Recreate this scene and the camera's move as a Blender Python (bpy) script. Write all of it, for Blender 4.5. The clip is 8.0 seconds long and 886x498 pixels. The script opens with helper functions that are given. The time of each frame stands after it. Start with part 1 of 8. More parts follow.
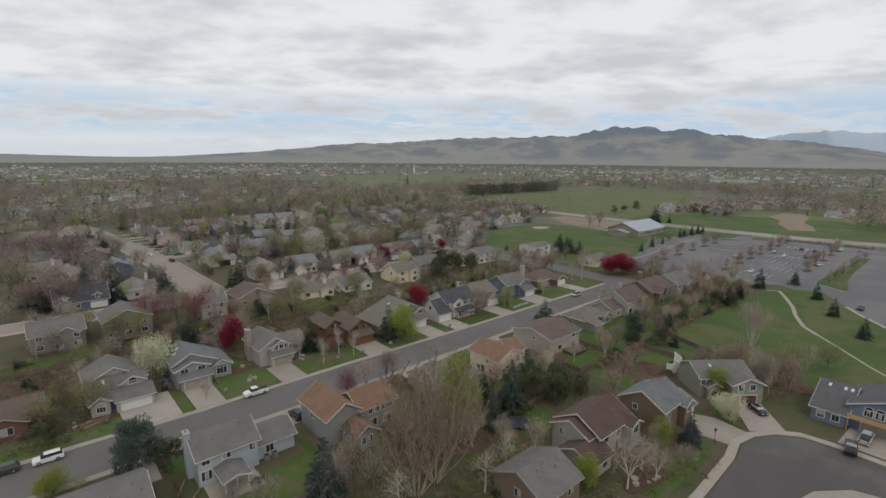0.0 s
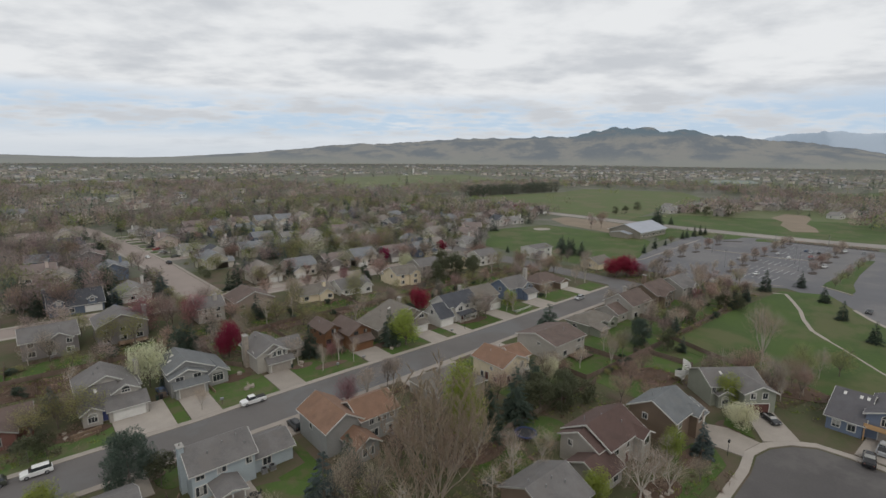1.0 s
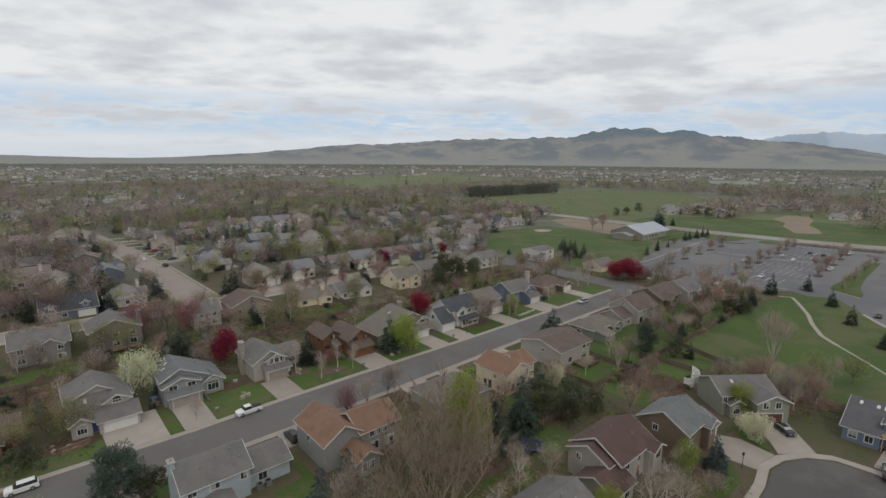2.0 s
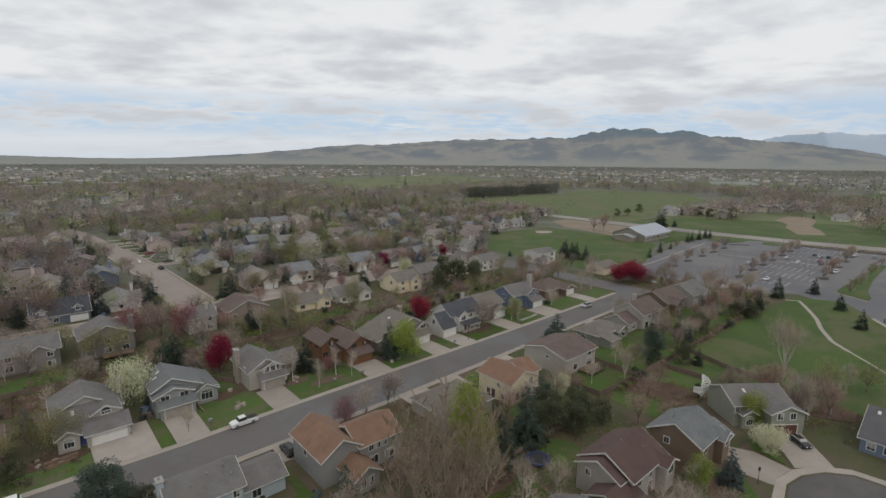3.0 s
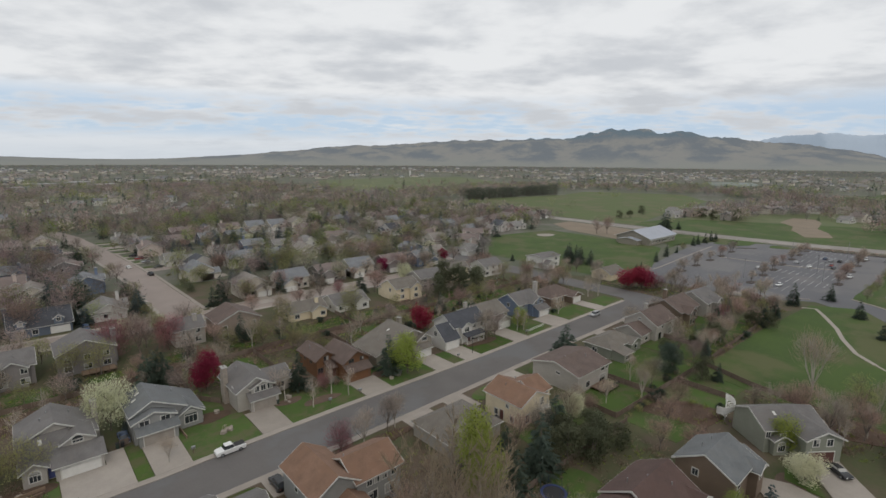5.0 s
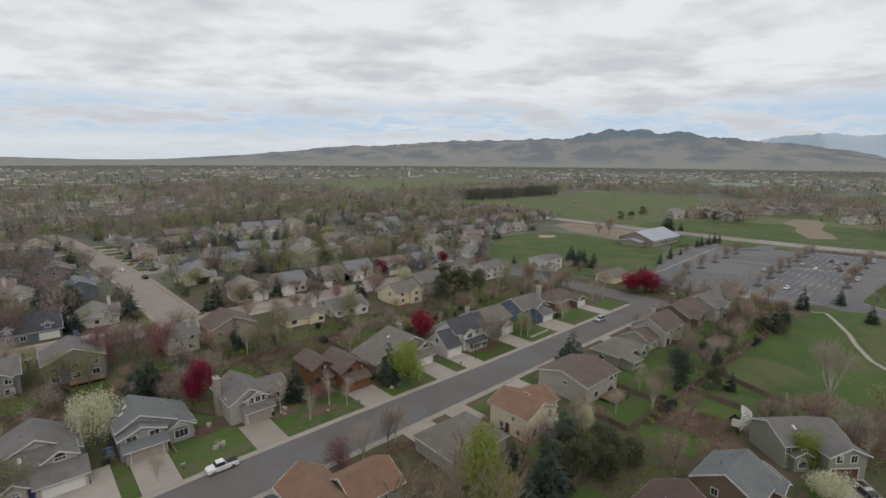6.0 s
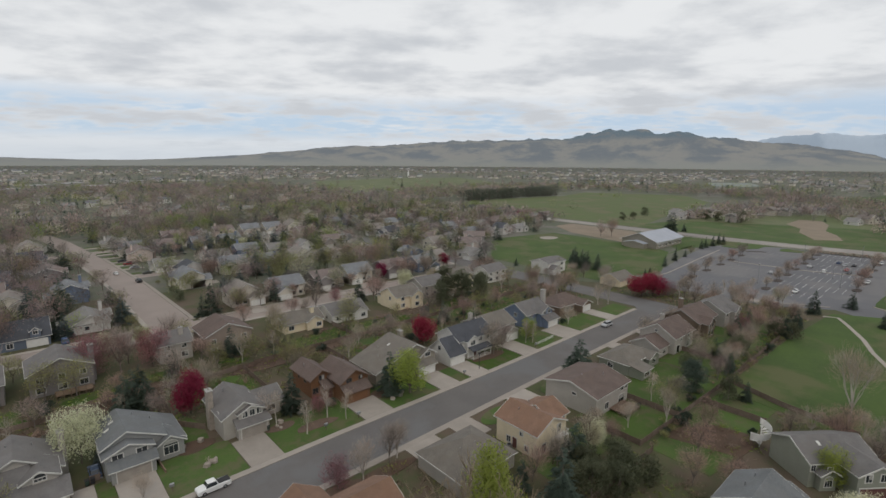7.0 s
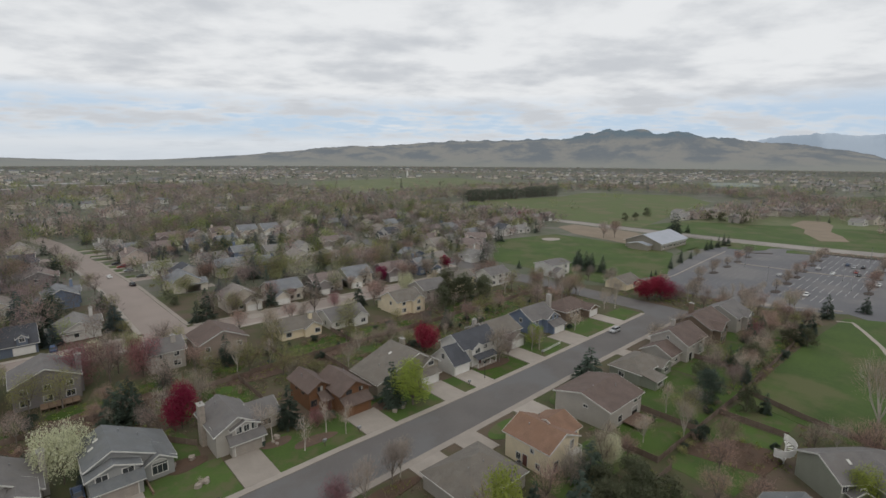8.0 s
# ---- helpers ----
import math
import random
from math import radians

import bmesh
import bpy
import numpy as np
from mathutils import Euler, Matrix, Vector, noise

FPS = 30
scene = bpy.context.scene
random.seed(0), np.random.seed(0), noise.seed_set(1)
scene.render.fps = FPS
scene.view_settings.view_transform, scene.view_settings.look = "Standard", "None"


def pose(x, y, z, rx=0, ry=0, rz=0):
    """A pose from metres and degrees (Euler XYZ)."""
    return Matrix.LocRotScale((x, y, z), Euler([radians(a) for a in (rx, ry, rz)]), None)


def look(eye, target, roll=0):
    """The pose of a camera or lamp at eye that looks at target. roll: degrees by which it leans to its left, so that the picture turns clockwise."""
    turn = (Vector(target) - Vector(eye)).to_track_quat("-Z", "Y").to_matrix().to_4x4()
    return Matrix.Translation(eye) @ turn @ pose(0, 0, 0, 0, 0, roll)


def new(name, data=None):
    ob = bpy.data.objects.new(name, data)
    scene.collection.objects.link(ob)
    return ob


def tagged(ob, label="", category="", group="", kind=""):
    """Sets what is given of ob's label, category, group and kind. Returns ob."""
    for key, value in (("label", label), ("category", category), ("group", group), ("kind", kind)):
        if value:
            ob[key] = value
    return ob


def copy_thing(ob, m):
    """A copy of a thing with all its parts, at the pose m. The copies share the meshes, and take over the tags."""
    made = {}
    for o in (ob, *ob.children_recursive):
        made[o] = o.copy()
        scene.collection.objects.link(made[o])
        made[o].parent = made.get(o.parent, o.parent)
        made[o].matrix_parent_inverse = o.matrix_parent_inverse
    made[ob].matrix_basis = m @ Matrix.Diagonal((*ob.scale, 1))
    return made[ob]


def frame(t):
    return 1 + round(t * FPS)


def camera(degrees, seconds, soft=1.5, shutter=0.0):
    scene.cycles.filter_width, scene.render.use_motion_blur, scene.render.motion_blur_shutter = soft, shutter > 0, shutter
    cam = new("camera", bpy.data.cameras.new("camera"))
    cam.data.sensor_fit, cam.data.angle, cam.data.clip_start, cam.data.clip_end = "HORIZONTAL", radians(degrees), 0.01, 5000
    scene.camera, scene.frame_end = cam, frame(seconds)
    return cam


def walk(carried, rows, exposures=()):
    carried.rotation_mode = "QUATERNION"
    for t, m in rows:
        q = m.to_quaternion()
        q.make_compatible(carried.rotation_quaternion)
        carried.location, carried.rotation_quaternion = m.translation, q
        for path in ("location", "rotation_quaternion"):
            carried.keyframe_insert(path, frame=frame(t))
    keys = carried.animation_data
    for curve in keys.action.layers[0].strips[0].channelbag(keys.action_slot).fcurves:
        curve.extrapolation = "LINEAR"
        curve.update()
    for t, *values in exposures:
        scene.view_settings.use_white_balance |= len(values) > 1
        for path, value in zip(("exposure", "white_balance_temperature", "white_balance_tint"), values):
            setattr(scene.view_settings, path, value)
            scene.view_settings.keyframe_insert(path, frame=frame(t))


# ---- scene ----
cam = camera(84.0, 8.0)
# seconds, place, yaw, pitch, roll
PATH = [
    (0.0, 0.0, 0.0, 52.54, -41.0, -10.724, -0.424),
    (0.5, 0.7, 1.49, 52.62, -41.048, -10.69, -0.43),
    (1.0, 1.49, 3.0, 52.71, -41.098, -10.658, -0.435),
    (1.5, 2.35, 4.53, 52.81, -41.148, -10.628, -0.438),
    (3.0, 5.32, 9.33, 53.13, -41.309, -10.549, -0.44),
    (3.5, 6.42, 11.02, 53.24, -41.365, -10.527, -0.438),
    (4.0, 7.57, 12.77, 53.35, -41.423, -10.506, -0.435),
    (4.5, 8.76, 14.59, 53.45, -41.482, -10.488, -0.43),
    (6.0, 12.52, 20.49, 53.73, -41.667, -10.443, -0.409),
    (6.5, 13.83, 22.63, 53.81, -41.731, -10.432, -0.399),
    (7.0, 15.14, 24.87, 53.87, -41.797, -10.423, -0.389),
    (7.5, 16.47, 27.22, 53.91, -41.864, -10.416, -0.376),
    (8.0, 17.81, 29.68, 53.95, -41.932, -10.411, -0.363),
]
walk(cam, [(t, pose(x, y, z, 90 + pitch, roll, yaw)) for t, x, y, z, yaw, pitch, roll in PATH])

# ---- world, sun, exposure ----
world = bpy.data.worlds.new("world")
scene.world = world
world.use_nodes = True
wt = world.node_tree
wt.nodes.clear()


class Nodes:
    """A small wrapper that adds nodes to a tree and links their sockets."""

    def __init__(self, tree):
        self.tree = tree

    def add(self, kind, inputs=None):
        n = self.tree.nodes.new(kind)
        for key, value in (inputs or {}).items():
            if isinstance(value, bpy.types.NodeSocket):
                self.tree.links.new(value, n.inputs[key])
            else:
                n.inputs[key].default_value = value
        return n

    def math(self, op, a, b=0.0, clamp=False):
        n = self.add("ShaderNodeMath", {0: a, 1: b})
        n.operation, n.use_clamp = op, clamp
        return n.outputs[0]

    def noise(self, vector, scale, detail=4.0, rough=0.55):
        return self.add("ShaderNodeTexNoise", {"Vector": vector, "Scale": scale, "Detail": detail, "Roughness": rough}).outputs["Fac"]

    def ramp(self, value, lo, hi, out_lo=0.0, out_hi=1.0):
        n = self.add("ShaderNodeMapRange", {"Value": value, "From Min": lo, "From Max": hi, "To Min": out_lo, "To Max": out_hi})
        n.interpolation_type = "SMOOTHSTEP"
        return n.outputs["Result"]

    def mix(self, fac, a, b, blend="MIX"):
        n = self.add("ShaderNodeMix")
        n.data_type, n.blend_type = "RGBA", blend
        for socket, value in ((n.inputs[0], fac), (n.inputs[6], a), (n.inputs[7], b)):
            if isinstance(value, bpy.types.NodeSocket):
                self.tree.links.new(value, socket)
            else:
                socket.default_value = value
        return n.outputs[2]


def rgb(r, g, b):
    return (r, g, b, 1.0)


w = Nodes(wt)
SUN_EL, SUN_AZ = 52.0, 250.0
sky = w.add("ShaderNodeTexSky")
sky.sky_type, sky.sun_disc, sky.sun_elevation, sky.sun_rotation = "NISHITA", False, radians(SUN_EL), radians(90 - SUN_AZ)
coord = w.add("ShaderNodeTexCoord").outputs["Generated"]
axes = w.add("ShaderNodeSeparateXYZ", {0: coord})
up = w.math("MAXIMUM", axes.outputs[2], 0.0)
far = w.math("ADD", up, 0.15)
# the cloud deck, drawn out across the wind
wind_c, wind_s = math.cos(radians(49)), math.sin(radians(49))
down_wind = w.math("DIVIDE", w.math("ADD", w.math("MULTIPLY", axes.outputs[0], wind_c), w.math("MULTIPLY", axes.outputs[1], wind_s)), far)
cross_wind = w.math("DIVIDE", w.math("SUBTRACT", w.math("MULTIPLY", axes.outputs[1], wind_c), w.math("MULTIPLY", axes.outputs[0], wind_s)), far)
deck = w.add("ShaderNodeCombineXYZ", {0: w.math("MULTIPLY", down_wind, 1.2), 1: w.math("MULTIPLY", cross_wind, 0.95), 2: 4.7}).outputs[0]
billow = w.noise(deck, 1.5, 8.0, 0.52)
streak = w.noise(deck, 0.75, 5.0, 0.55)
puff = w.noise(deck, 4.6, 6.0, 0.55)
shade = w.math("ADD", w.math("MULTIPLY", billow, 0.40), w.math("ADD", w.math("MULTIPLY", streak, 0.32), w.math("MULTIPLY", puff, 0.28)))
grey = w.ramp(shade, 0.42, 0.64)
cloud = w.mix(grey, rgb(0.80, 0.815, 0.83), rgb(0.575, 0.60, 0.635))
blue = w.mix(1.0, sky.outputs[0], rgb(0.09, 0.09, 0.09), "MULTIPLY")
blue = w.mix(0.8, blue, rgb(0.52, 0.65, 0.82))
low = w.math("MULTIPLY", w.ramp(up, 0.02, 0.05), w.ramp(up, 0.125, 0.08))
gap = w.math("MULTIPLY", low, w.ramp(w.math("ADD", w.math("MULTIPLY", streak, 0.6), w.math("MULTIPLY", puff, 0.4)), 0.62, 0.47))
tone = w.mix(gap, cloud, blue)
tone = w.mix(w.ramp(up, 0.055, 0.005, 0.0, 0.85), tone, rgb(0.615, 0.665, 0.72))
back = w.add("ShaderNodeBackground", {"Color": tone, "Strength": 1.0})
w.add("ShaderNodeOutputWorld", {"Surface": back.outputs[0]})

sun = new("sun", bpy.data.lights.new("sun", "SUN"))
sun.data.energy, sun.data.angle, sun.data.color = 0.6, radians(14), (1.0, 0.91, 0.79)
sun.matrix_world = look((0, 0, 0), (-math.cos(radians(SUN_AZ)) * math.cos(radians(SUN_EL)), -math.sin(radians(SUN_AZ)) * math.cos(radians(SUN_EL)), -math.sin(radians(SUN_EL))))
scene.view_settings.exposure = 0.0

# ---- materials ----
MATS = {}


def surface(name, base, other=None, scale=0.6, fine=9.0, rough=0.85, bump=0.15, vary=0.0, metal=0.0, bands=None, stain=None, stain_scale=0.15):
    """A procedural surface: two colours mixed by noise at two scales, with fine relief; vary: difference from object to object;
    bands: (axis, period, depth) of courses such as lap siding."""
    if name in MATS:
        return MATS[name]
    m = bpy.data.materials.new(name)
    m.use_nodes = True
    n = Nodes(m.node_tree)
    m.node_tree.nodes.clear()
    other = other or tuple(c * 0.72 for c in base)
    at = n.add("ShaderNodeTexCoord").outputs["Object"]
    big, small = n.noise(at, scale, 5.0), n.noise(at, fine, 3.0, 0.7)
    fac = n.math("ADD", n.math("MULTIPLY", n.ramp(big, 0.3, 0.7), 0.6), n.math("MULTIPLY", n.ramp(small, 0.3, 0.7), 0.4))
    col = n.mix(fac, rgb(*base), rgb(*other))
    if stain:
        col = n.mix(n.ramp(n.noise(at, stain_scale, 6.0, 0.62), 0.47, 0.62), col, rgb(*stain))
    if vary:
        rand = n.add("ShaderNodeObjectInfo").outputs["Random"]
        hsv = n.add("ShaderNodeHueSaturation", {"Color": col, "Value": n.math("ADD", n.math("MULTIPLY", rand, vary * 2), 1 - vary),
                                                "Saturation": n.math("ADD", n.math("MULTIPLY", rand, -vary), 1 + vary / 2)})
        col = hsv.outputs[0]
    height = small
    if bands:
        axis, period, depth = bands
        p = n.add("ShaderNodeSeparateXYZ", {0: at}).outputs["XYZ".index(axis)]
        saw = n.math("FRACT", n.math("DIVIDE", p, period))
        height = n.math("ADD", n.math("MULTIPLY", small, 0.3), saw)
        col = n.mix(n.math("MULTIPLY", n.ramp(saw, 0.12, 0.0), depth), col, rgb(*(c * 0.55 for c in base)))
    relief = n.add("ShaderNodeBump", {"Strength": bump, "Distance": 0.05, "Height": height})
    shader = n.add("ShaderNodeBsdfPrincipled", {"Base Color": col, "Roughness": rough, "Metallic": metal, "Normal": relief.outputs[0]})
    n.add("ShaderNodeOutputMaterial", {"Surface": shader.outputs[0]})
    MATS[name] = m
    return m


def siding(name, r, g, b):
    return surface("siding_" + name, (r, g, b), scale=0.5, fine=6, rough=0.7, bump=0.3, bands=("Z", 0.2, 0.45), other=(r * 0.85, g * 0.85, b * 0.85))


def shingle(name, r, g, b):
    return surface("shingle_" + name, (r, g, b), scale=0.35, fine=3.5, rough=0.92, bump=0.5, bands=("Z", 0.09, 0.45), other=(r * 0.62, g * 0.62, b * 0.62), stain=(r * 0.82, g * 0.8, b * 0.78), stain_scale=0.5)


def foliage(name, base, other, vary=0.25, rough=0.8, palette=()):
    """Leaves and twigs: the colour changes from blade to blade and from tree to tree (each object, or each tree of a joined wood by
    its own number); palette: further colours that whole trees may take."""
    if name in MATS:
        return MATS[name]
    m = bpy.data.materials.new(name)
    m.use_nodes = True
    n = Nodes(m.node_tree)
    m.node_tree.nodes.clear()
    island = n.add("ShaderNodeNewGeometry").outputs["Random Per Island"]
    tree = n.add("ShaderNodeAttribute")
    tree.attribute_name = "tree_number"
    rand = n.math("FRACT", n.math("ADD", n.add("ShaderNodeObjectInfo").outputs["Random"], tree.outputs["Fac"]))
    col = rgb(*base)
    if palette:
        pick = n.add("ShaderNodeValToRGB", {"Fac": rand})
        steps = [base] + list(palette)
        pick.color_ramp.interpolation = "CONSTANT"
        for i, c in enumerate(steps):
            e = pick.color_ramp.elements[0] if i == 0 else pick.color_ramp.elements.new(i / len(steps))
            e.color = rgb(*c)
        last = pick.color_ramp.elements[-1]
        last.color = rgb(*steps[-1])
        col = pick.outputs[0]
    dim = tuple(0.5 + 0.5 * o / b for o, b in zip(other, base))
    col = n.mix(island, col, n.mix(1.0, col, rgb(*dim), "MULTIPLY"))
    again = n.math("FRACT", n.math("MULTIPLY", rand, 7.31))
    value = n.math("ADD", n.math("MULTIPLY", again, vary * 2 * 1.3), (1 - vary) * 1.3)
    hsv = n.add("ShaderNodeHueSaturation", {"Color": col, "Value": value, "Hue": n.math("ADD", n.math("MULTIPLY", n.math("FRACT", n.math("MULTIPLY", rand, 3.7)), 0.03), 0.485)})
    shader = n.add("ShaderNodeBsdfPrincipled", {"Base Color": hsv.outputs[0], "Roughness": rough, "Specular IOR Level": 0.2})
    thin = n.add("ShaderNodeBsdfTranslucent", {"Color": hsv.outputs[0]})
    both = n.add("ShaderNodeMixShader", {0: 0.5, 1: shader.outputs[0], 2: thin.outputs[0]})
    n.add("ShaderNodeOutputMaterial", {"Surface": both.outputs[0]})
    MATS[name] = m
    return m


GRASS = surface("dry_grass", (0.094, 0.076, 0.046), (0.054, 0.073, 0.022), scale=0.11, fine=1.2, rough=0.95, bump=0.4, stain=(0.105, 0.077, 0.054), stain_scale=0.06)
LAWN = surface("lawn", (0.062, 0.108, 0.014), (0.042, 0.076, 0.012), scale=0.12, fine=2.5, rough=0.95, bump=0.4, vary=0.22, stain=(0.085, 0.088, 0.035), stain_scale=0.2)
FIELD = surface("field_grass", (0.062, 0.104, 0.017), (0.040, 0.071, 0.013), scale=0.07, fine=0.9, rough=0.95, bump=0.4, stain=(0.09, 0.098, 0.036), stain_scale=0.045)
MEADOW = surface("meadow_grass", (0.094, 0.124, 0.038), (0.078, 0.102, 0.033), scale=0.03, fine=0.6, rough=0.95, bump=0.3, stain=(0.12, 0.118, 0.055), stain_scale=0.03)
PALE_FIELD = surface("pale_field_grass", (0.115, 0.14, 0.055), (0.095, 0.115, 0.05), scale=0.03, fine=0.6, rough=0.95, bump=0.3, stain=(0.14, 0.145, 0.075), stain_scale=0.02)
MULCH = surface("mulch", (0.12, 0.075, 0.05), (0.08, 0.055, 0.04), scale=0.5, fine=5, rough=0.95, bump=0.6, vary=0.2)
DARK_MULCH = surface("dark_mulch", (0.075, 0.055, 0.045), (0.05, 0.04, 0.035), scale=0.5, fine=5, rough=0.95, bump=0.6)
ASPHALT = surface("asphalt", (0.142, 0.131, 0.125), (0.112, 0.104, 0.10), scale=0.12, fine=3, rough=0.9, bump=0.12, stain=(0.138, 0.135, 0.135), stain_scale=0.05)
DARK_ASPHALT = surface("dark_asphalt", (0.098, 0.090, 0.088), (0.076, 0.070, 0.069), scale=0.1, fine=2.5, rough=0.9, bump=0.12, stain=(0.115, 0.106, 0.102), stain_scale=0.08)
OLD_ASPHALT = surface("old_asphalt", (0.30, 0.25, 0.222), (0.25, 0.21, 0.188), scale=0.1, fine=3, rough=0.9, bump=0.12)
COLLECTOR_ASPHALT = surface("collector_asphalt", (0.27, 0.245, 0.225), (0.22, 0.2, 0.185), scale=0.1, fine=3, rough=0.9, bump=0.12, stain=(0.3, 0.275, 0.25), stain_scale=0.04)
LOT = surface("lot_asphalt", (0.138, 0.138, 0.147), (0.112, 0.112, 0.121), scale=0.06, fine=1.5, rough=0.9, bump=0.1, stain=(0.165, 0.16, 0.16), stain_scale=0.03)
CONCRETE = surface("concrete", (0.35, 0.31, 0.27), (0.28, 0.25, 0.22), scale=0.3, fine=4, rough=0.88, bump=0.12, vary=0.1)
SOIL = surface("bare_soil", (0.25, 0.195, 0.145), (0.19, 0.155, 0.11), scale=0.08, fine=1.0, rough=0.95, bump=0.3)
STONE = surface("stone", (0.36, 0.31, 0.26), (0.25, 0.22, 0.19), scale=1.5, fine=6, rough=0.9, bump=0.6)
WHITE = surface("white_paint", (0.72, 0.71, 0.68), (0.62, 0.61, 0.58), scale=1.0, fine=8, rough=0.55, bump=0.05)
TRIM = surface("eave_paint", (0.62, 0.605, 0.57), (0.52, 0.51, 0.48), scale=1.0, fine=8, rough=0.55, bump=0.05)
GUTTER = surface("trim_paint", (0.34, 0.325, 0.30), (0.28, 0.27, 0.25), scale=1.0, fine=8, rough=0.55, bump=0.05)
BROWN_TRIM = surface("brown_trim", (0.16, 0.10, 0.07), (0.12, 0.08, 0.06), scale=1.0, fine=8, rough=0.6, bump=0.05)


def window_glass():
    """Dark glass; behind some panes a pale blind hangs partly down."""
    m = bpy.data.materials.new("window_glass")
    m.use_nodes = True
    n = Nodes(m.node_tree)
    m.node_tree.nodes.clear()
    at = n.add("ShaderNodeTexCoord").outputs["Object"]
    rand = n.add("ShaderNodeObjectInfo").outputs["Random"]
    blind = n.math("GREATER_THAN", rand, 0.64)
    height = n.add("ShaderNodeSeparateXYZ", {0: n.add("ShaderNodeTexCoord").outputs["Generated"]}).outputs[2]
    drawn = n.math("GREATER_THAN", height, n.math("SUBTRACT", n.math("MULTIPLY", rand, 2.6), 1.75))
    fac = n.math("MULTIPLY", n.math("MULTIPLY", blind, drawn), n.ramp(n.noise(at, 3.0), 0.2, 0.7, 0.8, 1.0))
    dark = n.mix(n.noise(at, 0.5), rgb(0.025, 0.03, 0.035), rgb(0.045, 0.05, 0.056))
    col = n.mix(fac, dark, rgb(0.40, 0.39, 0.365))
    shader = n.add("ShaderNodeBsdfPrincipled", {"Base Color": col, "Roughness": 0.08, "Specular IOR Level": 0.6})
    n.add("ShaderNodeOutputMaterial", {"Surface": shader.outputs[0]})
    MATS["window_glass"] = m
    return m


GLASS = window_glass()
METAL = surface("grey_metal", (0.35, 0.35, 0.36), (0.28, 0.28, 0.29), rough=0.45, bump=0.02, metal=0.6)
DARK = surface("dark_rubber", (0.03, 0.03, 0.032), (0.02, 0.02, 0.022), rough=0.8, bump=0.05)
FENCE = surface("fence_wood", (0.20, 0.15, 0.115), (0.14, 0.105, 0.085), scale=0.8, fine=8, rough=0.9, bump=0.3, vary=0.2)
TIMBER = surface("deck_timber", (0.26, 0.18, 0.12), (0.19, 0.135, 0.095), scale=0.8, fine=8, rough=0.85, bump=0.3)
BARK = surface("bark", (0.20, 0.165, 0.14), (0.13, 0.11, 0.095), scale=1.0, fine=6, rough=0.95, bump=0.5, vary=0.15)
PALE_BARK = surface("pale_bark", (0.50, 0.45, 0.395), (0.36, 0.325, 0.29), scale=1.5, fine=5, rough=0.9, bump=0.3, vary=0.1)
TWIG = foliage("twigs", (0.36, 0.30, 0.25), (0.24, 0.20, 0.165), palette=((0.33, 0.285, 0.25), (0.38, 0.32, 0.255), (0.35, 0.28, 0.25)))
TAN_TWIG = foliage("tan_twigs", (0.36, 0.29, 0.225), (0.25, 0.20, 0.155))
PLUME_TWIG = foliage("plume_twigs", (0.34, 0.27, 0.20), (0.255, 0.20, 0.15), 0.1)
PLUME_BARK = surface("plume_bark", (0.36, 0.30, 0.24), (0.26, 0.215, 0.175), scale=1.5, fine=5, rough=0.9, bump=0.3)
RUST_TWIG = foliage("rust_twigs", (0.34, 0.235, 0.195), (0.235, 0.165, 0.14))
# far twigs and buds: a little haze is mixed in as greyer, bluer colour
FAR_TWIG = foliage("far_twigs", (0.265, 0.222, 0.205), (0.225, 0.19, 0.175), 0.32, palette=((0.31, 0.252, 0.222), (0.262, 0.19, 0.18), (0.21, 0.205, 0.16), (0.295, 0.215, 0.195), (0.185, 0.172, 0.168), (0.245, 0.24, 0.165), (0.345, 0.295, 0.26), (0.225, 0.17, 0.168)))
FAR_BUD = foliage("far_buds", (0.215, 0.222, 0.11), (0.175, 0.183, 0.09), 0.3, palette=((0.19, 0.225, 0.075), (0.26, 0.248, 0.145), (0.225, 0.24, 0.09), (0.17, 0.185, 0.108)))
BRUSH_TWIG = foliage("brush_stalks", (0.235, 0.165, 0.13), (0.16, 0.115, 0.095), 0.3)
STRAW = foliage("dry_straw", (0.27, 0.22, 0.165), (0.19, 0.155, 0.12), 0.3)
BUD = foliage("budding_leaves", (0.24, 0.235, 0.10), (0.16, 0.165, 0.08))
LIME = foliage("fresh_leaves", (0.235, 0.28, 0.062), (0.165, 0.205, 0.048), 0.15)
CRIMSON = foliage("crimson_blossom", (0.24, 0.026, 0.068), (0.15, 0.018, 0.044), 0.15)
PLUM = foliage("plum_leaves", (0.26, 0.118, 0.122), (0.18, 0.088, 0.088), 0.2)
BLOSSOM = foliage("white_blossom", (0.52, 0.51, 0.37), (0.38, 0.385, 0.26), 0.1)
JUNIPER = foliage("juniper_needles", (0.128, 0.138, 0.084), (0.085, 0.094, 0.06), 0.25)
NEEDLE = foliage("dark_needles", (0.09, 0.118, 0.09), (0.06, 0.082, 0.065), 0.25)
BLUE_NEEDLE = foliage("blue_needles", (0.115, 0.145, 0.14), (0.06, 0.08, 0.078), 0.15)


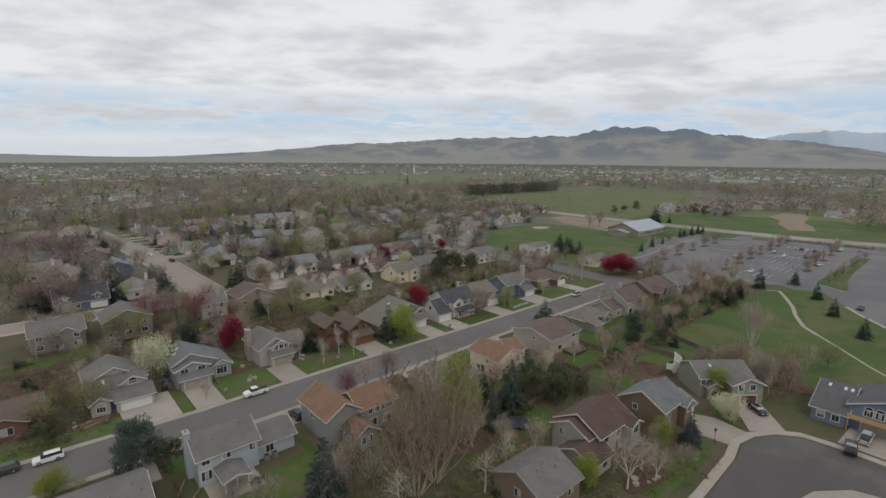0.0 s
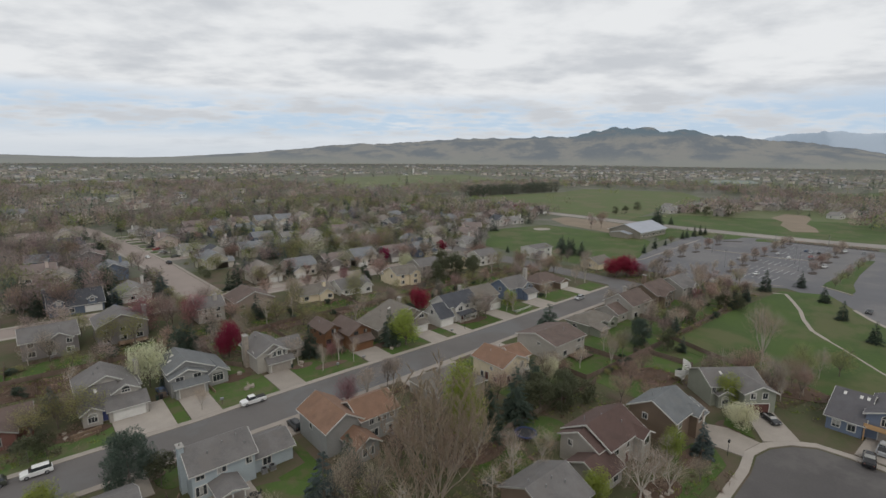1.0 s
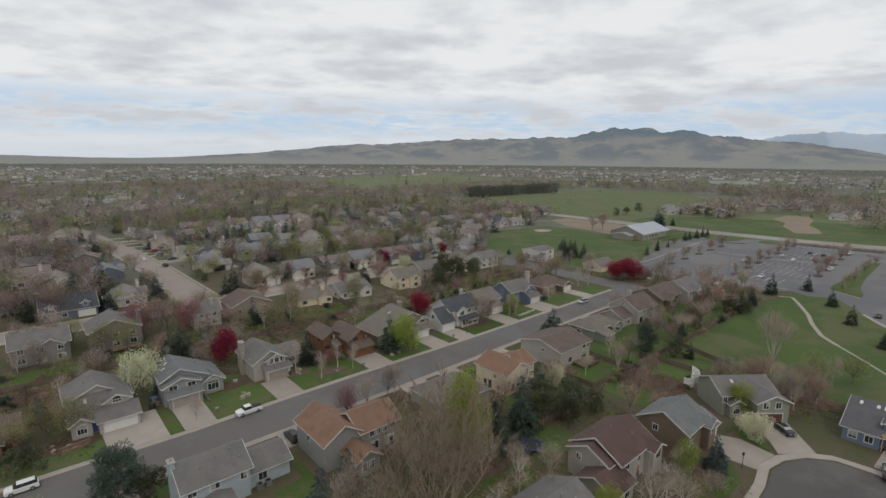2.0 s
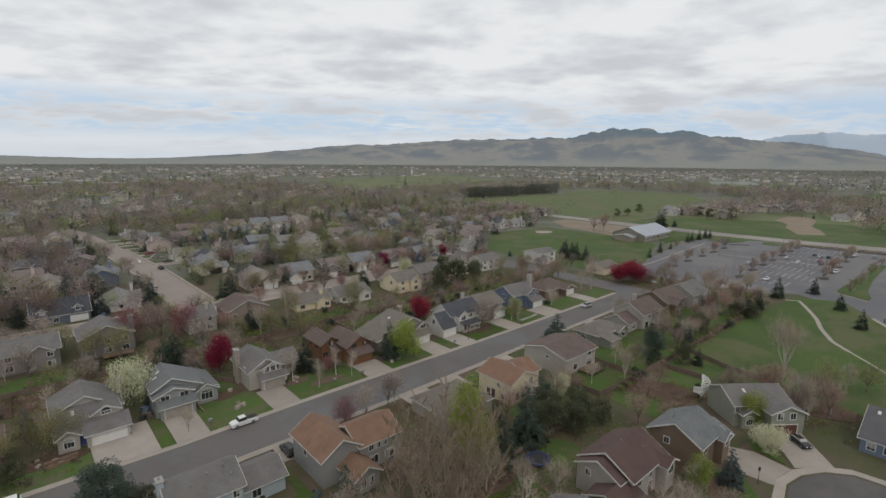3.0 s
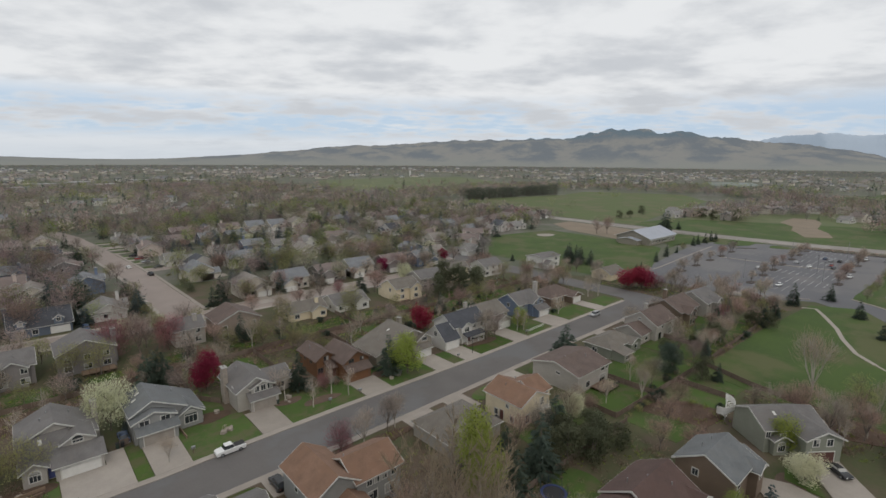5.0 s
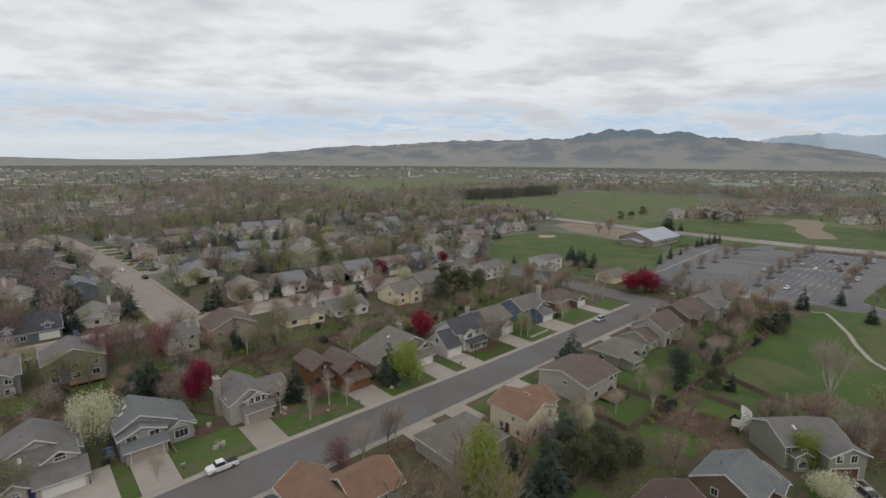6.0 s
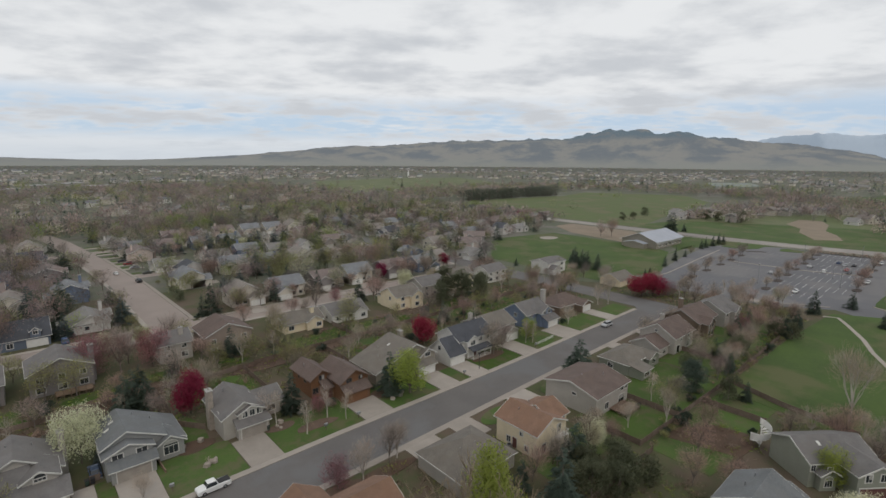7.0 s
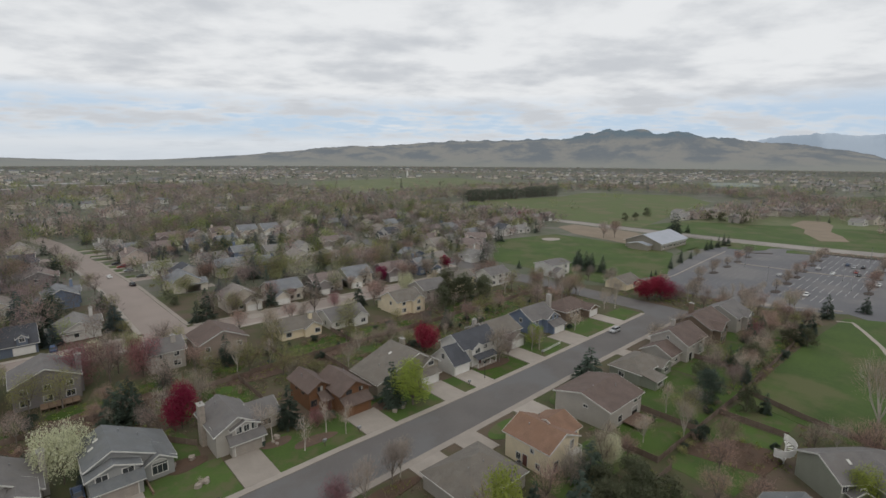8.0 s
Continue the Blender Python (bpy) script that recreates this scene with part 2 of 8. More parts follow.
# ---- mesh helpers ----
class M:
    """A plain list of corners and faces that becomes one mesh."""

    def __init__(self):
        self.v, self.f = [], []

    def add(self, verts, faces):
        k = len(self.v)
        self.v += verts
        self.f += [tuple(i + k for i in f) for f in faces]
        return self

    def box(self, x0, x1, y0, y1, z0, z1):
        return self.add([(x0, y0, z0), (x1, y0, z0), (x1, y1, z0), (x0, y1, z0), (x0, y0, z1), (x1, y0, z1), (x1, y1, z1), (x0, y1, z1)],
                        [(3, 2, 1, 0), (4, 5, 6, 7), (0, 1, 5, 4), (1, 2, 6, 5), (2, 3, 7, 6), (3, 0, 4, 7)])

    def extrude(self, profile, axis, lo, hi):
        """A closed outline pushed along an axis: 'x' takes (y, z), 'y' takes (x, z), 'z' takes (x, y)."""
        n = len(profile)
        put = {"x": lambda p, s: (s, p[0], p[1]), "y": lambda p, s: (p[0], s, p[1]), "z": lambda p, s: (p[0], p[1], s)}[axis]
        verts = [put(p, lo) for p in profile] + [put(p, hi) for p in profile]
        faces = [(i, (i + 1) % n, (i + 1) % n + n, i + n) for i in range(n)] + [tuple(range(n - 1, -1, -1)), tuple(range(n, 2 * n))]
        return self.add(verts, faces)

    def tube(self, a, b, ra, rb, sides=6, cap=True):
        a, b = Vector(a), Vector(b)
        q = (b - a).to_track_quat("Z", "Y")
        ring = [q @ Vector((math.cos(2 * math.pi * i / sides), math.sin(2 * math.pi * i / sides), 0)) for i in range(sides)]
        verts = [tuple(a + r * ra) for r in ring] + [tuple(b + r * rb) for r in ring]
        faces = [(i, (i + 1) % sides, (i + 1) % sides + sides, i + sides) for i in range(sides)]
        if cap:
            faces += [tuple(range(sides - 1, -1, -1)), tuple(range(sides, 2 * sides))]
        return self.add(verts, faces)

    def mesh(self, name, material, fix=True):
        me = bpy.data.meshes.new(name)
        me.from_pydata(self.v, [], self.f)
        me.materials.append(material)
        if fix:
            bm = bmesh.new()
            bm.from_mesh(me)
            bmesh.ops.recalc_face_normals(bm, faces=bm.faces)
            bm.to_mesh(me)
            bm.free()
        return me


def part(name, m, material, parent, label=""):
    """One mesh object under a thing or under a part; m is an M or a finished mesh."""
    ob = new(name, m.mesh(name, material) if isinstance(m, M) else m)
    ob.parent = parent
    return tagged(ob, label)


def thing(name, x, y, z, turn, label, category, group=""):
    ob = new(name)
    ob.empty_display_size = 0.2
    ob.matrix_basis = pose(x, y, z, 0, 0, turn)
    return tagged(ob, label, category, group)


def slab(name, outline, z, material, label, depth=0.3, category="", kind="structure"):
    """A flat piece of ground cover with an outline in plan and a top at z."""
    ob = new(name, M().extrude(outline, "z", z - depth, z).mesh(name, material))
    return tagged(ob, label, category or name.replace("_", " "), kind=kind)


def rect(x0, x1, y0, y1):
    return [(x0, y0), (x1, y0), (x1, y1), (x0, y1)]


def blob(x, y, rx, ry, seed, n=18, wob=0.22):
    """A rounded uneven outline."""
    rnd = random.Random(seed)
    k = [rnd.uniform(-1, 1) for _ in range(4)]
    out = []
    for i in range(n):
        a = 2 * math.pi * i / n
        r = 1 + wob * (k[0] * math.sin(2 * a + k[1] * 3) + 0.6 * k[2] * math.sin(3 * a + k[3] * 3)) * 0.7
        out.append((x + rx * r * math.cos(a), y + ry * r * math.sin(a)))
    return out


# ---- ground, hills ----
def ground():
    """One sheet out to the horizon, finer near the streets."""
    rings, spokes = [0, 60, 120, 200, 300, 420, 600, 850, 1200, 1700, 2400, 3300, 4200, 4950], 64
    m = M()
    m.v.append((100, 120, 0))
    for r in rings[1:]:
        for s in range(spokes):
            a = 2 * math.pi * s / spokes
            m.v.append((100 + r * math.cos(a), 120 + r * math.sin(a), 0.0))
    for s in range(spokes):
        m.f.append((0, 1 + s, 1 + (s + 1) % spokes))
        for k in range(len(rings) - 2):
            a, b = 1 + k * spokes, 1 + (k + 1) * spokes
            m.f.append((a + s, b + s, b + (s + 1) % spokes, a + (s + 1) % spokes))
    tagged(new("ground", m.mesh("ground", GRASS)), "dry brown and green early spring grassland and yards", "ground", kind="structure")


ground()


# distant cover; its bluish emission stands in for aerial haze
def backdrop(name, base, other, haze_glow, strength, scale=0.0048, foot=None, peak=None):
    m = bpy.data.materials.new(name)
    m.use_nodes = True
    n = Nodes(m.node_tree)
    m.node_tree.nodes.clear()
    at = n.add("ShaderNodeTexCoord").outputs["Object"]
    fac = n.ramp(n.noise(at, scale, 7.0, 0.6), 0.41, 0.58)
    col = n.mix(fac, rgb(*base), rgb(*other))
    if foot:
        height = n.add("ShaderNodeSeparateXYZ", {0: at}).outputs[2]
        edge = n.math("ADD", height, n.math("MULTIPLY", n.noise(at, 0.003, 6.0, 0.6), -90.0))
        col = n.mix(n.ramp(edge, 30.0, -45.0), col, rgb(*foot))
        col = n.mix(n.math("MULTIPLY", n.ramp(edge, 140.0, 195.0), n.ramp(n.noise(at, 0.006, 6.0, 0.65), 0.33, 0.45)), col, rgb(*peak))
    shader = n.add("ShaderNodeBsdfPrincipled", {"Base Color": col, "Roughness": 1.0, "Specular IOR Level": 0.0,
                                                "Emission Color": rgb(*haze_glow), "Emission Strength": strength})
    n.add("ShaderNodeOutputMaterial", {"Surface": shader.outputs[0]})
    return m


def hills(name, radius, depth, bumps, rough, material, label, start, end, foot=0.0):
    """A range round the camera's first place: bearings in degrees left of the first view, heights as rises in metres; each bump is
    (bearing, height, half-width)."""
    nu, nv = 420, 26
    m = M()
    for j in range(nv + 1):
        v = j / nv
        for i in range(nu + 1):
            b = start + (end - start) * i / nu
            crest = sum(h * math.exp(-((b - c) / s) ** 2) for c, h, s in bumps)
            shape = math.sin(min(1.0, v * 1.35) * math.pi / 2) ** 1.7
            a = radians(49 + b)
            r = radius + depth * v
            x, y = r * math.cos(a), r * math.sin(a)
            n1 = noise.fractal(Vector((x, y, 0)) * 0.0022, 0.9, 2.1, 6)
            n2 = noise.fractal(Vector((x, y, 7)) * 0.007, 0.9, 2.1, 5)
            m.v.append((x, y, foot - 3 + crest * shape * (1 + rough * n1) + crest * 0.11 * n2 * shape))
    for j in range(nv):
        for i in range(nu):
            a = j * (nu + 1) + i
            m.f.append((a, a + 1, a + nu + 2, a + nu + 1))
    tagged(new(name, m.mesh(name, material, False)), label, "hill", kind="structure")


# haze is put into both materials' emission, and into the far range's blue base
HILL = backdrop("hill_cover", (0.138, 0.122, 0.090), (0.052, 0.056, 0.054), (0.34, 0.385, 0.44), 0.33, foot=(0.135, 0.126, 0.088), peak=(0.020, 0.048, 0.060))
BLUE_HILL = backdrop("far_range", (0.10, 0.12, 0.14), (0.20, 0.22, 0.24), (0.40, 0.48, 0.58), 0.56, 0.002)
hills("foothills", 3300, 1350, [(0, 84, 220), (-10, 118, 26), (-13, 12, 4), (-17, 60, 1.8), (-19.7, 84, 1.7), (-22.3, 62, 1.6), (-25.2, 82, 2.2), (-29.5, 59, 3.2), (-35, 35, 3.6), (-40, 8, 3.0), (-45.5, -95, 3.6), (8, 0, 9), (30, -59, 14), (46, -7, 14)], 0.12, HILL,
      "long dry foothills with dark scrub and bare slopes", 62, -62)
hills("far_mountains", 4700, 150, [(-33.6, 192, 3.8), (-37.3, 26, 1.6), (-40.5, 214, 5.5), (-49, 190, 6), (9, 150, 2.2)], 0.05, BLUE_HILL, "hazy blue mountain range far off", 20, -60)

# ---- streets, pavements, fields ----
def along(points):
    """A bent line in plan: y for any x."""
    return lambda x: float(np.interp(x, [p[0] for p in points], [p[1] for p in points]))


# where the lawns end on the north side of the main street, and its southern kerb
LAWN_EDGE = along([(-60, 105.6), (8, 105.5), (16, 104.9), (24, 104.7), (35, 105.3), (60, 105.8), (105, 105.9), (127, 106.4), (145, 106.9), (184, 107.8)])
SOUTH_KERB = along([(-60, 93), (5, 93), (17, 92.9), (57, 93.2), (87, 94), (124, 95.3), (150, 95.9), (190, 96.6)])
STREET_XS = (-60, -30, -6, 1, 8, 16, 25, 35, 48, 60, 87, 105, 127, 145, 166, 184)


def street_band(low, high, x0=-60, x1=184):
    """The outline between two bent lines that follow the main street."""
    xs = [x0] + [x for x in STREET_XS if x0 < x < x1] + [x1]
    return [(x, low(x)) for x in xs] + [(x, high(x)) for x in xs[::-1]]


slab("road", street_band(SOUTH_KERB, lambda x: LAWN_EDGE(x) - 1.4)[:16] + [(194, 93), (199, 92), (199, 330), (187, 330), (187, 109)] + street_band(SOUTH_KERB, lambda x: LAWN_EDGE(x) - 1.4)[16:], 0.03, ASPHALT,
     "grey asphalt residential street", 0.2)
slab("road", rect(-60, 187, 187.5, 197), 0.03, OLD_ASPHALT, "pale asphalt side street behind the first row of houses", 0.2)
slab("road", [(58, 197), (57.4, 221), (56.3, 262), (53.6, 297), (51, 338), (47.8, 375), (43.5, 417), (37.4, 448), (28, 470), (-20, 492), (-24, 480), (18, 459), (28, 440), (32.5, 417), (36.5, 375), (40, 338), (43, 297), (44.8, 262), (45.4, 221), (45.5, 197)], 0.034, OLD_ASPHALT,
     "pale sun-bleached street running away between houses", 0.2)
SIDE_STREET = along([(197, 51.8), (262, 50.5), (297, 48.3), (338, 45.5), (375, 42), (417, 38), (448, 32.7), (470, 20), (490, -20)])
slab("road", rect(-60, 187, 352, 361), 0.032, OLD_ASPHALT, "pale asphalt cross street", 0.2)
slab("road", rect(57, 187, 276, 284), 0.032, OLD_ASPHALT, "pale asphalt cross street", 0.2)
slab("road", [(-60, 24), (76, 24.4), (91, 25), (97, 26), (101.5, 25.1), (105.5, 22.8), (108.2, 19.4), (108.8, 14.5), (108.2, 4), (108, -60), (98.6, -60), (98.4, 4), (96.6, 10), (91.5, 14), (85, 15.6), (-60, 15.6)], 0.03, DARK_ASPHALT,
     "dark asphalt street that turns a wide corner", 0.2)


def strip(name, pts, width, z, material, label):
    """A band of even width along a line in plan."""
    left, right = [], []
    for i, p in enumerate(pts):
        a, b = Vector(pts[max(0, i - 1)]), Vector(pts[min(len(pts) - 1, i + 1)])
        d = (b - a).normalized()
        nrm = Vector((-d.y, d.x)) * width / 2
        left.append(tuple(Vector(p) + nrm))
        right.append(tuple(Vector(p) - nrm))
    return slab(name, left + right[::-1], z, material, label, 0.25)


COLLECTOR = [(500, -300), (440, -80), (417, 5), (402, 55), (395, 85), (391.5, 115), (388.5, 145), (387, 175), (387, 230), (389, 420), (389, 900)]
strip("road", COLLECTOR, 15, 0.05, COLLECTOR_ASPHALT, "pale grey collector road past the parking lot")
strip("pavement", [(x - 9.6 * (1 if y > 60 else 1.03), y) for x, y in COLLECTOR[2:9]], 1.7, 0.14, CONCRETE, "pale concrete pavement with a low kerb")

# pavements with their kerbs along the streets
for x0, x1, y0, y1 in ((-60, 187, 185.6, 187.5),
                       (-60, 44.2, 197, 198.8), (60, 187, 197, 198.8)):
    slab("pavement", rect(x0, x1, y0, y1), 0.14, CONCRETE, "pale concrete pavement with a low kerb")
slab("pavement", street_band(lambda x: LAWN_EDGE(x) - 1.4, LAWN_EDGE), 0.14, CONCRETE, "pale concrete pavement with a low kerb")
slab("pavement", street_band(lambda x: SOUTH_KERB(x) - 1.5, SOUTH_KERB), 0.14, CONCRETE, "pale concrete pavement with a low kerb")
strip("pavement", [(44.8, 199), (44.2, 262), (42.3, 297), (39.3, 338)], 1.4, 0.14, CONCRETE, "pale concrete pavement with a low kerb")
strip("pavement", [(58.7, 199), (57.1, 262), (54.4, 297), (51.8, 338)], 1.4, 0.14, CONCRETE, "pale concrete pavement with a low kerb")
strip("pavement", [(-60, 25.2), (76, 25.5), (90.8, 26.1), (97, 27.2), (102, 26.2), (106.4, 23.6), (109.4, 19.8), (110, 14.5), (109.4, 4), (109.2, -60)], 1.6, 0.14, CONCRETE,
      "pale concrete pavement round the corner")
strip("pavement", [(-60, 14.4), (84.6, 14.4), (90.8, 12.8), (95.5, 9.2), (97.2, 4), (97.4, -60)], 2.2, 0.14, CONCRETE, "pale concrete pavement inside the corner")
slab("lawn", [(-60, 13.2), (84, 13.2), (90, 11.6), (94.2, 8.4), (95.9, 3.6), (96.1, -40), (-60, -40)], 0.05, LAWN, "green corner lawn inside the bend", 0.2)

slab("park_lawn", [(139, 62), (190, 61), (232, 58), (240, 44), (205, 22), (170, -8), (140, -40), (128, -40), (130, 20)], 0.085, FIELD,
     "open green park lawn beside the parking lot", 0.2)
strip("footpath", [(225.9, 59.3), (228.0, 55.4), (220.2, 51.5), (206.5, 45.4), (195.9, 42.0), (184.6, 37.1), (178.4, 32.0)], 1.25, 0.11, CONCRETE, "narrow winding concrete footpath across the park")
strip("footpath", [(178.4, 32.0), (173.6, 27.8), (169.8, 24.6), (160.8, 17.4), (158.4, 15.1), (144.0, 1.3)], 0.7, 0.1, CONCRETE, "thin worn footpath running on through the park")
slab("sports_field", [(212, 140), (250, 128), (308, 150), (318, 168), (318, 240), (262, 250), (212, 205)], 0.05, FIELD, "green sports field by the civic building", 0.2)
slab("playground_surface", [(320, 186), (352, 176), (372, 205), (375, 262), (352, 262), (330, 232)], 0.06, SOIL, "tan gravel playground", 0.2)
slab("infield", blob(296, 228, 7, 6, 5), 0.07, CONCRETE, "pale sandy patch on the field", 0.2)
slab("meadow", [(398, 215), (500, 236), (700, 270), (800, 345), (740, 480), (640, 455), (470, 480), (400, 430)], 0.05, MEADOW, "large open green field", 0.2)
slab("meadow", [(420, 760), (560, 690), (720, 640), (860, 760), (1000, 1060), (820, 1130), (560, 1080)], 0.05, PALE_FIELD, "distant pale green field", 0.2)
slab("verge", [(398, -80), (520, -80), (545, 60), (470, 212), (398, 226)], 0.04, FIELD, "green verge and open ground past the collector road", 0.2)
slab("verge", [(470, 212.4), (545, 60), (640, 40), (660, 130), (520, 205)], 0.042, PALE_FIELD, "paler open ground among far houses", 0.2)
town = [(r * math.cos(radians(a)), r * math.sin(radians(a))) for r, span in ((250, range(-4, 103, 3)), (2255, range(102, -5, -3))) for a in span]
# greyer and paler than the near grass, as painted-in distance haze
slab("town_ground", town, 0.02, surface("town_grass", (0.12, 0.122, 0.09), (0.085, 0.1, 0.058), scale=0.01, fine=0.15, rough=1.0, bump=0.0, stain=(0.15, 0.142, 0.122), stain_scale=0.02), "dry grass and paving between far houses, paled for haze", 0.2)
prairie = [(r * math.cos(radians(a)), r * math.sin(radians(a))) for r, span in ((2250, range(-4, 103, 3)), (3420, range(102, -5, -3))) for a in span]
slab("prairie", prairie, 0.06, surface("prairie_grass", (0.098, 0.103, 0.08), (0.07, 0.08, 0.066), scale=0.004, fine=0.02, rough=1.0, bump=0.0), "dry tan grassland at the foot of the hills", 0.2)
slab("dirt_patch", [(432, 104), (443, 90), (470, 98), (492, 109), (540, 116), (567, 126), (565, 143), (519, 142), (494, 126), (468, 121)], 0.07, SOIL, "bare tan earth in the open ground", 0.2)
slab("verge", [(320, 150), (382, 132), (382, 172), (352, 178)], 0.05, FIELD, "green verge beside the civic building", 0.2)
slab("parking_lot", [(226, 76), (224, 118), (240, 128), (300, 138), (352, 143), (377, 110), (377, 36), (318, 34), (262, 40), (239, 58)], 0.03, LOT,
     "large worn asphalt parking lot", 0.2)
slab("access_road", [(239, 58), (262, 40), (318, 34), (377, 36), (377, 0), (268, -20), (200, -60), (150, -120), (160, 5), (200, 21), (228, 40)], 0.026, LOT,
     "asphalt access road beside the park", 0.2)

# parking-bay lines, each a painted stripe
PAINT = surface("road_paint", (0.62, 0.62, 0.60), (0.48, 0.48, 0.47), scale=0.8, fine=6, rough=0.8, bump=0.02)
WORN_PAINT = surface("worn_road_paint", (0.3, 0.29, 0.27), (0.2, 0.195, 0.19), scale=0.8, fine=6, rough=0.8, bump=0.02)
fresh_line = M().box(-2.6, 2.6, -0.07, 0.07, 0.0, 0.006).mesh("bay_line", PAINT)
worn_line = M().box(-2.6, 2.6, -0.05, 0.05, 0.0, 0.006).mesh("bay_line", WORN_PAINT)
lot_lines = thing("bay_markings", 300, 85, 0.032, 0, "rows of white painted bay lines on asphalt", "road marking")
lot_lines["kind"] = "structure"
# two fields of bays, the farther one repainted less lately
for row in range(7):
    for low, high, mesh_ in ((60.5, 82.5, fresh_line), (90.5, 112.0, worn_line)):
        for k in range(9):
            xx = 254.5 + row * 18.9
            yy = low + (high - low) * k / 8 + 0.036 * (xx - 254)
            if (xx < 262 and yy < 66) or (xx > 365 and yy > 100) or 303 < xx < 314 and abs(yy - 86) < 5:
                continue
            for side in (-1, 1):
                ob = part("bay_line", mesh_, PAINT, lot_lines)
                ob.location = (xx + side * 2.7 - 300, yy - 85, 0)


# ---- houses ----
class House:
    """A house in plan coordinates: blocks with walls and roofs, then openings, each a part of its own."""

    def __init__(self, x, y, wall, roof, label, trim=None, turn=0, category="house", group="houses", simple=False):
        self.ob = thing("house", x, y, 0, turn, label, category, group)
        self.wall, self.roof, self.trim = wall, roof, trim or TRIM
        self.pieces, self.trims, self.simple = [], M(), simple

    def board(self):
        """A fresh piece of eave, rake or corner board."""
        if self.simple:
            return self.trims
        m = M()
        self.pieces.append(("trim_board", m, self.trim))
        return m

    def block(self, x0, x1, y0, y1, eave, ridge="x", pitch=0.5, over=0.45, base=0.0, hip=False, shed=""):
        w_, r_, k = M(), M(), 0.12
        self.pieces.append(("wall", w_, self.wall))
        self.pieces.append(("roof", r_, self.roof))
        if shed:
            rise = pitch * ((y1 - y0) if shed in "+y-y" and shed[1] == "y" else (x1 - x0))
            if shed == "-y":
                w_.extrude([(y0, base), (y1, base), (y1, eave + rise), (y0, eave)], "x", x0, x1)
            else:
                w_.extrude([(x0, base), (x1, base), (x1, eave + rise), (x0, eave)], "y", y0, y1)
            if shed == "-y":
                r_.extrude([(y0 - over, eave - over * pitch), (y1, eave + rise), (y1, eave + rise + k), (y0 - over, eave - over * pitch + k)], "x", x0 - over, x1 + over)
                self.board().box(x0 - over, x1 + over, y0 - over - 0.05, y0 - over + 0.02, eave - over * pitch - 0.06, eave - over * pitch + k - 0.02)
            else:
                r_.extrude([(x0 - over, eave - over * pitch), (x1, eave + rise), (x1, eave + rise + k), (x0 - over, eave - over * pitch + k)], "y", y0 - over, y1 + over)
                self.board().box(x0 - over - 0.05, x0 - over + 0.02, y0 - over, y1 + over, eave - over * pitch - 0.06, eave - over * pitch + k - 0.02)
            return
        if hip:
            w_.box(x0, x1, y0, y1, base, eave)
            a0, a1, b0, b1 = x0 - over, x1 + over, y0 - over, y1 + over
            half = min(a1 - a0, b1 - b0) / 2
            top = eave + half * pitch
            z0 = eave - 0.05
            if a1 - a0 > b1 - b0:
                p, q = (a0 + half, (b0 + b1) / 2, top), (a1 - half, (b0 + b1) / 2, top)
                faces = [(0, 1, 5, 4), (1, 2, 5), (2, 3, 4, 5), (3, 0, 4)]
            else:
                p, q = ((a0 + a1) / 2, b0 + half, top), ((a0 + a1) / 2, b1 - half, top)
                faces = [(0, 1, 4), (1, 2, 5, 4), (2, 3, 5), (3, 0, 4, 5)]
            r_.add([(a0, b0, z0), (a1, b0, z0), (a1, b1, z0), (a0, b1, z0), p, q], faces + [(3, 2, 1, 0)])
            self.board().box(a0 - 0.04, a1 + 0.04, b0 - 0.05, b0 + 0.02, z0 - 0.17, z0 + 0.02)
            self.board().box(a0 - 0.05, a0 + 0.02, b0 + 0.021, b1 + 0.04, z0 - 0.17, z0 + 0.02)
            return
        if ridge == "x":
            lo, hi, c, half, ends = y0, y1, (y0 + y1) / 2, (y1 - y0) / 2, (x0, x1)
        else:
            lo, hi, c, half, ends = x0, x1, (x0 + x1) / 2, (x1 - x0) / 2, (y0, y1)
        top = eave + half * pitch
        w_.extrude([(lo, base), (hi, base), (hi, eave), (c, top), (lo, eave)], ridge, *ends)
        zo = eave - over * pitch
        section = [(lo - over, zo), (c, top), (hi + over, zo), (hi + over, zo + k), (c, top + k), (lo - over, zo + k)]
        r_.extrude(section, ridge, ends[0] - over, ends[1] + over)
        rake = [(lo - over - 0.02, zo - 0.16), (c, top - 0.16), (hi + over + 0.02, zo - 0.16), (hi + over + 0.02, zo + k - 0.02), (c, top + k - 0.02), (lo - over - 0.02, zo + k - 0.02)]
        self.board().extrude(rake, ridge, ends[0] - over - 0.07, ends[0] - over + 0.01)
        self.board().extrude(rake, ridge, ends[1] + over - 0.01, ends[1] + over + 0.07)
        for e in (lo - over, hi + over):
            s0, s1 = e - 0.06, e + 0.06
            if ridge == "x":
                self.board().box(ends[0] - over, ends[1] + over, s0, s1, zo - 0.1, zo + 0.06)
            else:
                self.board().box(s0, s1, ends[0] - over, ends[1] + over, zo - 0.1, zo + 0.06)

    def gable(self, x0, x1, xc, y0, y1, eave0, eave1, top, over=0.45, base=0.0):
        """A roof with its ridge along y, off the middle, and eaves of different heights."""
        k = 0.12
        p0, p1 = (top - eave0) / (xc - x0), (top - eave1) / (x1 - xc)
        z0, z1 = eave0 - over * p0, eave1 - over * p1
        w_ = M().extrude([(x0, base), (x1, base), (x1, eave1), (xc, top), (x0, eave0)], "y", y0, y1)
        r_ = M().extrude([(x0 - over, z0), (xc, top), (x1 + over, z1), (x1 + over, z1 + k), (xc, top + k), (x0 - over, z0 + k)], "y", y0 - over, y1 + over)
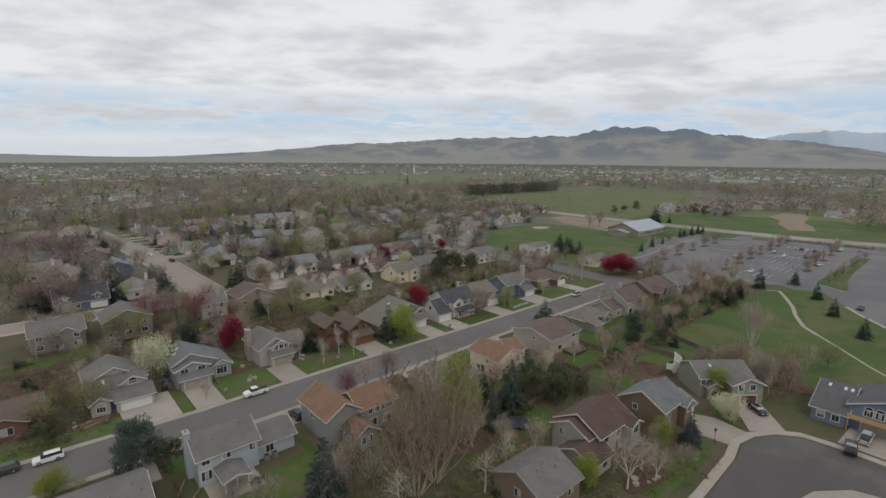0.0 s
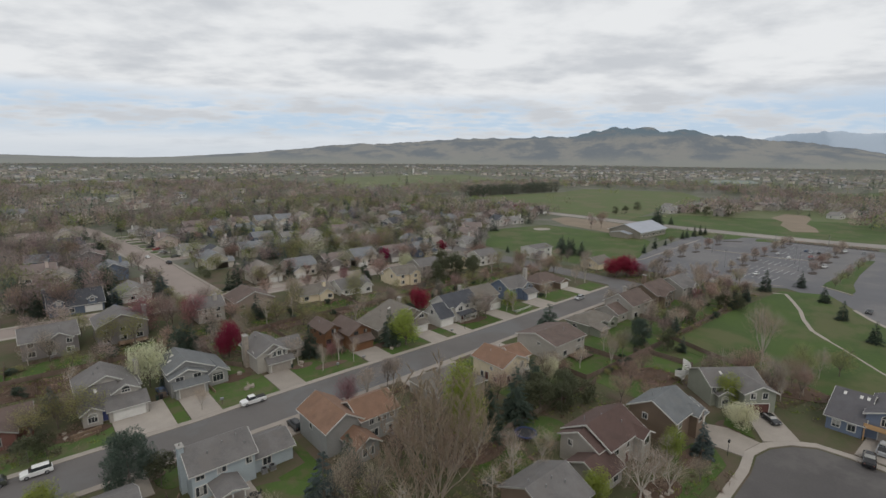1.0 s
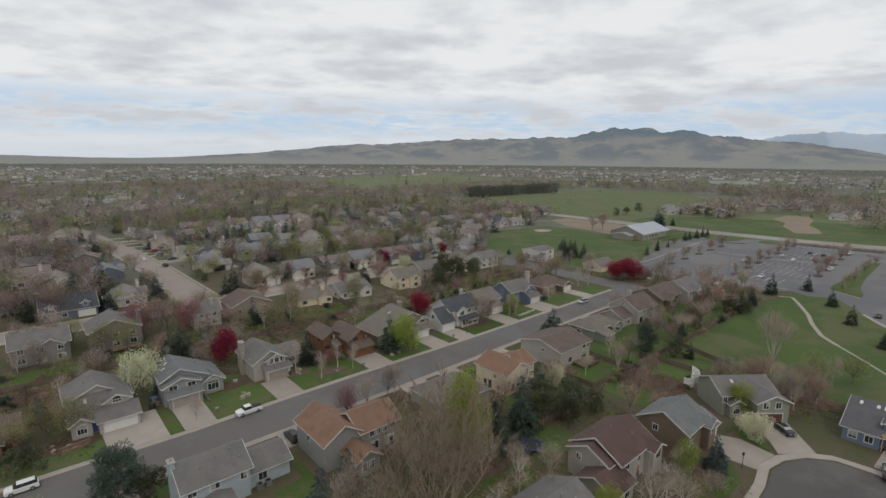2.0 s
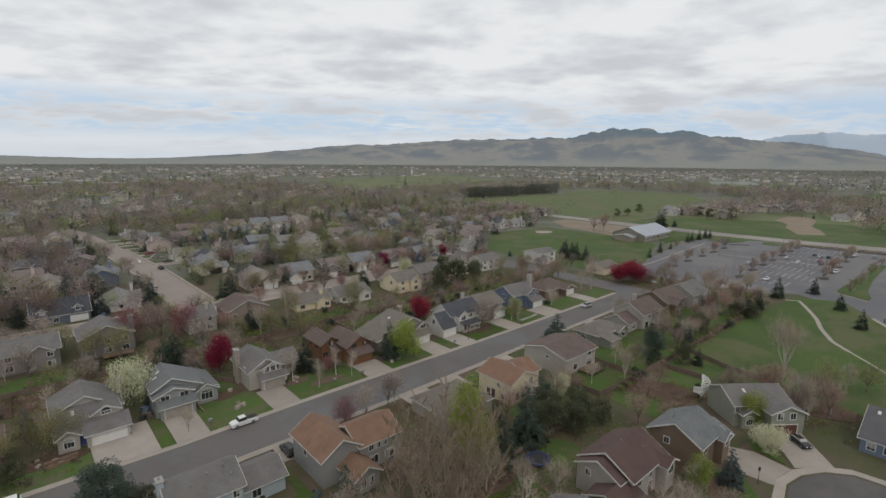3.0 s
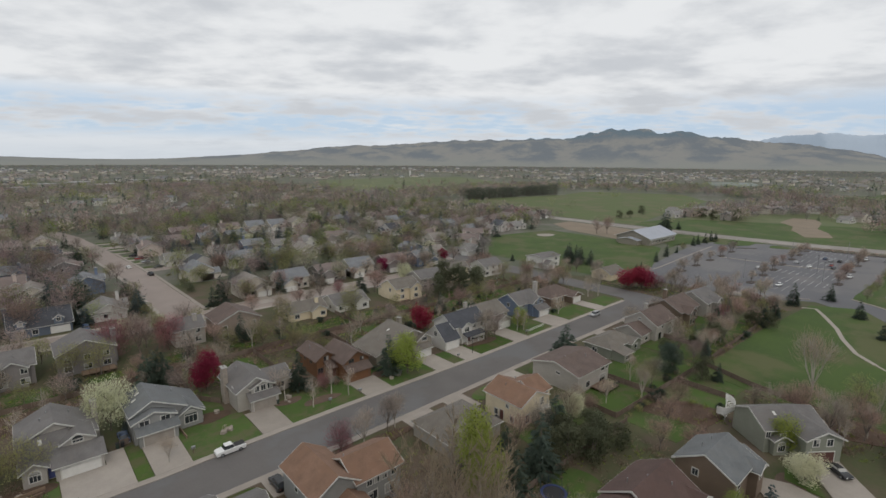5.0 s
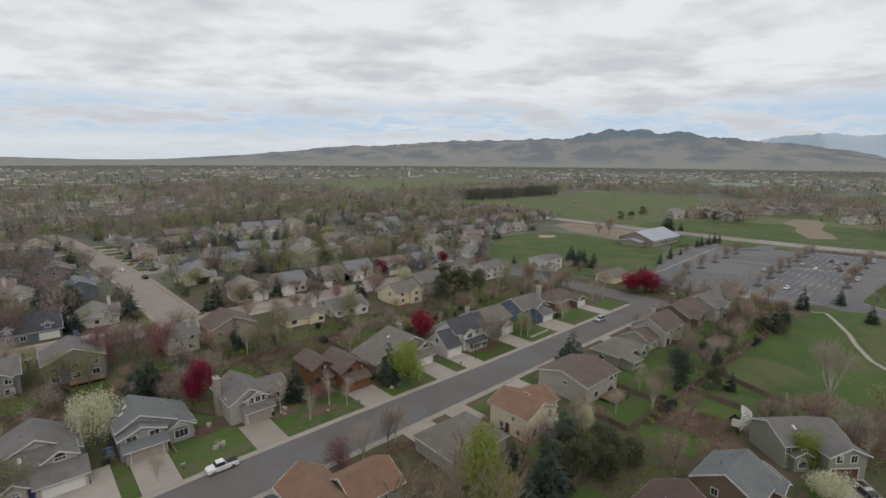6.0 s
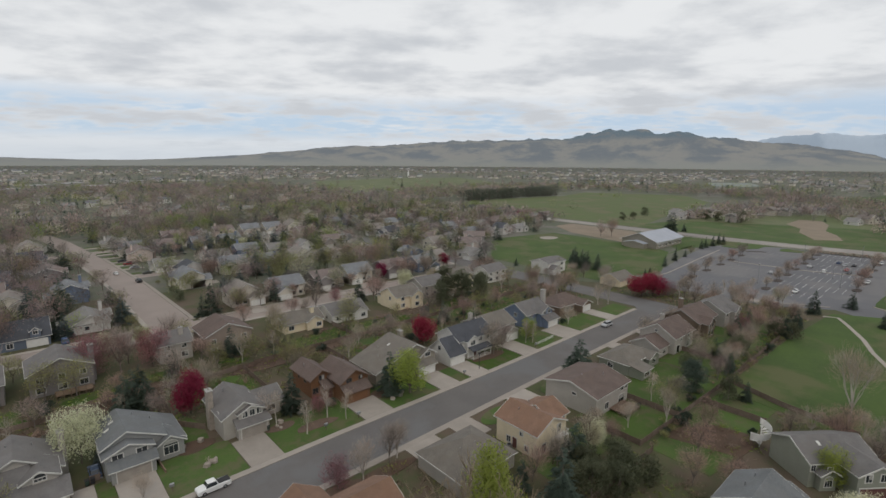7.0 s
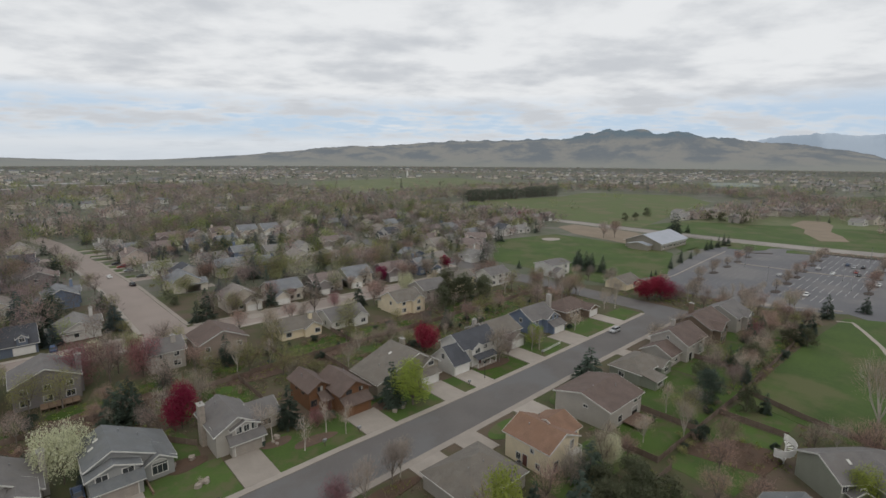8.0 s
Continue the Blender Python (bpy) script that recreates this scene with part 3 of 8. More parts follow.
        self.pieces += [("wall", w_, self.wall), ("roof", r_, self.roof)]
        rake = [(x0 - over - 0.02, z0 - 0.16), (xc, top - 0.16), (x1 + over + 0.02, z1 - 0.16), (x1 + over + 0.02, z1 + k - 0.02), (xc, top + k - 0.02), (x0 - over - 0.02, z0 + k - 0.02)]
        for a in (y0 - over, y1 + over):
            self.board().extrude(rake, "y", a - 0.06, a + 0.02)
        self.board().box(x0 - over - 0.06, x0 - over + 0.04, y0 - over, y1 + over, z0 - 0.1, z0 + 0.06)
        self.board().box(x1 + over - 0.04, x1 + over + 0.06, y0 - over, y1 + over, z1 - 0.1, z1 + 0.06)

    def corner(self, x, y, z0, z1):
        self.board().box(x - 0.09, x + 0.09, y - 0.09, y + 0.09, z0, z1)

    def finish(self):
        for name, m, material in self.pieces:
            part(name, m, material, self.ob)
        if self.trims.v:
            tagged(part("trim", self.trims, self.trim, self.ob, "painted eaves and rake boards"), kind="stuff")
        return self

    def _frame(self, face, plane, at, z, wide, high, depth, border):
        """A door's surround as one bent board round three sides."""
        a0, a1, t0 = at - wide / 2, at + wide / 2, z + high
        outline = [(a0 - border, z), (a0, z), (a0, t0), (a1, t0), (a1, z), (a1 + border, z), (a1 + border, t0 + border), (a0 - border, t0 + border)]
        s = sorted((plane, plane + (depth if face[0] == "+" else -depth)))
        return M().extrude(outline, face[1], *s)

    def _leaf(self, face, plane, a0, a1, b0, b1, d0, d1):
        sign = 1 if face[0] == "+" else -1
        s = sorted((plane + sign * d0, plane + sign * d1))
        return (a0, a1, s[0], s[1], b0, b1) if face[1] == "y" else (s[0], s[1], a0, a1, b0, b1)

    def window(self, face, plane, at, z, wide=1.2, high=1.3, bars=1, trim=None):
        """face: '-y' or '-x' and so on; plane: the wall's place; at: the middle along the wall; z: the sill's height."""
        m = M().box(*self._leaf(face, plane, at - wide / 2 - 0.13, at + wide / 2 + 0.13, z - 0.14, z + high + 0.13, 0.0, 0.05))
        f = part("window", m, trim or self.trim, self.ob)
        cell = wide / (bars + 1)
        for b in range(bars + 1):
            a0 = at - wide / 2 + cell * b
            part("pane", M().box(*self._leaf(face, plane, a0 + 0.035, a0 + cell - 0.035, z + 0.03, z + high - 0.03, 0.0, 0.056)), GLASS, f)
        return f

    def arch_window(self, face, plane, at, z, wide=2.2, high=1.4):
        f = self.window(face, plane, at, z, wide, high, 2)
        n, r = 10, wide / 2
        arc = [(at + r * math.cos(math.pi * i / n), z + high + 0.14 + 0.75 * r * math.sin(math.pi * i / n)) for i in range(n + 1)]
        rim = [(at + (r + 0.12) * math.cos(math.pi * i / n), z + high + 0.12 + 0.82 * (r + 0.1) * math.sin(math.pi * i / n)) for i in range(n + 1)]
        sign = 1 if face[0] == "+" else -1
        for name, outline, d, mat_, lab in (("arch_frame", rim, 0.05, self.trim, ""), ("arch_pane", arc, 0.065, GLASS, "dark arched glass")):
            lo, hi = sorted((plane, plane + sign * d))
            part(name, M().extrude(outline, face[1], lo, hi), mat_, f, lab)

    def garage(self, face, plane, at, wide=4.9, high=2.15, material=None, label="pale panelled garage door"):
        m = M()
        rows, cols = 4, max(2, round(wide / 0.62))
        m.box(*self._leaf(face, plane, at - wide / 2, at + wide / 2, 0.05, high, 0.0, 0.03))
        for r in range(rows):
            for c in range(cols):
                a0 = at - wide / 2 + wide * c / cols + 0.05
                z0 = 0.08 + (high - 0.08) * r / rows
                m.box(*self._leaf(face, plane, a0, a0 + wide / cols - 0.1, z0 + 0.03, z0 + (high - 0.08) / rows - 0.04, 0.03, 0.055))
        g = part("garage_door", m, material or WHITE, self.ob, label)
        part("door_frame", self._frame(face, plane, at, 0.02, wide, high, 0.09, 0.16), self.trim, g)
        return g

    def door(self, face, plane, at, material, label, wide=1.0, high=2.1, z=0.15):
        m = M().box(*self._leaf(face, plane, at - wide / 2, at + wide / 2, z, z + high, 0.0, 0.05))
        for k in (0.12, 0.55):
            m.box(*self._leaf(face, plane, at - wide * 0.34, at + wide * 0.34, z + high * k, z + high * (k + 0.34), 0.05, 0.07))
        d = part("front_door", m, material, self.ob, label)
        part("door_frame", self._frame(face, plane, at, z, wide, high, 0.07, 0.1), self.trim, d)
        part("handle", M().box(*self._leaf(face, plane, at + wide * 0.38, at + wide * 0.44, z + 0.95, z + 1.1, 0.05, 0.1)), METAL, d)

    def chimney(self, x, y, top, wide=1.1, deep=0.9, material=None, base=0.0, label="chimney chase with a metal cap"):
        c = part("chimney", M().box(x - wide / 2, x + wide / 2, y - deep / 2, y + deep / 2, base, top), material or self.wall, self.ob, label)
        part("chimney_cap", M().box(x - wide / 2 - 0.12, x + wide / 2 + 0.12, y - deep / 2 - 0.12, y + deep / 2 + 0.12, top, top + 0.12)
             .tube((x, y, top + 0.12), (x, y, top + 0.55), 0.16, 0.16, 8), GUTTER, c)

    def vent(self, x, y, z):
        part("roof_vent", M().tube((x, y, z - 0.3), (x, y, z + 0.35), 0.07, 0.07, 7).tube((x, y, z + 0.35), (x, y, z + 0.42), 0.1, 0.1, 7), METAL, self.ob)

    def skylight(self, x, y, z, slope_axis, pitch, w_=0.5, l_=0.8):
        """A flat roof window that lies in a roof rising towards +y or +x."""
        m = M()
        pts = []
        for dz in (0.0, 0.14):
            for a, b in ((-1, -1), (1, -1), (1, 1), (-1, 1)):
                dx, dy = (a * w_ / 2, b * l_ / 2) if slope_axis == "y" else (b * l_ / 2, a * w_ / 2)
                pts.append((x + dx, y + dy, z + pitch * (dy if slope_axis == "y" else dx) + dz))
        m.add(pts, [(3, 2, 1, 0), (4, 5, 6, 7), (0, 1, 5, 4), (1, 2, 6, 5), (2, 3, 7, 6), (3, 0, 4, 7)])
        part("skylight", m, TRIM, self.ob, "pale domed skylight")

    def porch(self, x0, x1, y0, y1, height, floor=0.2, posts=3, roof=True):
        part("porch_floor", M().box(x0, x1, y0, y1, 0, floor), CONCRETE, self.ob)
        if roof:
            part("porch_roof", M().extrude([(y0 - 0.3, height), (y1, height + 0.35 * (y1 - y0)), (y1, height + 0.35 * (y1 - y0) + 0.18), (y0 - 0.3, height + 0.18)], "x", x0 - 0.2, x1 + 0.2), self.roof, self.ob)
        for i in range(posts):
            px = x0 + 0.15 + (x1 - x0 - 0.3) * i / max(1, posts - 1)
            part("porch_post", M().box(px - 0.09, px + 0.09, y0 + 0.05, y0 + 0.23, floor, height + 0.1).box(px - 0.14, px + 0.14, y0, y0 + 0.28, floor, floor + 0.15)
                 .box(px - 0.14, px + 0.14, y0, y0 + 0.28, height - 0.08, height + 0.02), self.trim, self.ob)

# wall and roof colours
W_TAN, W_GREY, W_SAGE = siding("tan", 0.30, 0.27, 0.22), siding("grey", 0.30, 0.30, 0.29), siding("sage", 0.26, 0.27, 0.22)
W_RUST, W_PALE, W_BLUE = siding("rust", 0.20, 0.095, 0.045), siding("pale_blue", 0.42, 0.475, 0.505), siding("blue", 0.16, 0.20, 0.28)
W_CREAM, W_STONE, W_WHITE = siding("cream", 0.76, 0.655, 0.475), siding("stone", 0.42, 0.39, 0.35), siding("white", 0.68, 0.66, 0.62)
W_BROWN, W_SLATE = siding("brown", 0.20, 0.145, 0.105), siding("slate", 0.12, 0.145, 0.19)
W_BRICK = surface("brick", (0.22, 0.10, 0.08), (0.16, 0.08, 0.065), scale=0.8, fine=5, rough=0.9, bump=0.4, bands=("Z", 0.08, 0.5))
R_GREY, R_BROWN, R_DARK = shingle("grey", 0.19, 0.18, 0.175), shingle("brown", 0.155, 0.115, 0.10), shingle("dark", 0.085, 0.09, 0.105)
R_ORANGE, R_TAN, R_COOL, R_MAROON = shingle("orange", 0.255, 0.152, 0.103), shingle("weathered", 0.20, 0.18, 0.155), shingle("cool_grey", 0.18, 0.19, 0.195), shingle("maroon", 0.12, 0.075, 0.065)
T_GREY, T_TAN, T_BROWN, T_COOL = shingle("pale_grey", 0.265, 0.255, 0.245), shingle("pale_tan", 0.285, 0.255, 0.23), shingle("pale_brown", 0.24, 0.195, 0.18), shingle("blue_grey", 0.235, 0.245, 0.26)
DOOR_BLUE = surface("blue_door", (0.09, 0.11, 0.30), rough=0.4, bump=0.02)
DOOR_RED = surface("brown_door", (0.13, 0.055, 0.045), rough=0.5, bump=0.05)
DOOR_TAN = surface("tan_door", (0.38, 0.34, 0.30), rough=0.5, bump=0.05)


# ---- trees ----
def skeleton_of(seed, height, shape):
    """A stem, limbs that reach into rounded lobes, and branches to the lobes' skins; returns them with the lobes."""
    rnd = random.Random(seed)
    # stem and crown: where the stem forks, crown's half-width, its middle and half-height (shares of the height), lobes, branches, girth
    fork, half, mid, tall, lobes, sub, girth = {
        "bare": (0.24, 0.36, 0.60, 0.38, 9, 5, 0.017), "far": (0.22, 0.37, 0.58, 0.40, 9, 0, 0.015),
        "tall": (0.25, 0.19, 0.58, 0.40, 9, 6, 0.0155), "round": (0.16, 0.38, 0.55, 0.45, 11, 4, 0.017), "column": (0.14, 0.30, 0.56, 0.43, 10, 4, 0.015),
        "bush": (0.05, 0.5, 0.52, 0.46, 6, 2, 0.012)}[shape]
    limbs, clumps = M(), []
    fk = Vector((rnd.uniform(-0.02, 0.02), rnd.uniform(-0.02, 0.02), fork)) * height
    limbs.tube((0, 0, -0.15), fk, height * girth, height * girth * 0.75, 6, False)
    top = fk.copy()
    if shape == "tall":
        top = Vector((0, 0, height * 0.9))
        limbs.tube(fk, top, height * girth * 0.7, 0.02, 5, False)
    for k in range(lobes):
        a, t = k * 2.4 + rnd.uniform(-0.4, 0.4), (k + 0.5) / lobes
        up = rnd.uniform(-0.75, 0.85) if k else 0.7
        out = math.sqrt(max(0.0, 1 - up * up)) * rnd.uniform(0.45, 0.8)
        c = Vector((math.cos(a) * out * half, math.sin(a) * out * half, mid + up * tall * 0.62)) * height
        size = height * rnd.uniform(0.4, 0.58) * half / 0.9 + height * 0.03
        clumps.append((c, size, min(1.25, tall / half)))
        start = fk.lerp(top, max(0.0, min(0.95, (c.z / height - fork) / (0.9 - fork) - 0.2))) if shape == "tall" else fk * rnd.uniform(0.8, 1.0)
        bend = start.lerp(c, 0.5) + Vector((rnd.uniform(-1, 1), rnd.uniform(-1, 1), rnd.uniform(-0.6, 0.2))) * height * 0.04
        r = height * girth * 0.5
        limbs.tube(start, bend, r, r * 0.7, 5, False)
        limbs.tube(bend, c, r * 0.7, r * 0.4, 4, False)
        for _ in range(sub):
            e = Vector((rnd.gauss(0, 1), rnd.gauss(0, 1), rnd.gauss(0.5, 1))).normalized()
            p = bend.lerp(c, rnd.uniform(0.2, 1.0))
            q = c + e * size * 0.9
            limbs.tube(p, q, r * 0.36, r * 0.13, 3, False)
            if shape == "bare":
                for _ in range(3):
                    g = Vector((rnd.gauss(0, 1), rnd.gauss(0, 1), rnd.gauss(0.4, 1))).normalized()
                    limbs.tube(p.lerp(q, rnd.uniform(0.3, 0.8)), q + g * size * 0.4, r * 0.16, r * 0.07, 3, False)
    return limbs, clumps


def blades(clumps, count, size, width, rnd, skin, follow, height):
    """Thin three-cornered blades filling rounded clumps; skin: how far they keep to the outside; follow: how closely they point outwards."""
    vol = np.array([r ** 2 for _, r, _ in clumps])
    idx = rnd.choice(len(clumps), count, p=vol / vol.sum())
    c = np.array([tuple(p) for p, _, _ in clumps])[idx]
    r = np.array([q for _, q, _ in clumps])[idx][:, None]
    st = np.array([q for _, _, q in clumps])[idx]
    e = rnd.normal(0, 1, (count, 3))
    e /= np.linalg.norm(e, axis=1)[:, None]
    lump = 1 + 0.16 * np.sin(e[:, :1] * 7 + c[:, :1]) + 0.12 * np.cos(e[:, 1:2] * 9 + c[:, 2:])
    off = e * r * lump * (1 - (1 - skin) * rnd.uniform(0, 1, (count, 1)) ** 1.5)
    off[:, 2] *= st
    base = c + off
    d = base - np.array([0, 0, height * 0.25])
    d /= np.linalg.norm(d, axis=1)[:, None] + 1e-6
    d = (d + e * 0.5) * follow + rnd.normal(0, 0.5, (count, 3)) + np.array([0, 0, 0.15])
    d /= np.linalg.norm(d, axis=1)[:, None]
    face = e * 0.45 + np.array([0, 0, 0.8])
    s = np.cross(d, face + rnd.normal(0, 0.25, (count, 3)))
    s /= np.linalg.norm(s, axis=1)[:, None] + 1e-6
    ln = size * rnd.uniform(0.5, 1.5, (count, 1))
    wd = width * rnd.uniform(0.6, 1.4, (count, 1))
    base = base - d * ln * 0.5
    tri = np.stack([base - s * wd, base + s * wd, base + d * ln], 1).reshape(-1, 3)
    tri[:, 2] = np.maximum(tri[:, 2], 0.1)
    return outward(tri, np.repeat(face, 3, 0))


def outward(tri, normals):
    """Blades with the soft, rounded shading of a crown: each turned so that its face looks out of the crown."""
    normals = normals / (np.linalg.norm(normals, axis=1)[:, None] + 1e-6)
    t = tri.reshape(-1, 3, 3)
    own = np.cross(t[:, 1] - t[:, 0], t[:, 2] - t[:, 0])
    turn = (own * normals[::3]).sum(1) < 0
    t[turn] = t[turn][:, ::-1]
    return np.concatenate([t.reshape(-1, 3), normals], 1)


def tri_mesh(name, tri, material):
    me = bpy.data.meshes.new(name)
    n = len(tri)
    me.vertices.add(n)
    me.vertices.foreach_set("co", np.ascontiguousarray(tri[:, :3], dtype=np.float32).ravel())
    me.loops.add(n)
    me.loops.foreach_set("vertex_index", np.arange(n, dtype=np.int32))
    me.polygons.add(n // 3)
    me.polygons.foreach_set("loop_start", np.arange(0, n, 3, dtype=np.int32))
    me.polygons.foreach_set("loop_total", np.full(n // 3, 3, dtype=np.int32))
    me.materials.append(material)
    me.update()
    me.validate()
    if tri.shape[1] == 6:
        me.normals_split_custom_set_from_vertices(tri[:, 3:].tolist())
    return me


def as_triangles(m):
    out = []
    for f in m.f:
        for i in range(1, len(f) - 1):
            out += [m.v[f[0]], m.v[f[i]], m.v[f[i + 1]]]
    return np.array(out)


def conifer(seed, height, radius, per_bough, boughs):
    """Drooping boughs in whorls, each of its own length, carrying sprays of needles on both sides."""
    rnd = np.random.default_rng(seed)
    layers = max(7, int(height / 0.62))
    out = []
    bald = rnd.uniform(0, 6.28)
    for k in range(layers):
        t = (k + 0.3) / layers
        z = height * (0.06 + 0.92 * t)
        for b in range(max(4, int(boughs * (1.15 - t)))):
            a = rnd.uniform(0, 6.28)
            reach = radius * (1 - t) ** 0.85 * rnd.uniform(0.62, 1.12) * (0.9 + 0.14 * math.cos(a - bald)) + 0.12
            n = max(4, int(per_bough * (0.35 + 0.65 * (1 - t))))
            f = rnd.uniform(0.12, 1.0, n) ** 0.8
            o = np.array([math.cos(a), math.sin(a), 0.0])
            side = np.array([-math.sin(a), math.cos(a), 0.0])
            base = o[None, :] * (reach * f)[:, None] + np.array([0, 0, 1.0])[None, :] * (z + 0.12 * reach * f - 0.30 * reach * f ** 2)[:, None]
            d = o[None, :] * 0.7 + side[None, :] * rnd.choice([-1, 1], n)[:, None] * rnd.uniform(0.2, 0.9, n)[:, None] + rnd.normal(0, 0.18, (n, 3))
            d[:, 2] -= 0.12
            d /= np.linalg.norm(d, axis=1)[:, None]
            s = np.cross(d, np.array([0, 0, 1.0]) + rnd.normal(0, 0.5, (n, 3)))
            s /= np.linalg.norm(s, axis=1)[:, None] + 1e-6
            ln = (0.28 + 0.24 * reach) * rnd.uniform(0.6, 1.3, (n, 1)) * (height / 10) ** 0.4
            wd = 0.175 * rnd.uniform(0.6, 1.3, (n, 1)) * (22 / per_bough) ** 0.5
            out.append(np.stack([base - s * wd, base + s * wd, base + d * ln], 1).reshape(-1, 3))
    tri = np.concatenate(out)
    tri[:, 2] = np.maximum(tri[:, 2], 0.05)
    mid = tri.reshape(-1, 3, 3).mean(1)
    look_out = np.stack([mid[:, 0], mid[:, 1], 0.3 * np.hypot(mid[:, 0], mid[:, 1]) + 0.15], 1)
    look_out = look_out / (np.linalg.norm(look_out, axis=1)[:, None] + 1e-6) + rnd.normal(0, 0.3, look_out.shape)
    return outward(tri, np.repeat(look_out, 3, 0))


def pine(seed, height, radius, clumps, each):
    """A loose evergreen of rounded clumps of needles, with gaps between them."""
    rnd = np.random.default_rng(seed)
    out = []
    for _ in range(clumps):
        t = rnd.uniform(0.12, 1.0)
        a = rnd.uniform(0, 6.28)
        r = radius * math.sin(math.pi * (0.18 + 0.72 * t)) * rnd.uniform(0.35, 0.95)
        c = np.array([r * math.cos(a), r * math.sin(a), height * t * 0.93])
        off = rnd.normal(0, 1, (each, 3))
        off /= np.linalg.norm(off, axis=1)[:, None]
        size = radius * rnd.uniform(0.26, 0.42)
        base = c + off * size * rnd.uniform(0.55, 1.0, (each, 1)) * np.array([1, 1, 0.7])
        d = off + rnd.normal(0, 0.5, (each, 3)) + np.array([0, 0, 0.4])
        d /= np.linalg.norm(d, axis=1)[:, None]
        s = np.cross(d, rnd.normal(0, 1, (each, 3)))
        s /= np.linalg.norm(s, axis=1)[:, None] + 1e-6
        tri = np.stack([base - s * 0.07, base + s * 0.07, base + d * 0.42 * rnd.uniform(0.6, 1.3, (each, 1))], 1).reshape(-1, 3)
        tri[:, 2] = np.maximum(tri[:, 2], 0.05)
        out.append(outward(tri, np.repeat(off + np.array([0, 0, 0.3]) + rnd.normal(0, 0.25, off.shape), 3, 0)))
    return np.concatenate(out)


KINDS, RAW = {}, {}


def tree_kind(name, shape, height, bark, material, count, size, width, skin, follow, seeds, label):
    """Meshes of a kind of tree at its usual height; several forms by seed."""
    forms, raw = [], []
    for s in seeds:
        limbs, clumps = skeleton_of(s * 17 + len(name), height, shape)
        crown = blades(clumps, count, size, width, np.random.default_rng(s), skin, follow, height)
        stems = as_triangles(limbs)
        raw.append((stems[:180] if name.startswith("far_") else stems, crown))
        forms.append((limbs.mesh("trunk", bark, False), tri_mesh("crown", crown, material)))
    KINDS[name], RAW[name] = (forms, label, height), raw


def evergreen_kind(name, height, crowns, material, label):
    forms, raw = [], []
    for crown in crowns:
        stem = M().tube((0, 0, -0.1), (0, 0, height * 0.88), height * 0.018, 0.03, 6)
        raw.append((as_triangles(stem), crown))
        forms.append((stem.mesh("trunk", BARK), tri_mesh("crown", crown, material)))
    KINDS[name], RAW[name] = (forms, label, height), raw


def plume_kind(name, height, seeds, label):
    """A tall bare tree of many steep stems that rise from one foot and end in fine upright twigs."""
    forms, raw = [], []
    for seed in seeds:
        rnd = np.random.default_rng(seed)
        limbs, tri, facing = M(), [], []
        for k in range(13):
            a = 2.4 * k + rnd.uniform(-0.3, 0.3)
            lean = 0.04 + 0.5 * math.sqrt((k + rnd.uniform(0, 1)) / 13)
            tall = height * (1.04 - 0.72 * lean) * rnd.uniform(0.86, 1.0)
            p = np.array([0.35 * math.cos(a), 0.35 * math.sin(a), -0.1])
            stem = [p]
            for i in range(7):
                d = np.array([math.cos(a) * lean * (1.5 - 0.17 * i), math.sin(a) * lean * (1.5 - 0.17 * i), 1.0]) + rnd.normal(0, 0.11, 3)
                stem.append(stem[-1] + d * tall / 7)
            for i in range(7):
                r0, r1 = 0.10 * (1 - i / 7.3), 0.10 * (1 - (i + 1) / 7.3)
                limbs.tube(tuple(stem[i]), tuple(stem[i + 1]), r0, r1, 5, False)
            for b in range(19):
                t = 1.0 - 0.74 * rnd.uniform(0, 1) ** 1.35
                i = min(6, int(t * 7))
                q = stem[i] + (stem[i + 1] - stem[i]) * (t * 7 - i)
                e = rnd.uniform(0, 6.28)
                d = np.array([math.cos(e) * 0.72, math.sin(e) * 0.72, 1.0]) + rnd.normal(0, 0.1, 3)
                d /= np.linalg.norm(d)
                ln = (1.7 + 2.6 * (1 - t)) * rnd.uniform(0.6, 1.15)
                mid_, tip = q + d * ln * 0.5, q + d * ln + np.array([0, 0, ln * 0.12])
                limbs.tube(tuple(q), tuple(mid_), 0.028, 0.018, 3, False)
                limbs.tube(tuple(mid_), tuple(tip), 0.018, 0.008, 3, False)
                n = 32
                f = rnd.uniform(0.15, 1.0, (n, 1))
                base = q + (tip - q) * f
                w = d + rnd.normal(0, 0.34, (n, 3)) + np.array([0, 0, 0.25])
                w /= np.linalg.norm(w, axis=1)[:, None]
                side = np.cross(w, rnd.normal(0, 1, (n, 3)))
                side /= np.linalg.norm(side, axis=1)[:, None] + 1e-6
                lt = rnd.uniform(0.45, 1.2, (n, 1))
                tri.append(np.stack([base - side * 0.02, base + side * 0.02, base + w * lt], 1).reshape(-1, 3))
                facing.append(np.tile(np.array([math.cos(e) * 0.5, math.sin(e) * 0.5, 0.7]), (n * 3, 1)))
        crown = outward(np.concatenate(tri), np.concatenate(facing))
        raw.append((as_triangles(limbs), crown))
        forms.append((limbs.mesh("trunk", PLUME_BARK, False), tri_mesh("crown", crown, PLUME_TWIG)))
    KINDS[name], RAW[name] = (forms, label, height), raw


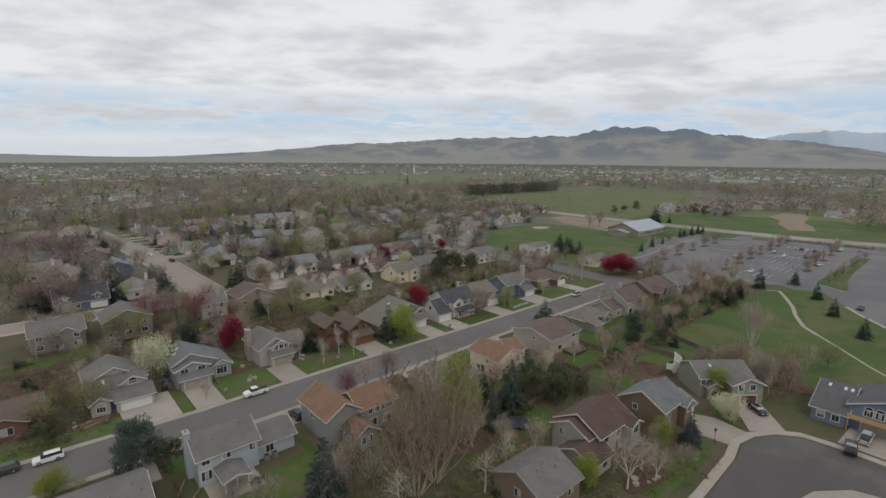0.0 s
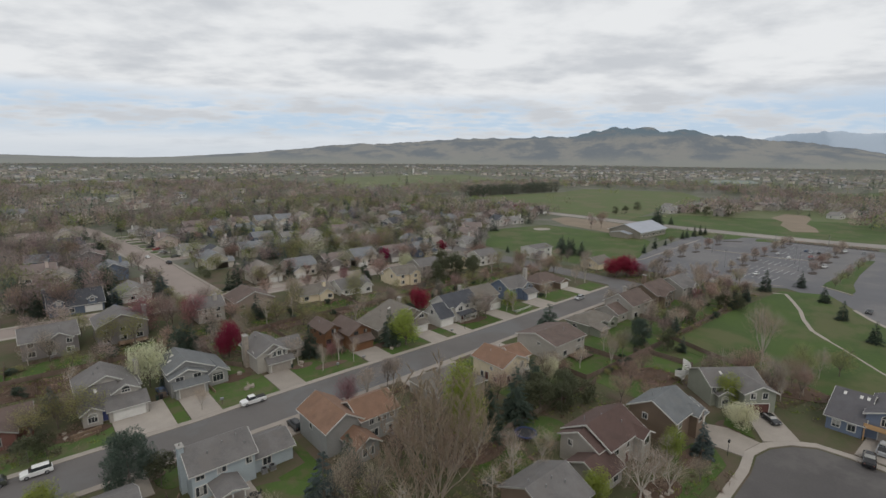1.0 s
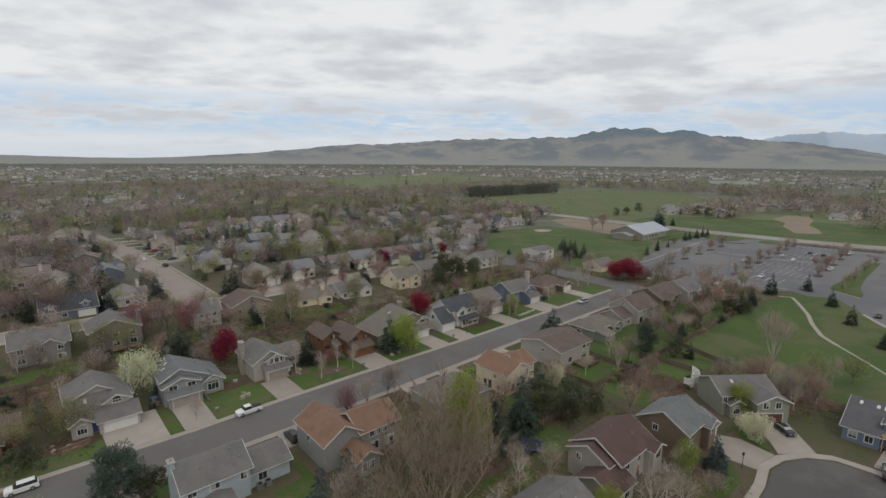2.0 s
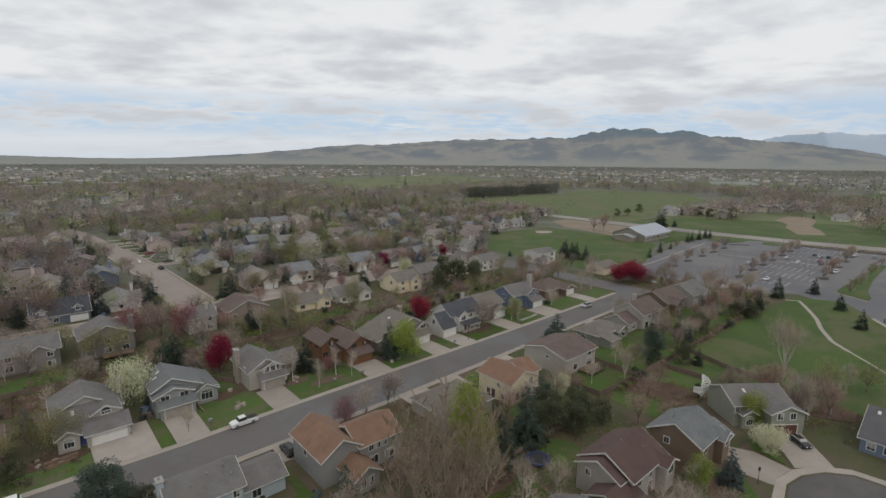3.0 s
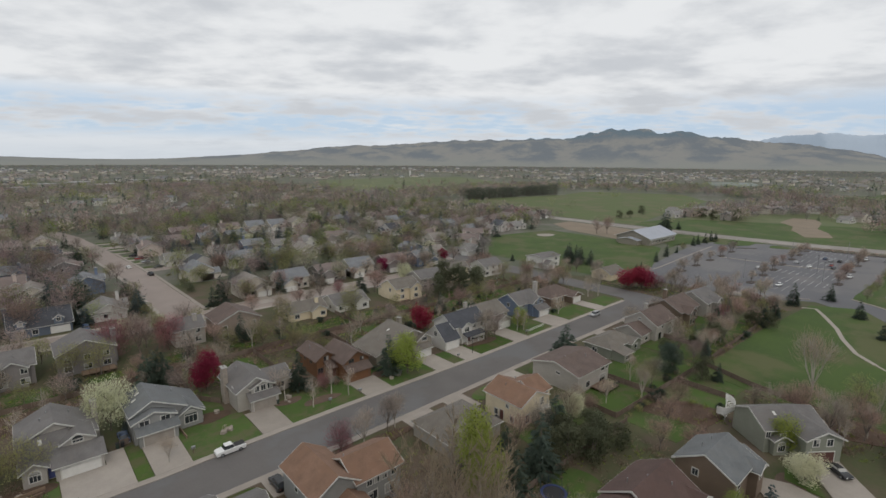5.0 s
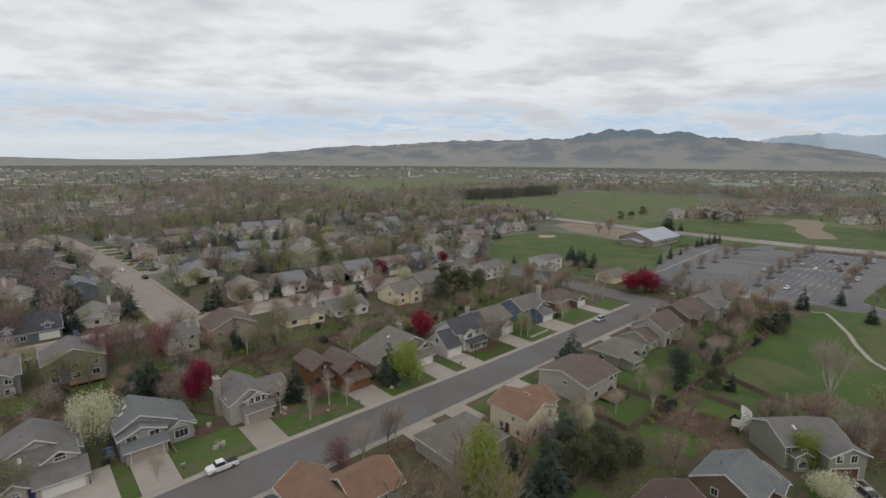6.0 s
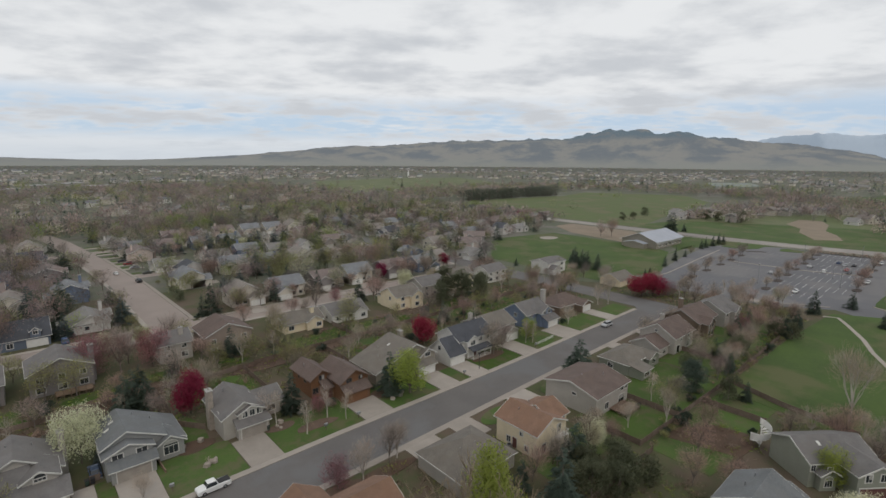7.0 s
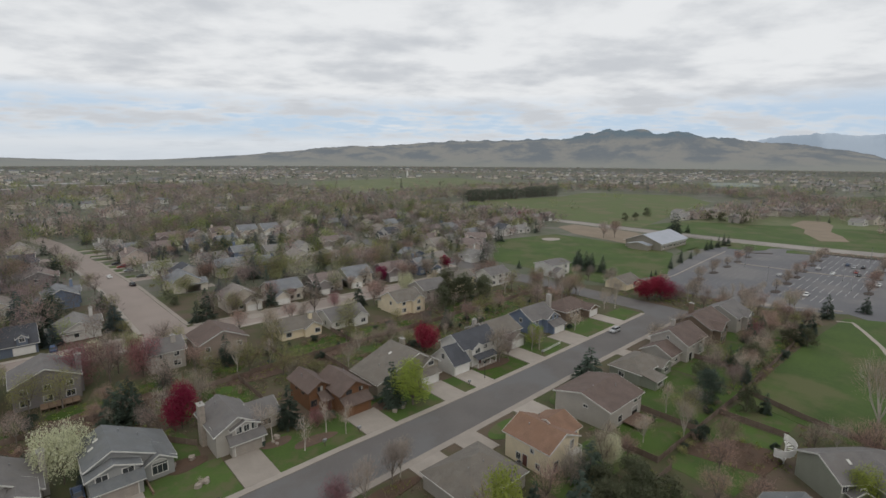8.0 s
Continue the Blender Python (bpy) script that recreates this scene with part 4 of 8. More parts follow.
plume_kind("cottonwood", 20, (3, 5), "tall bare cottonwood with many steep stems and fine tan twigs")
tree_kind("bare_tree", "bare", 10, BARK, TWIG, 2050, 0.8, 0.024, 0.25, 1.2, (1, 2, 3), "leafless deciduous tree with fine grey-brown twigs")
tree_kind("pale_bare_tree", "bare", 10, PALE_BARK, TAN_TWIG, 1800, 0.85, 0.017, 0.2, 1.4, (51, 52), "pale leafless tree with light-barked limbs")
tree_kind("pale_tree", "tall", 10, PALE_BARK, TAN_TWIG, 1000, 0.6, 0.015, 0.3, 1.0, (5, 6), "slender pale-barked bare aspen")
tree_kind("rust_tree", "bare", 9, BARK, RUST_TWIG, 2250, 0.6, 0.026, 0.3, 0.9, (4, 7), "bare tree with reddish-brown budding twigs")
tree_kind("budding_tree", "bare", 9, BARK, BUD, 2200, 0.3, 0.06, 0.4, 0.3, (8, 9), "tree with thin yellow-green spring buds")
tree_kind("lime_tree", "column", 9, BARK, LIME, 6000, 0.3, 0.065, 0.4, 0.3, (10, 11), "upright tree in fresh lime-green leaf")
tree_kind("crimson_tree", "round", 6.5, BARK, CRIMSON, 8000, 0.25, 0.065, 0.5, 0.2, (12, 13), "crabapple tree covered in deep crimson blossom")
tree_kind("plum_tree", "round", 7.5, BARK, PLUM, 3800, 0.34, 0.042, 0.35, 0.4, (14, 15), "ornamental plum with dark red-brown spring leaves")
tree_kind("blossom_tree", "round", 7, BARK, BLOSSOM, 8500, 0.25, 0.062, 0.5, 0.2, (16, 17), "pear tree covered in cream-white blossom")
evergreen_kind("spruce", 10, [conifer(s, 10, 3.2, 21, 13) for s in (1, 2, 3)], NEEDLE, "dark green spruce with dense drooping boughs")
evergreen_kind("blue_spruce", 9, [conifer(s, 9, 3.0, 24, 14) for s in (4, 5)], BLUE_NEEDLE, "blue-grey spruce with dense boughs")
evergreen_kind("juniper", 6, [pine(s, 6, 2.5, 24, 82) for s in (6, 7)], JUNIPER, "broad dark evergreen with loose rounded clumps")
evergreen_kind("pine", 9.5, [pine(s, 9.5, 3.9, 64, 150) for s in (61, 62)], NEEDLE, "broad dark green pine with dense rounded boughs")
evergreen_kind("shrub", 1.5, [pine(s, 1.5, 1.1, 9, 60) for s in (8, 9)], NEEDLE, "low dark green garden shrub")
tree_kind("rust_bush", "bush", 1.8, BARK, RUST_TWIG, 420, 0.35, 0.016, 0.3, 0.8, (41, 42), "low twiggy garden shrub with rusty stems")
tree_kind("bud_bush", "bush", 1.8, BARK, BUD, 420, 0.2, 0.035, 0.4, 0.3, (43, 44), "low garden shrub in yellow-green bud")
planted = random.Random(5)
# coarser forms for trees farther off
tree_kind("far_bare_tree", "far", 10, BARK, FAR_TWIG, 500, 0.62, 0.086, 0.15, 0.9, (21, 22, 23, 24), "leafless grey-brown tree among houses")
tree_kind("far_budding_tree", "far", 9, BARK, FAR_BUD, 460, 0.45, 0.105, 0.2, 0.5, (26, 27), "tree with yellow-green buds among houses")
tree_kind("far_crimson_tree", "round", 6, BARK, CRIMSON, 1500, 0.45, 0.13, 0.55, 0.2, (28,), "crabapple in crimson blossom among houses")
tree_kind("far_blossom_tree", "round", 6.5, BARK, BLOSSOM, 1500, 0.45, 0.13, 0.55, 0.2, (29,), "tree in cream-white blossom among houses")
WINDBREAK = foliage("windbreak_needles", (0.115, 0.135, 0.1), (0.085, 0.1, 0.078), 0.2)
evergreen_kind("far_windbreak_tree", 10, [pine(s, 10, 3.4, 30, 22) for s in (63, 64)], WINDBREAK, "grey-green evergreen of a windbreak")
evergreen_kind("far_spruce", 10, [conifer(s, 10, 2.7, 9, 9) for s in (30, 31)], NEEDLE, "dark spruce among houses")


def plant(kind, x, y, height=None, label="", wide=1.0):
    forms, text, size = KINDS[kind]
    trunk, crown = forms[planted.randrange(len(forms))]
    s = (height or size) / size
    name = "shrub" if (height or size) < 2.4 else "tree"
    ob = thing(name, x, y, 0, planted.uniform(0, 360), label or text, name, "")
    ob.scale = (s * wide, s * wide, s)
    for nm, me in (("trunk", trunk), ("crown", crown)):
        p = new(nm, me)
        p.parent = ob
    return ob


# ---- the row of houses along the north side of the main street ----
h = House(12.5, 121.3, W_STONE, R_GREY, "grey-tan two-storey house with a gable over its garage")
h.gable(-5.9, 4.9, -0.8, -1.3, 7.2, 5.5, 4.5, 7.9)
h.block(-5.7, 0.6, -5.8, -1.2, 3.2, shed="-y", pitch=0.66)
h.block(-0.2, 4.2, -4.3, 1, 5.0, "y", 0.55, base=2.5)
h.block(-1.6, 5.2, -7.4, -4.2, 2.65, shed="-y", pitch=0.44)
h.block(-5.8, -2.6, -6.7, -3, 3.1, "y", 0.66)
h.finish()
h.garage("-y", -7.4, 1.9, 5.4)
h.arch_window("-y", -4.3, 2.0, 4.5, 1.5, 0.45)
h.arch_window("-y", -6.7, -4.2, 0.9, 1.5, 1.1)
h.door("-y", -5.8, -2.05, DOOR_BLUE, "bright blue front door", 0.85, 2.2)
h.chimney(5.4, 4.5, 7.6, 0.9, 1.5)
h.window("-x", -5.9, 2, 3.6), h.window("-x", -5.9, 5, 1.0), h.corner(-5.9, -1.3, 4.4, 5.6), h.corner(5.2, -7.4, 0, 2.6)
h.vent(-2.6, 2.5, 7.2), h.vent(1.6, 4.5, 6.6), h.skylight(-3.0, -2.6, 5.42, "y", 0.66), h.vent(-4.4, -3.2, 5.0), h.vent(-1.6, 4, 7.6)

h = House(28, 122.5, W_GREY, R_COOL, "blue-grey two-storey house with twin gables and an arched window")
h.gable(-5.2, 7.2, -1.6, -3.4, 6.2, 5.3, 3.1, 7.3)
h.gable(-5.25, 1.8, -1.7, -5.3, -1, 4.5, 4.5, 5.9)
h.block(-4.7, 1.9, -6.8, -5.3, 2.7, shed="-y", pitch=0.55)
h.block(2.6, 7.0, -4.4, 0, 3.1, "y", 0.62)
h.finish()
h.garage("-y", -6.8, -1.4, 5.0, material=DOOR_TAN)
h.window("-y", -5.3, -3.4, 3.5, 1.6, 0.95), h.window("-y", -5.3, 0.2, 3.5, 1.6, 0.95)
h.arch_window("-y", -4.4, 4.8, 0.9, 2.3, 1.5)
h.door("-y", -3.4, 2.2, DOOR_RED, "dark front door in a recess", 0.7)
h.window("-x", -5.2, 1, 3.6), h.window("-x", -5.2, 4, 0.9), h.corner(-5.25, -5.3, 0, 4.4), h.corner(1.8, -5.3, 3.4, 4.4)
h.skylight(-3.9, 1.0, 6.18, "x", 0.55), h.skylight(-3.0, 2.6, 6.68, "x", 0.55), h.vent(3.2, 3.2, 5.2), h.vent(0.6, 4.4, 6.4)

h = House(46.3, 122.2, W_STONE, R_GREY, "beige two-storey house with a stone chimney and white-framed dormer windows")
h.block(-4.6, 3.4, -5, 6, 4.6, "y", 0.58)
h.block(-2.4, 3.6, -6.8, -4.8, 2.75, shed="-y", pitch=0.55)
h.block(-1.8, 2.9, -5.5, -2, 4.9, "y", 0.45, base=3.0)
h.block(3.8, 9, -1, 6.5, 3.0, "x", 0.5)
h.finish()
h.garage("-y", -6.8, 0.6, 4.9, material=DOOR_TAN, label="tan panelled garage door")
for k in (-0.6, 0.8, 2.2):
    h.window("-y", -5.5, k, 3.75, 1.0, 1.2)
h.chimney(-5.0, 1.5, 8.2, 1.0, 1.8, STONE, label="broad pale stone chimney")
h.window("-x", -4.6, -2.5, 3.8, 0.8, 1.1), h.window("-y", -1, 6.5, 1.0, 1.6, 1.2)
h.vent(-1.8, 3.2, 6.6)

h = House(66.5, 121.5, W_RUST, R_BROWN, "rust-brown wooden house with two steep gables", trim=BROWN_TRIM)
h.block(-4.2, 1.0, 0.2, 9.5, 4.7, "y", 0.62, 0.6)
h.block(0.2, 7.2, -5.4, 5, 4.6, "y", 0.62, 0.6)
h.block(0.2, 6.4, -7.5, -5.4, 2.7, shed="-y", pitch=0.5)
h.block(-2.0, 0.2, -2.2, 0.2, 2.8, shed="-y", pitch=0.4)
h.finish()
h.garage("-y", -7.5, 3.2, 5.2, material=W_RUST, label="rust-brown wooden garage door")
h.window("-y", 0.2, -1.6, 3.9, 1.3, 1.1), h.window("-y", 0.2, -3.2, 0.9, 1.4, 1.4), h.window("-y", -5.4, 2.2, 4.0, 1.4, 1.0), h.window("-y", -5.4, 5.2, 4.0, 1.0, 1.0)
h.door("-y", -2.2, -0.8, DOOR_RED, "dark brown front door", 0.9)
h.window("-x", -4.2, 3.2, 3.0), h.window("-x", -4.2, 6.4, 3.0, 0.8, 1.0), h.vent(-3, 6, 6.0), h.vent(5.4, 2, 6.4)

h = House(88, 122.5, W_TAN, R_TAN, "tan house with a long sloping roof and a white garage")
h.gable(-11.0, 6.4, 1.0, -5.0, 6.0, 3.1, 4.5, 7.6)
h.block(1.6, 6.5, -6.2, -4, 4.6, "y", 0.6, base=2.4)
h.block(-0.6, 5.2, -8.1, -5.0, 2.6, shed="-y", pitch=0.36)
h.finish()
h.garage("-y", -8.1, 2.3, 4.9)
h.window("-y", -6.2, 4.0, 4.0, 1.7, 1.0), h.window("-y", -5, -4.0, 1.0, 1.8, 1.3), h.window("-y", -5, -7.4, 1.0, 1.4, 1.2)
h.chimney(2.6, 3.5, 8.4, 0.9, 1.3), h.skylight(-2.6, 1.6, 6.4, "x", 0.375), h.window("-x", -11.0, 1.5, 1.0), h.vent(-5, 3, 5.8), h.vent(-7, 0, 4.9)

h = House(106, 121, W_WHITE, R_DARK, "pale house with a dark slate-coloured roof and white porch")
h.block(-8.3, -2.9, -7.2, 1.4, 2.9, "x", 0.85, 0.35)
h.block(-3.0, 10, -5, 4, 5.2, "x", 0.62)
h.block(-1.0, 3.0, -6.2, 0, 5.1, "y", 0.62)
h.finish()
h.garage("-y", -7.2, -5.6, 4.8)
h.window("-x", -8.3, -2.9, 3.5, 1.0, 1.2), h.window("-x", -8.3, -0.4, 0.9, 1.0, 1.2)
h.window("-y", -6.2, 1.0, 3.5, 1.7, 1.3), h.window("-y", -5, 5.2, 3.5, 1.2, 1.3), h.window("-y", -5, 8.2, 3.5, 1.2, 1.3), h.window("-y", -5, 8.2, 0.9, 1.4, 1.3), h.window("-y", -5, 5.6, 0.9, 1.4, 1.3)
h.porch(-0.6, 6.6, -8, -6.25, 2.5, 0.3, 4)
h.door("-y", -6.2, 1.9, DOOR_RED, "brown front door")
h.chimney(10.4, 1.2, 7.2, 0.9, 1.4), h.vent(4, 1.5, 7.4)

h = House(122, 122, W_STONE, R_TAN, "tan two-storey house behind bare trees")
h.block(-6, 6, -4.5, 6, 5.0, "x", 0.5)
h.block(0, 6, -6, 0, 2.9, "y", 0.5)
h.finish()
h.garage("-y", -6, 3, 4.8), h.window("-y", -4.5, -3, 3.4, 1.6, 1.2), h.window("-y", -4.5, -3, 0.9, 1.6, 1.2), h.chimney(-6.4, 2.5, 8.4)
h.window("-y", -4.5, 3, 4.1, 1.2, 0.8)

h = House(142.6, 123, W_BLUE, R_GREY, "slate-blue house with a tall pale chimney and white trim")
h.block(-6.5, 5, -3.5, 6.0, 4.7, "x", 0.6)
h.block(-1.4, 4.6, -5.4, 2, 4.8, "y", 0.6)
h.block(-0.8, 5.2, -7.6, -5.4, 2.6, shed="-y", pitch=0.5)
h.finish()
h.garage("-y", -7.6, 2.2, 4.8)
h.window("-y", -5.4, 0.4, 4.1, 1.1, 1.1), h.window("-y", -5.4, 2.8, 4.1, 1.1, 1.1), h.window("-y", -3.5, -4, 1.0, 1.8, 1.3), h.window("-y", -3.5, -4, 3.4, 1.2, 1.1), h.window("-x", -6.5, 1, 3.2, 1.0, 1.2)
h.chimney(7.2, 0.5, 9.8, 1.2, 1.4, W_STONE), h.corner(-6.5, -3.5, 0, 4.6)

h = House(164, 125, W_BROWN, R_BROWN, "low brown house with a broad hipped roof")
h.block(-8, 7, -4.5, 6, 3.0, hip=True, pitch=0.5)
h.block(1, 7, -7.5, -3, 2.8, "y", 0.45)
h.finish()
h.garage("-y", -7.5, 4, 4.6), h.window("-y", -4.5, -4, 0.9, 2.2, 1.4), h.window("-y", -4.5, -1, 0.9, 1.2, 1.3)

h = House(-7.6, 122.6, W_BRICK, R_BROWN, "red-brick single-storey house with a dark brown roof", trim=GUTTER)
h.block(-10, 7, -4.5, 5, 2.9, "x", 0.45)
h.block(-2, 4.5, -7, -3, 2.9, "y", 0.45)
h.finish()
h.window("-y", -7, 1.2, 0.9, 2.4, 1.4, 2), h.window("-y", -4.5, -6, 0.9, 1.8, 1.3)

# ---- the row behind, its backs to the main street ----
def back_house(x, y, w_, d_, wall, roof, label, eave=5.0, gable=0.0, chim=None, pitch=0.5, ridge="x"):
    b = House(x, y, wall, roof, label)
    b.block(-w_ / 2, w_ / 2, 0, d_, eave, ridge, pitch)
    if gable:
        b.block(gable - 2.6, gable + 2.6, -1.4, d_ / 2, eave, "y", 0.6)
    b.block(-w_ / 2 + 0.6, w_ / 2 - 5, d_ - 0.5, d_ + 3, 2.9, "x", 0.4)
    b.finish()
    for k in range(max(2, int(w_ // 4))):
        at = -w_ / 2 + w_ * (k + 0.5) / max(2, int(w_ // 4))
        plane = -1.4 if gable and abs(at - gable) < 2.4 else 0.0
        if gable and 2.0 < abs(at - gable) < 3.4:
            continue
        b.window("-y", plane, at, 0.9, 1.6, 1.3)
        if eave > 4:
            b.window("-y", plane, at, 3.4, 1.2, 1.2)
    b.window("-x", -w_ / 2, d_ * 0.4, 3.2 if eave > 4 else 1.0, 1.0, 1.2)
    if chim is not None:
        b.chimney(chim, d_ * 0.3, eave + d_ / 2 * pitch + 0.9)
    b.vent(w_ * 0.2, d_ * 0.3, eave + d_ * 0.3 * pitch + 0.1)
    return b


W_MAUVE, W_BUFF = siding("mauve_grey", 0.27, 0.245, 0.24), siding("buff", 0.33, 0.265, 0.22)
back_house(4.5, 163, 12, 10, W_MAUVE, R_GREY, "mauve-grey house with white-framed back windows", gable=2)
back_house(20.7, 162.5, 12, 11, W_MAUVE, R_GREY, "mauve-grey house with a broad gable and raised deck behind", eave=5.6, chim=6.2, pitch=0.46, ridge="y")
back_house(45.2, 165, 8, 9, W_STONE, R_GREY, "cream house with a pale patio awning", chim=2.0)
back_house(58, 162, 12.4, 11, W_BUFF, R_BROWN, "buff-brown two-storey house with a broad low gable", eave=5.7, pitch=0.45, ridge="y")
back_house(82, 165, 13, 9, W_CREAM, R_TAN, "cream house with a bay window behind", eave=3.0, gable=3, chim=4)
back_house(98, 164, 13, 10, W_WHITE, R_GREY, "white house with small gables", eave=3.0, gable=3.5)
back_house(121.5, 162, 11, 10, W_CREAM, R_TAN, "cream two-storey house with a back deck", gable=3)
back_house(139, 168, 12, 10, W_STONE, R_GREY, "stone-coloured house among evergreens")
back_house(157, 170, 12, 10, W_CREAM, R_TAN, "cream house with a pale roof", gable=2)
back_house(176, 168, 12, 9, W_WHITE, R_GREY, "white flat-gabled house near the sports field")

# ---- the south side of the main street ----
h = House(7, 76, W_STONE, R_GREY, "single-storey house with a broad grey-brown roof")
h.block(-9, 2.8, -3.4, 9, 3.0, "x", 0.47)
h.block(-16, -9.1, -1, 6, 2.8, hip=True, pitch=0.5)
h.finish()
h.window("-y", -3.4, -5, 0.9, 2.0, 1.3), h.window("-y", -3.4, 0.5, 0.9, 1.6, 1.3), h.vent(1, 1.5, 5.4), h.vent(-2, 0.6, 5.0), h.vent(2, 0.2, 4.8), h.vent(-4, 4.6, 5.0)

h = House(23, 81, W_PALE, R_GREY, "pale blue two-storey house with a covered back patio")
h.block(-6, 3.6, -2.7, 5.8, 5.0, "x", 0.54)
h.block(3.6, 10.6, -1.4, 5.6, 2.8, "x", 0.45)
h.block(-3.6, 0.4, -7.6, -2.6, 2.55, "y", 0.3, 0.3, 2.4)
h.finish()
h.window("-x", -6, 0, 3.4, 0.8, 1.3), h.window("-y", -2.7, -4.8, 0.9, 1.6, 1.6, 2), h.window("-y", -2.7, -4.8, 3.6, 1.2, 0.7), h.window("-y", -2.7, -1.6, 3.5, 1.3, 1.2)
h.window("-y", -2.7, 2.6, 3.3, 0.9, 1.4), h.door("-y", -2.7, -1.2, GLASS, "glass patio door", 1.8), h.window("-y", -1.4, 6, 0.9, 1.4, 1.3)
for px in (-3.4, -1.6, 0.2):
    part("porch_post", M().box(px - 0.08, px + 0.08, -7.5, -7.34, 0.0, 2.42), WHITE, h.ob, "white patio post")
part("patio", M().box(-5.5, 2.5, -8.6, -2.72, 0.0, 0.12), CONCRETE, h.ob, "concrete patio slab")
h.chimney(-6.4, 1.5, 7.9, 0.8, 1.5)
h.corner(-6, -2.7, 0, 5.0)
h.vent(-3, -0.6, 6.3), h.vent(-0.5, 0.2, 6.7), h.vent(1.8, 0.6, 6.9), h.vent(2.6, -1, 6.0)

h = House(44.5, 79, W_GREY, R_ORANGE, "grey two-storey house with orange-brown shingle roofs")
h.block(-6.4, 1.0, -3.6, 7.2, 5.2, "y", 0.62)
h.block(0.4, 8.6, -4, 4.2, 5.1, "x", 0.5)
h.block(-3.4, 1.2, -8.6, -3.5, 3.1, "y", 0.62)
h.finish()
h.window("-x", -6.4, 2.5, 3.2, 0.9, 1.1), h.window("-y", -8.6, -1.8, 1.0, 0.8, 1.4), h.window("-y", -8.6, -0.4, 1.0, 0.8, 1.4)
for k in (2.6, 4.0, 5.4, 7.2):
    h.window("-y", -4, k, 3.5, 0.9, 1.3)
h.window("-y", -4, 3.2, 0.8, 1.6, 1.5), h.window("-y", -4, 6.4, 0.8, 1.8, 1.5)
h.vent(0.8, 0.6, 7.0)

h = House(70.6, 79.2, W_STONE, R_TAN, "single-storey house with a dusty tan roof behind bare trees")
h.block(-6, 7, -4, 7, 3.0, hip=True, pitch=0.52)
h.finish()
h.window("-y", -4, 0, 0.9, 2.0, 1.3), h.vent(1, 0, 5.2), h.vent(-2, 0.5, 5.0)

h = House(87.2, 78.8, W_CREAM, R_ORANGE, "cream two-storey house with an orange-brown roof and small balcony")
h.block(-5.2, 3.4, -5.0, 4.6, 5.0, "y", 0.45)
h.block(1.5, 6.4, -3.4, 4.0, 4.9, "x", 0.45)
h.finish()
h.window("-x", -5.2, -1.5, 3.3, 0.7, 0.7), h.window("-x", -5.2, 1.5, 0.8, 0.9, 1.2), h.window("-x", -5.2, -2.8, 0.8, 0.8, 1.0), h.door("-x", -5.2, 0, DOOR_RED, "dark side door")
h.window("-y", -5, -3, 0.7, 1.1, 1.7), h.window("-y", -5, 1.6, 3.2, 1.0, 1.5), h.window("-y", -3.4, 5, 3.3, 1.2, 1.2), h.window("-y", -3.4, 5, 0.8, 1.4, 1.7)
part("balcony", M().box(0.2, 3.2, -6.2, -5.02, 2.55, 2.7), WHITE, h.ob, "small white balcony")
part("balcony_rail", M().box(0.2, 3.2, -6.2, -6.14, 3.45, 3.55).box(0.2, 0.26, -6.2, -5.02, 3.45, 3.55).box(3.14, 3.2, -6.2, -5.02, 3.45, 3.55), WHITE, h.ob)
for k in range(8):
    part("baluster", M().box(0.22 + k * 0.42, 0.26 + k * 0.42, -6.19, -6.15, 2.7, 3.45), WHITE, h.ob)
for k in (0.3, 3.1):
    part("balcony_post", M().box(k - 0.07, k + 0.07, -6.2, -6.06, 0, 2.55), WHITE, h.ob)
h.vent(-2.4, 1.5, 6.4), h.vent(-0.8, -1.5, 6.9), h.vent(2.0, 2.6, 6.2)

h = House(110.4, 80, W_STONE, R_BROWN, "stone-grey two-storey house with a brown roof and back deck")
h.block(-7.2, 6.0, -5.5, 7.4, 4.6, "x", 0.27)
h.finish()
h.window("-x", -7.2, 0, 3.4, 1.0, 0.6), h.corner(-7.2, -5.5, 0, 4.5), h.corner(6.0, -5.5, 0, 4.5), h.vent(-3, 1, 6.2), h.window("-y", -5.5, 3.2, 3.2, 1.4, 1.3), h.window("-y", -5.5, 5.0, 3.2, 0.9, 1.3), h.door("-y", -5.5, 3.2, GLASS, "glass patio door", 2.4)
h.window("-y", -5.5, -3, 0.9, 1.5, 1.4), h.vent(1, -2, 6.5)

h = House(134.4, 84.3, W_SAGE, R_TAN, "low sage-green house with a weathered hipped roof")
h.block(-6.5, 6.6, -3.9, 4.2, 3.0, hip=True, pitch=0.46)
h.block(2.0, 7.6, -5.2, -2, 2.8, "y", 0.42)
h.block(-6.2, -1.6, -7.6, -3.9, 2.3, shed="-y", pitch=0.2)
h.finish()
h.window("-y", -3.9, 0.4, 0.9, 1.6, 1.2), h.window("-y", -5.2, 4.8, 0.9, 1.8, 1.2), h.window("-x", -6.5, 1, 0.9, 1.4, 1.2), h.window("-y", -7.6, -4, 0.7, 2.4, 1.2, 2)

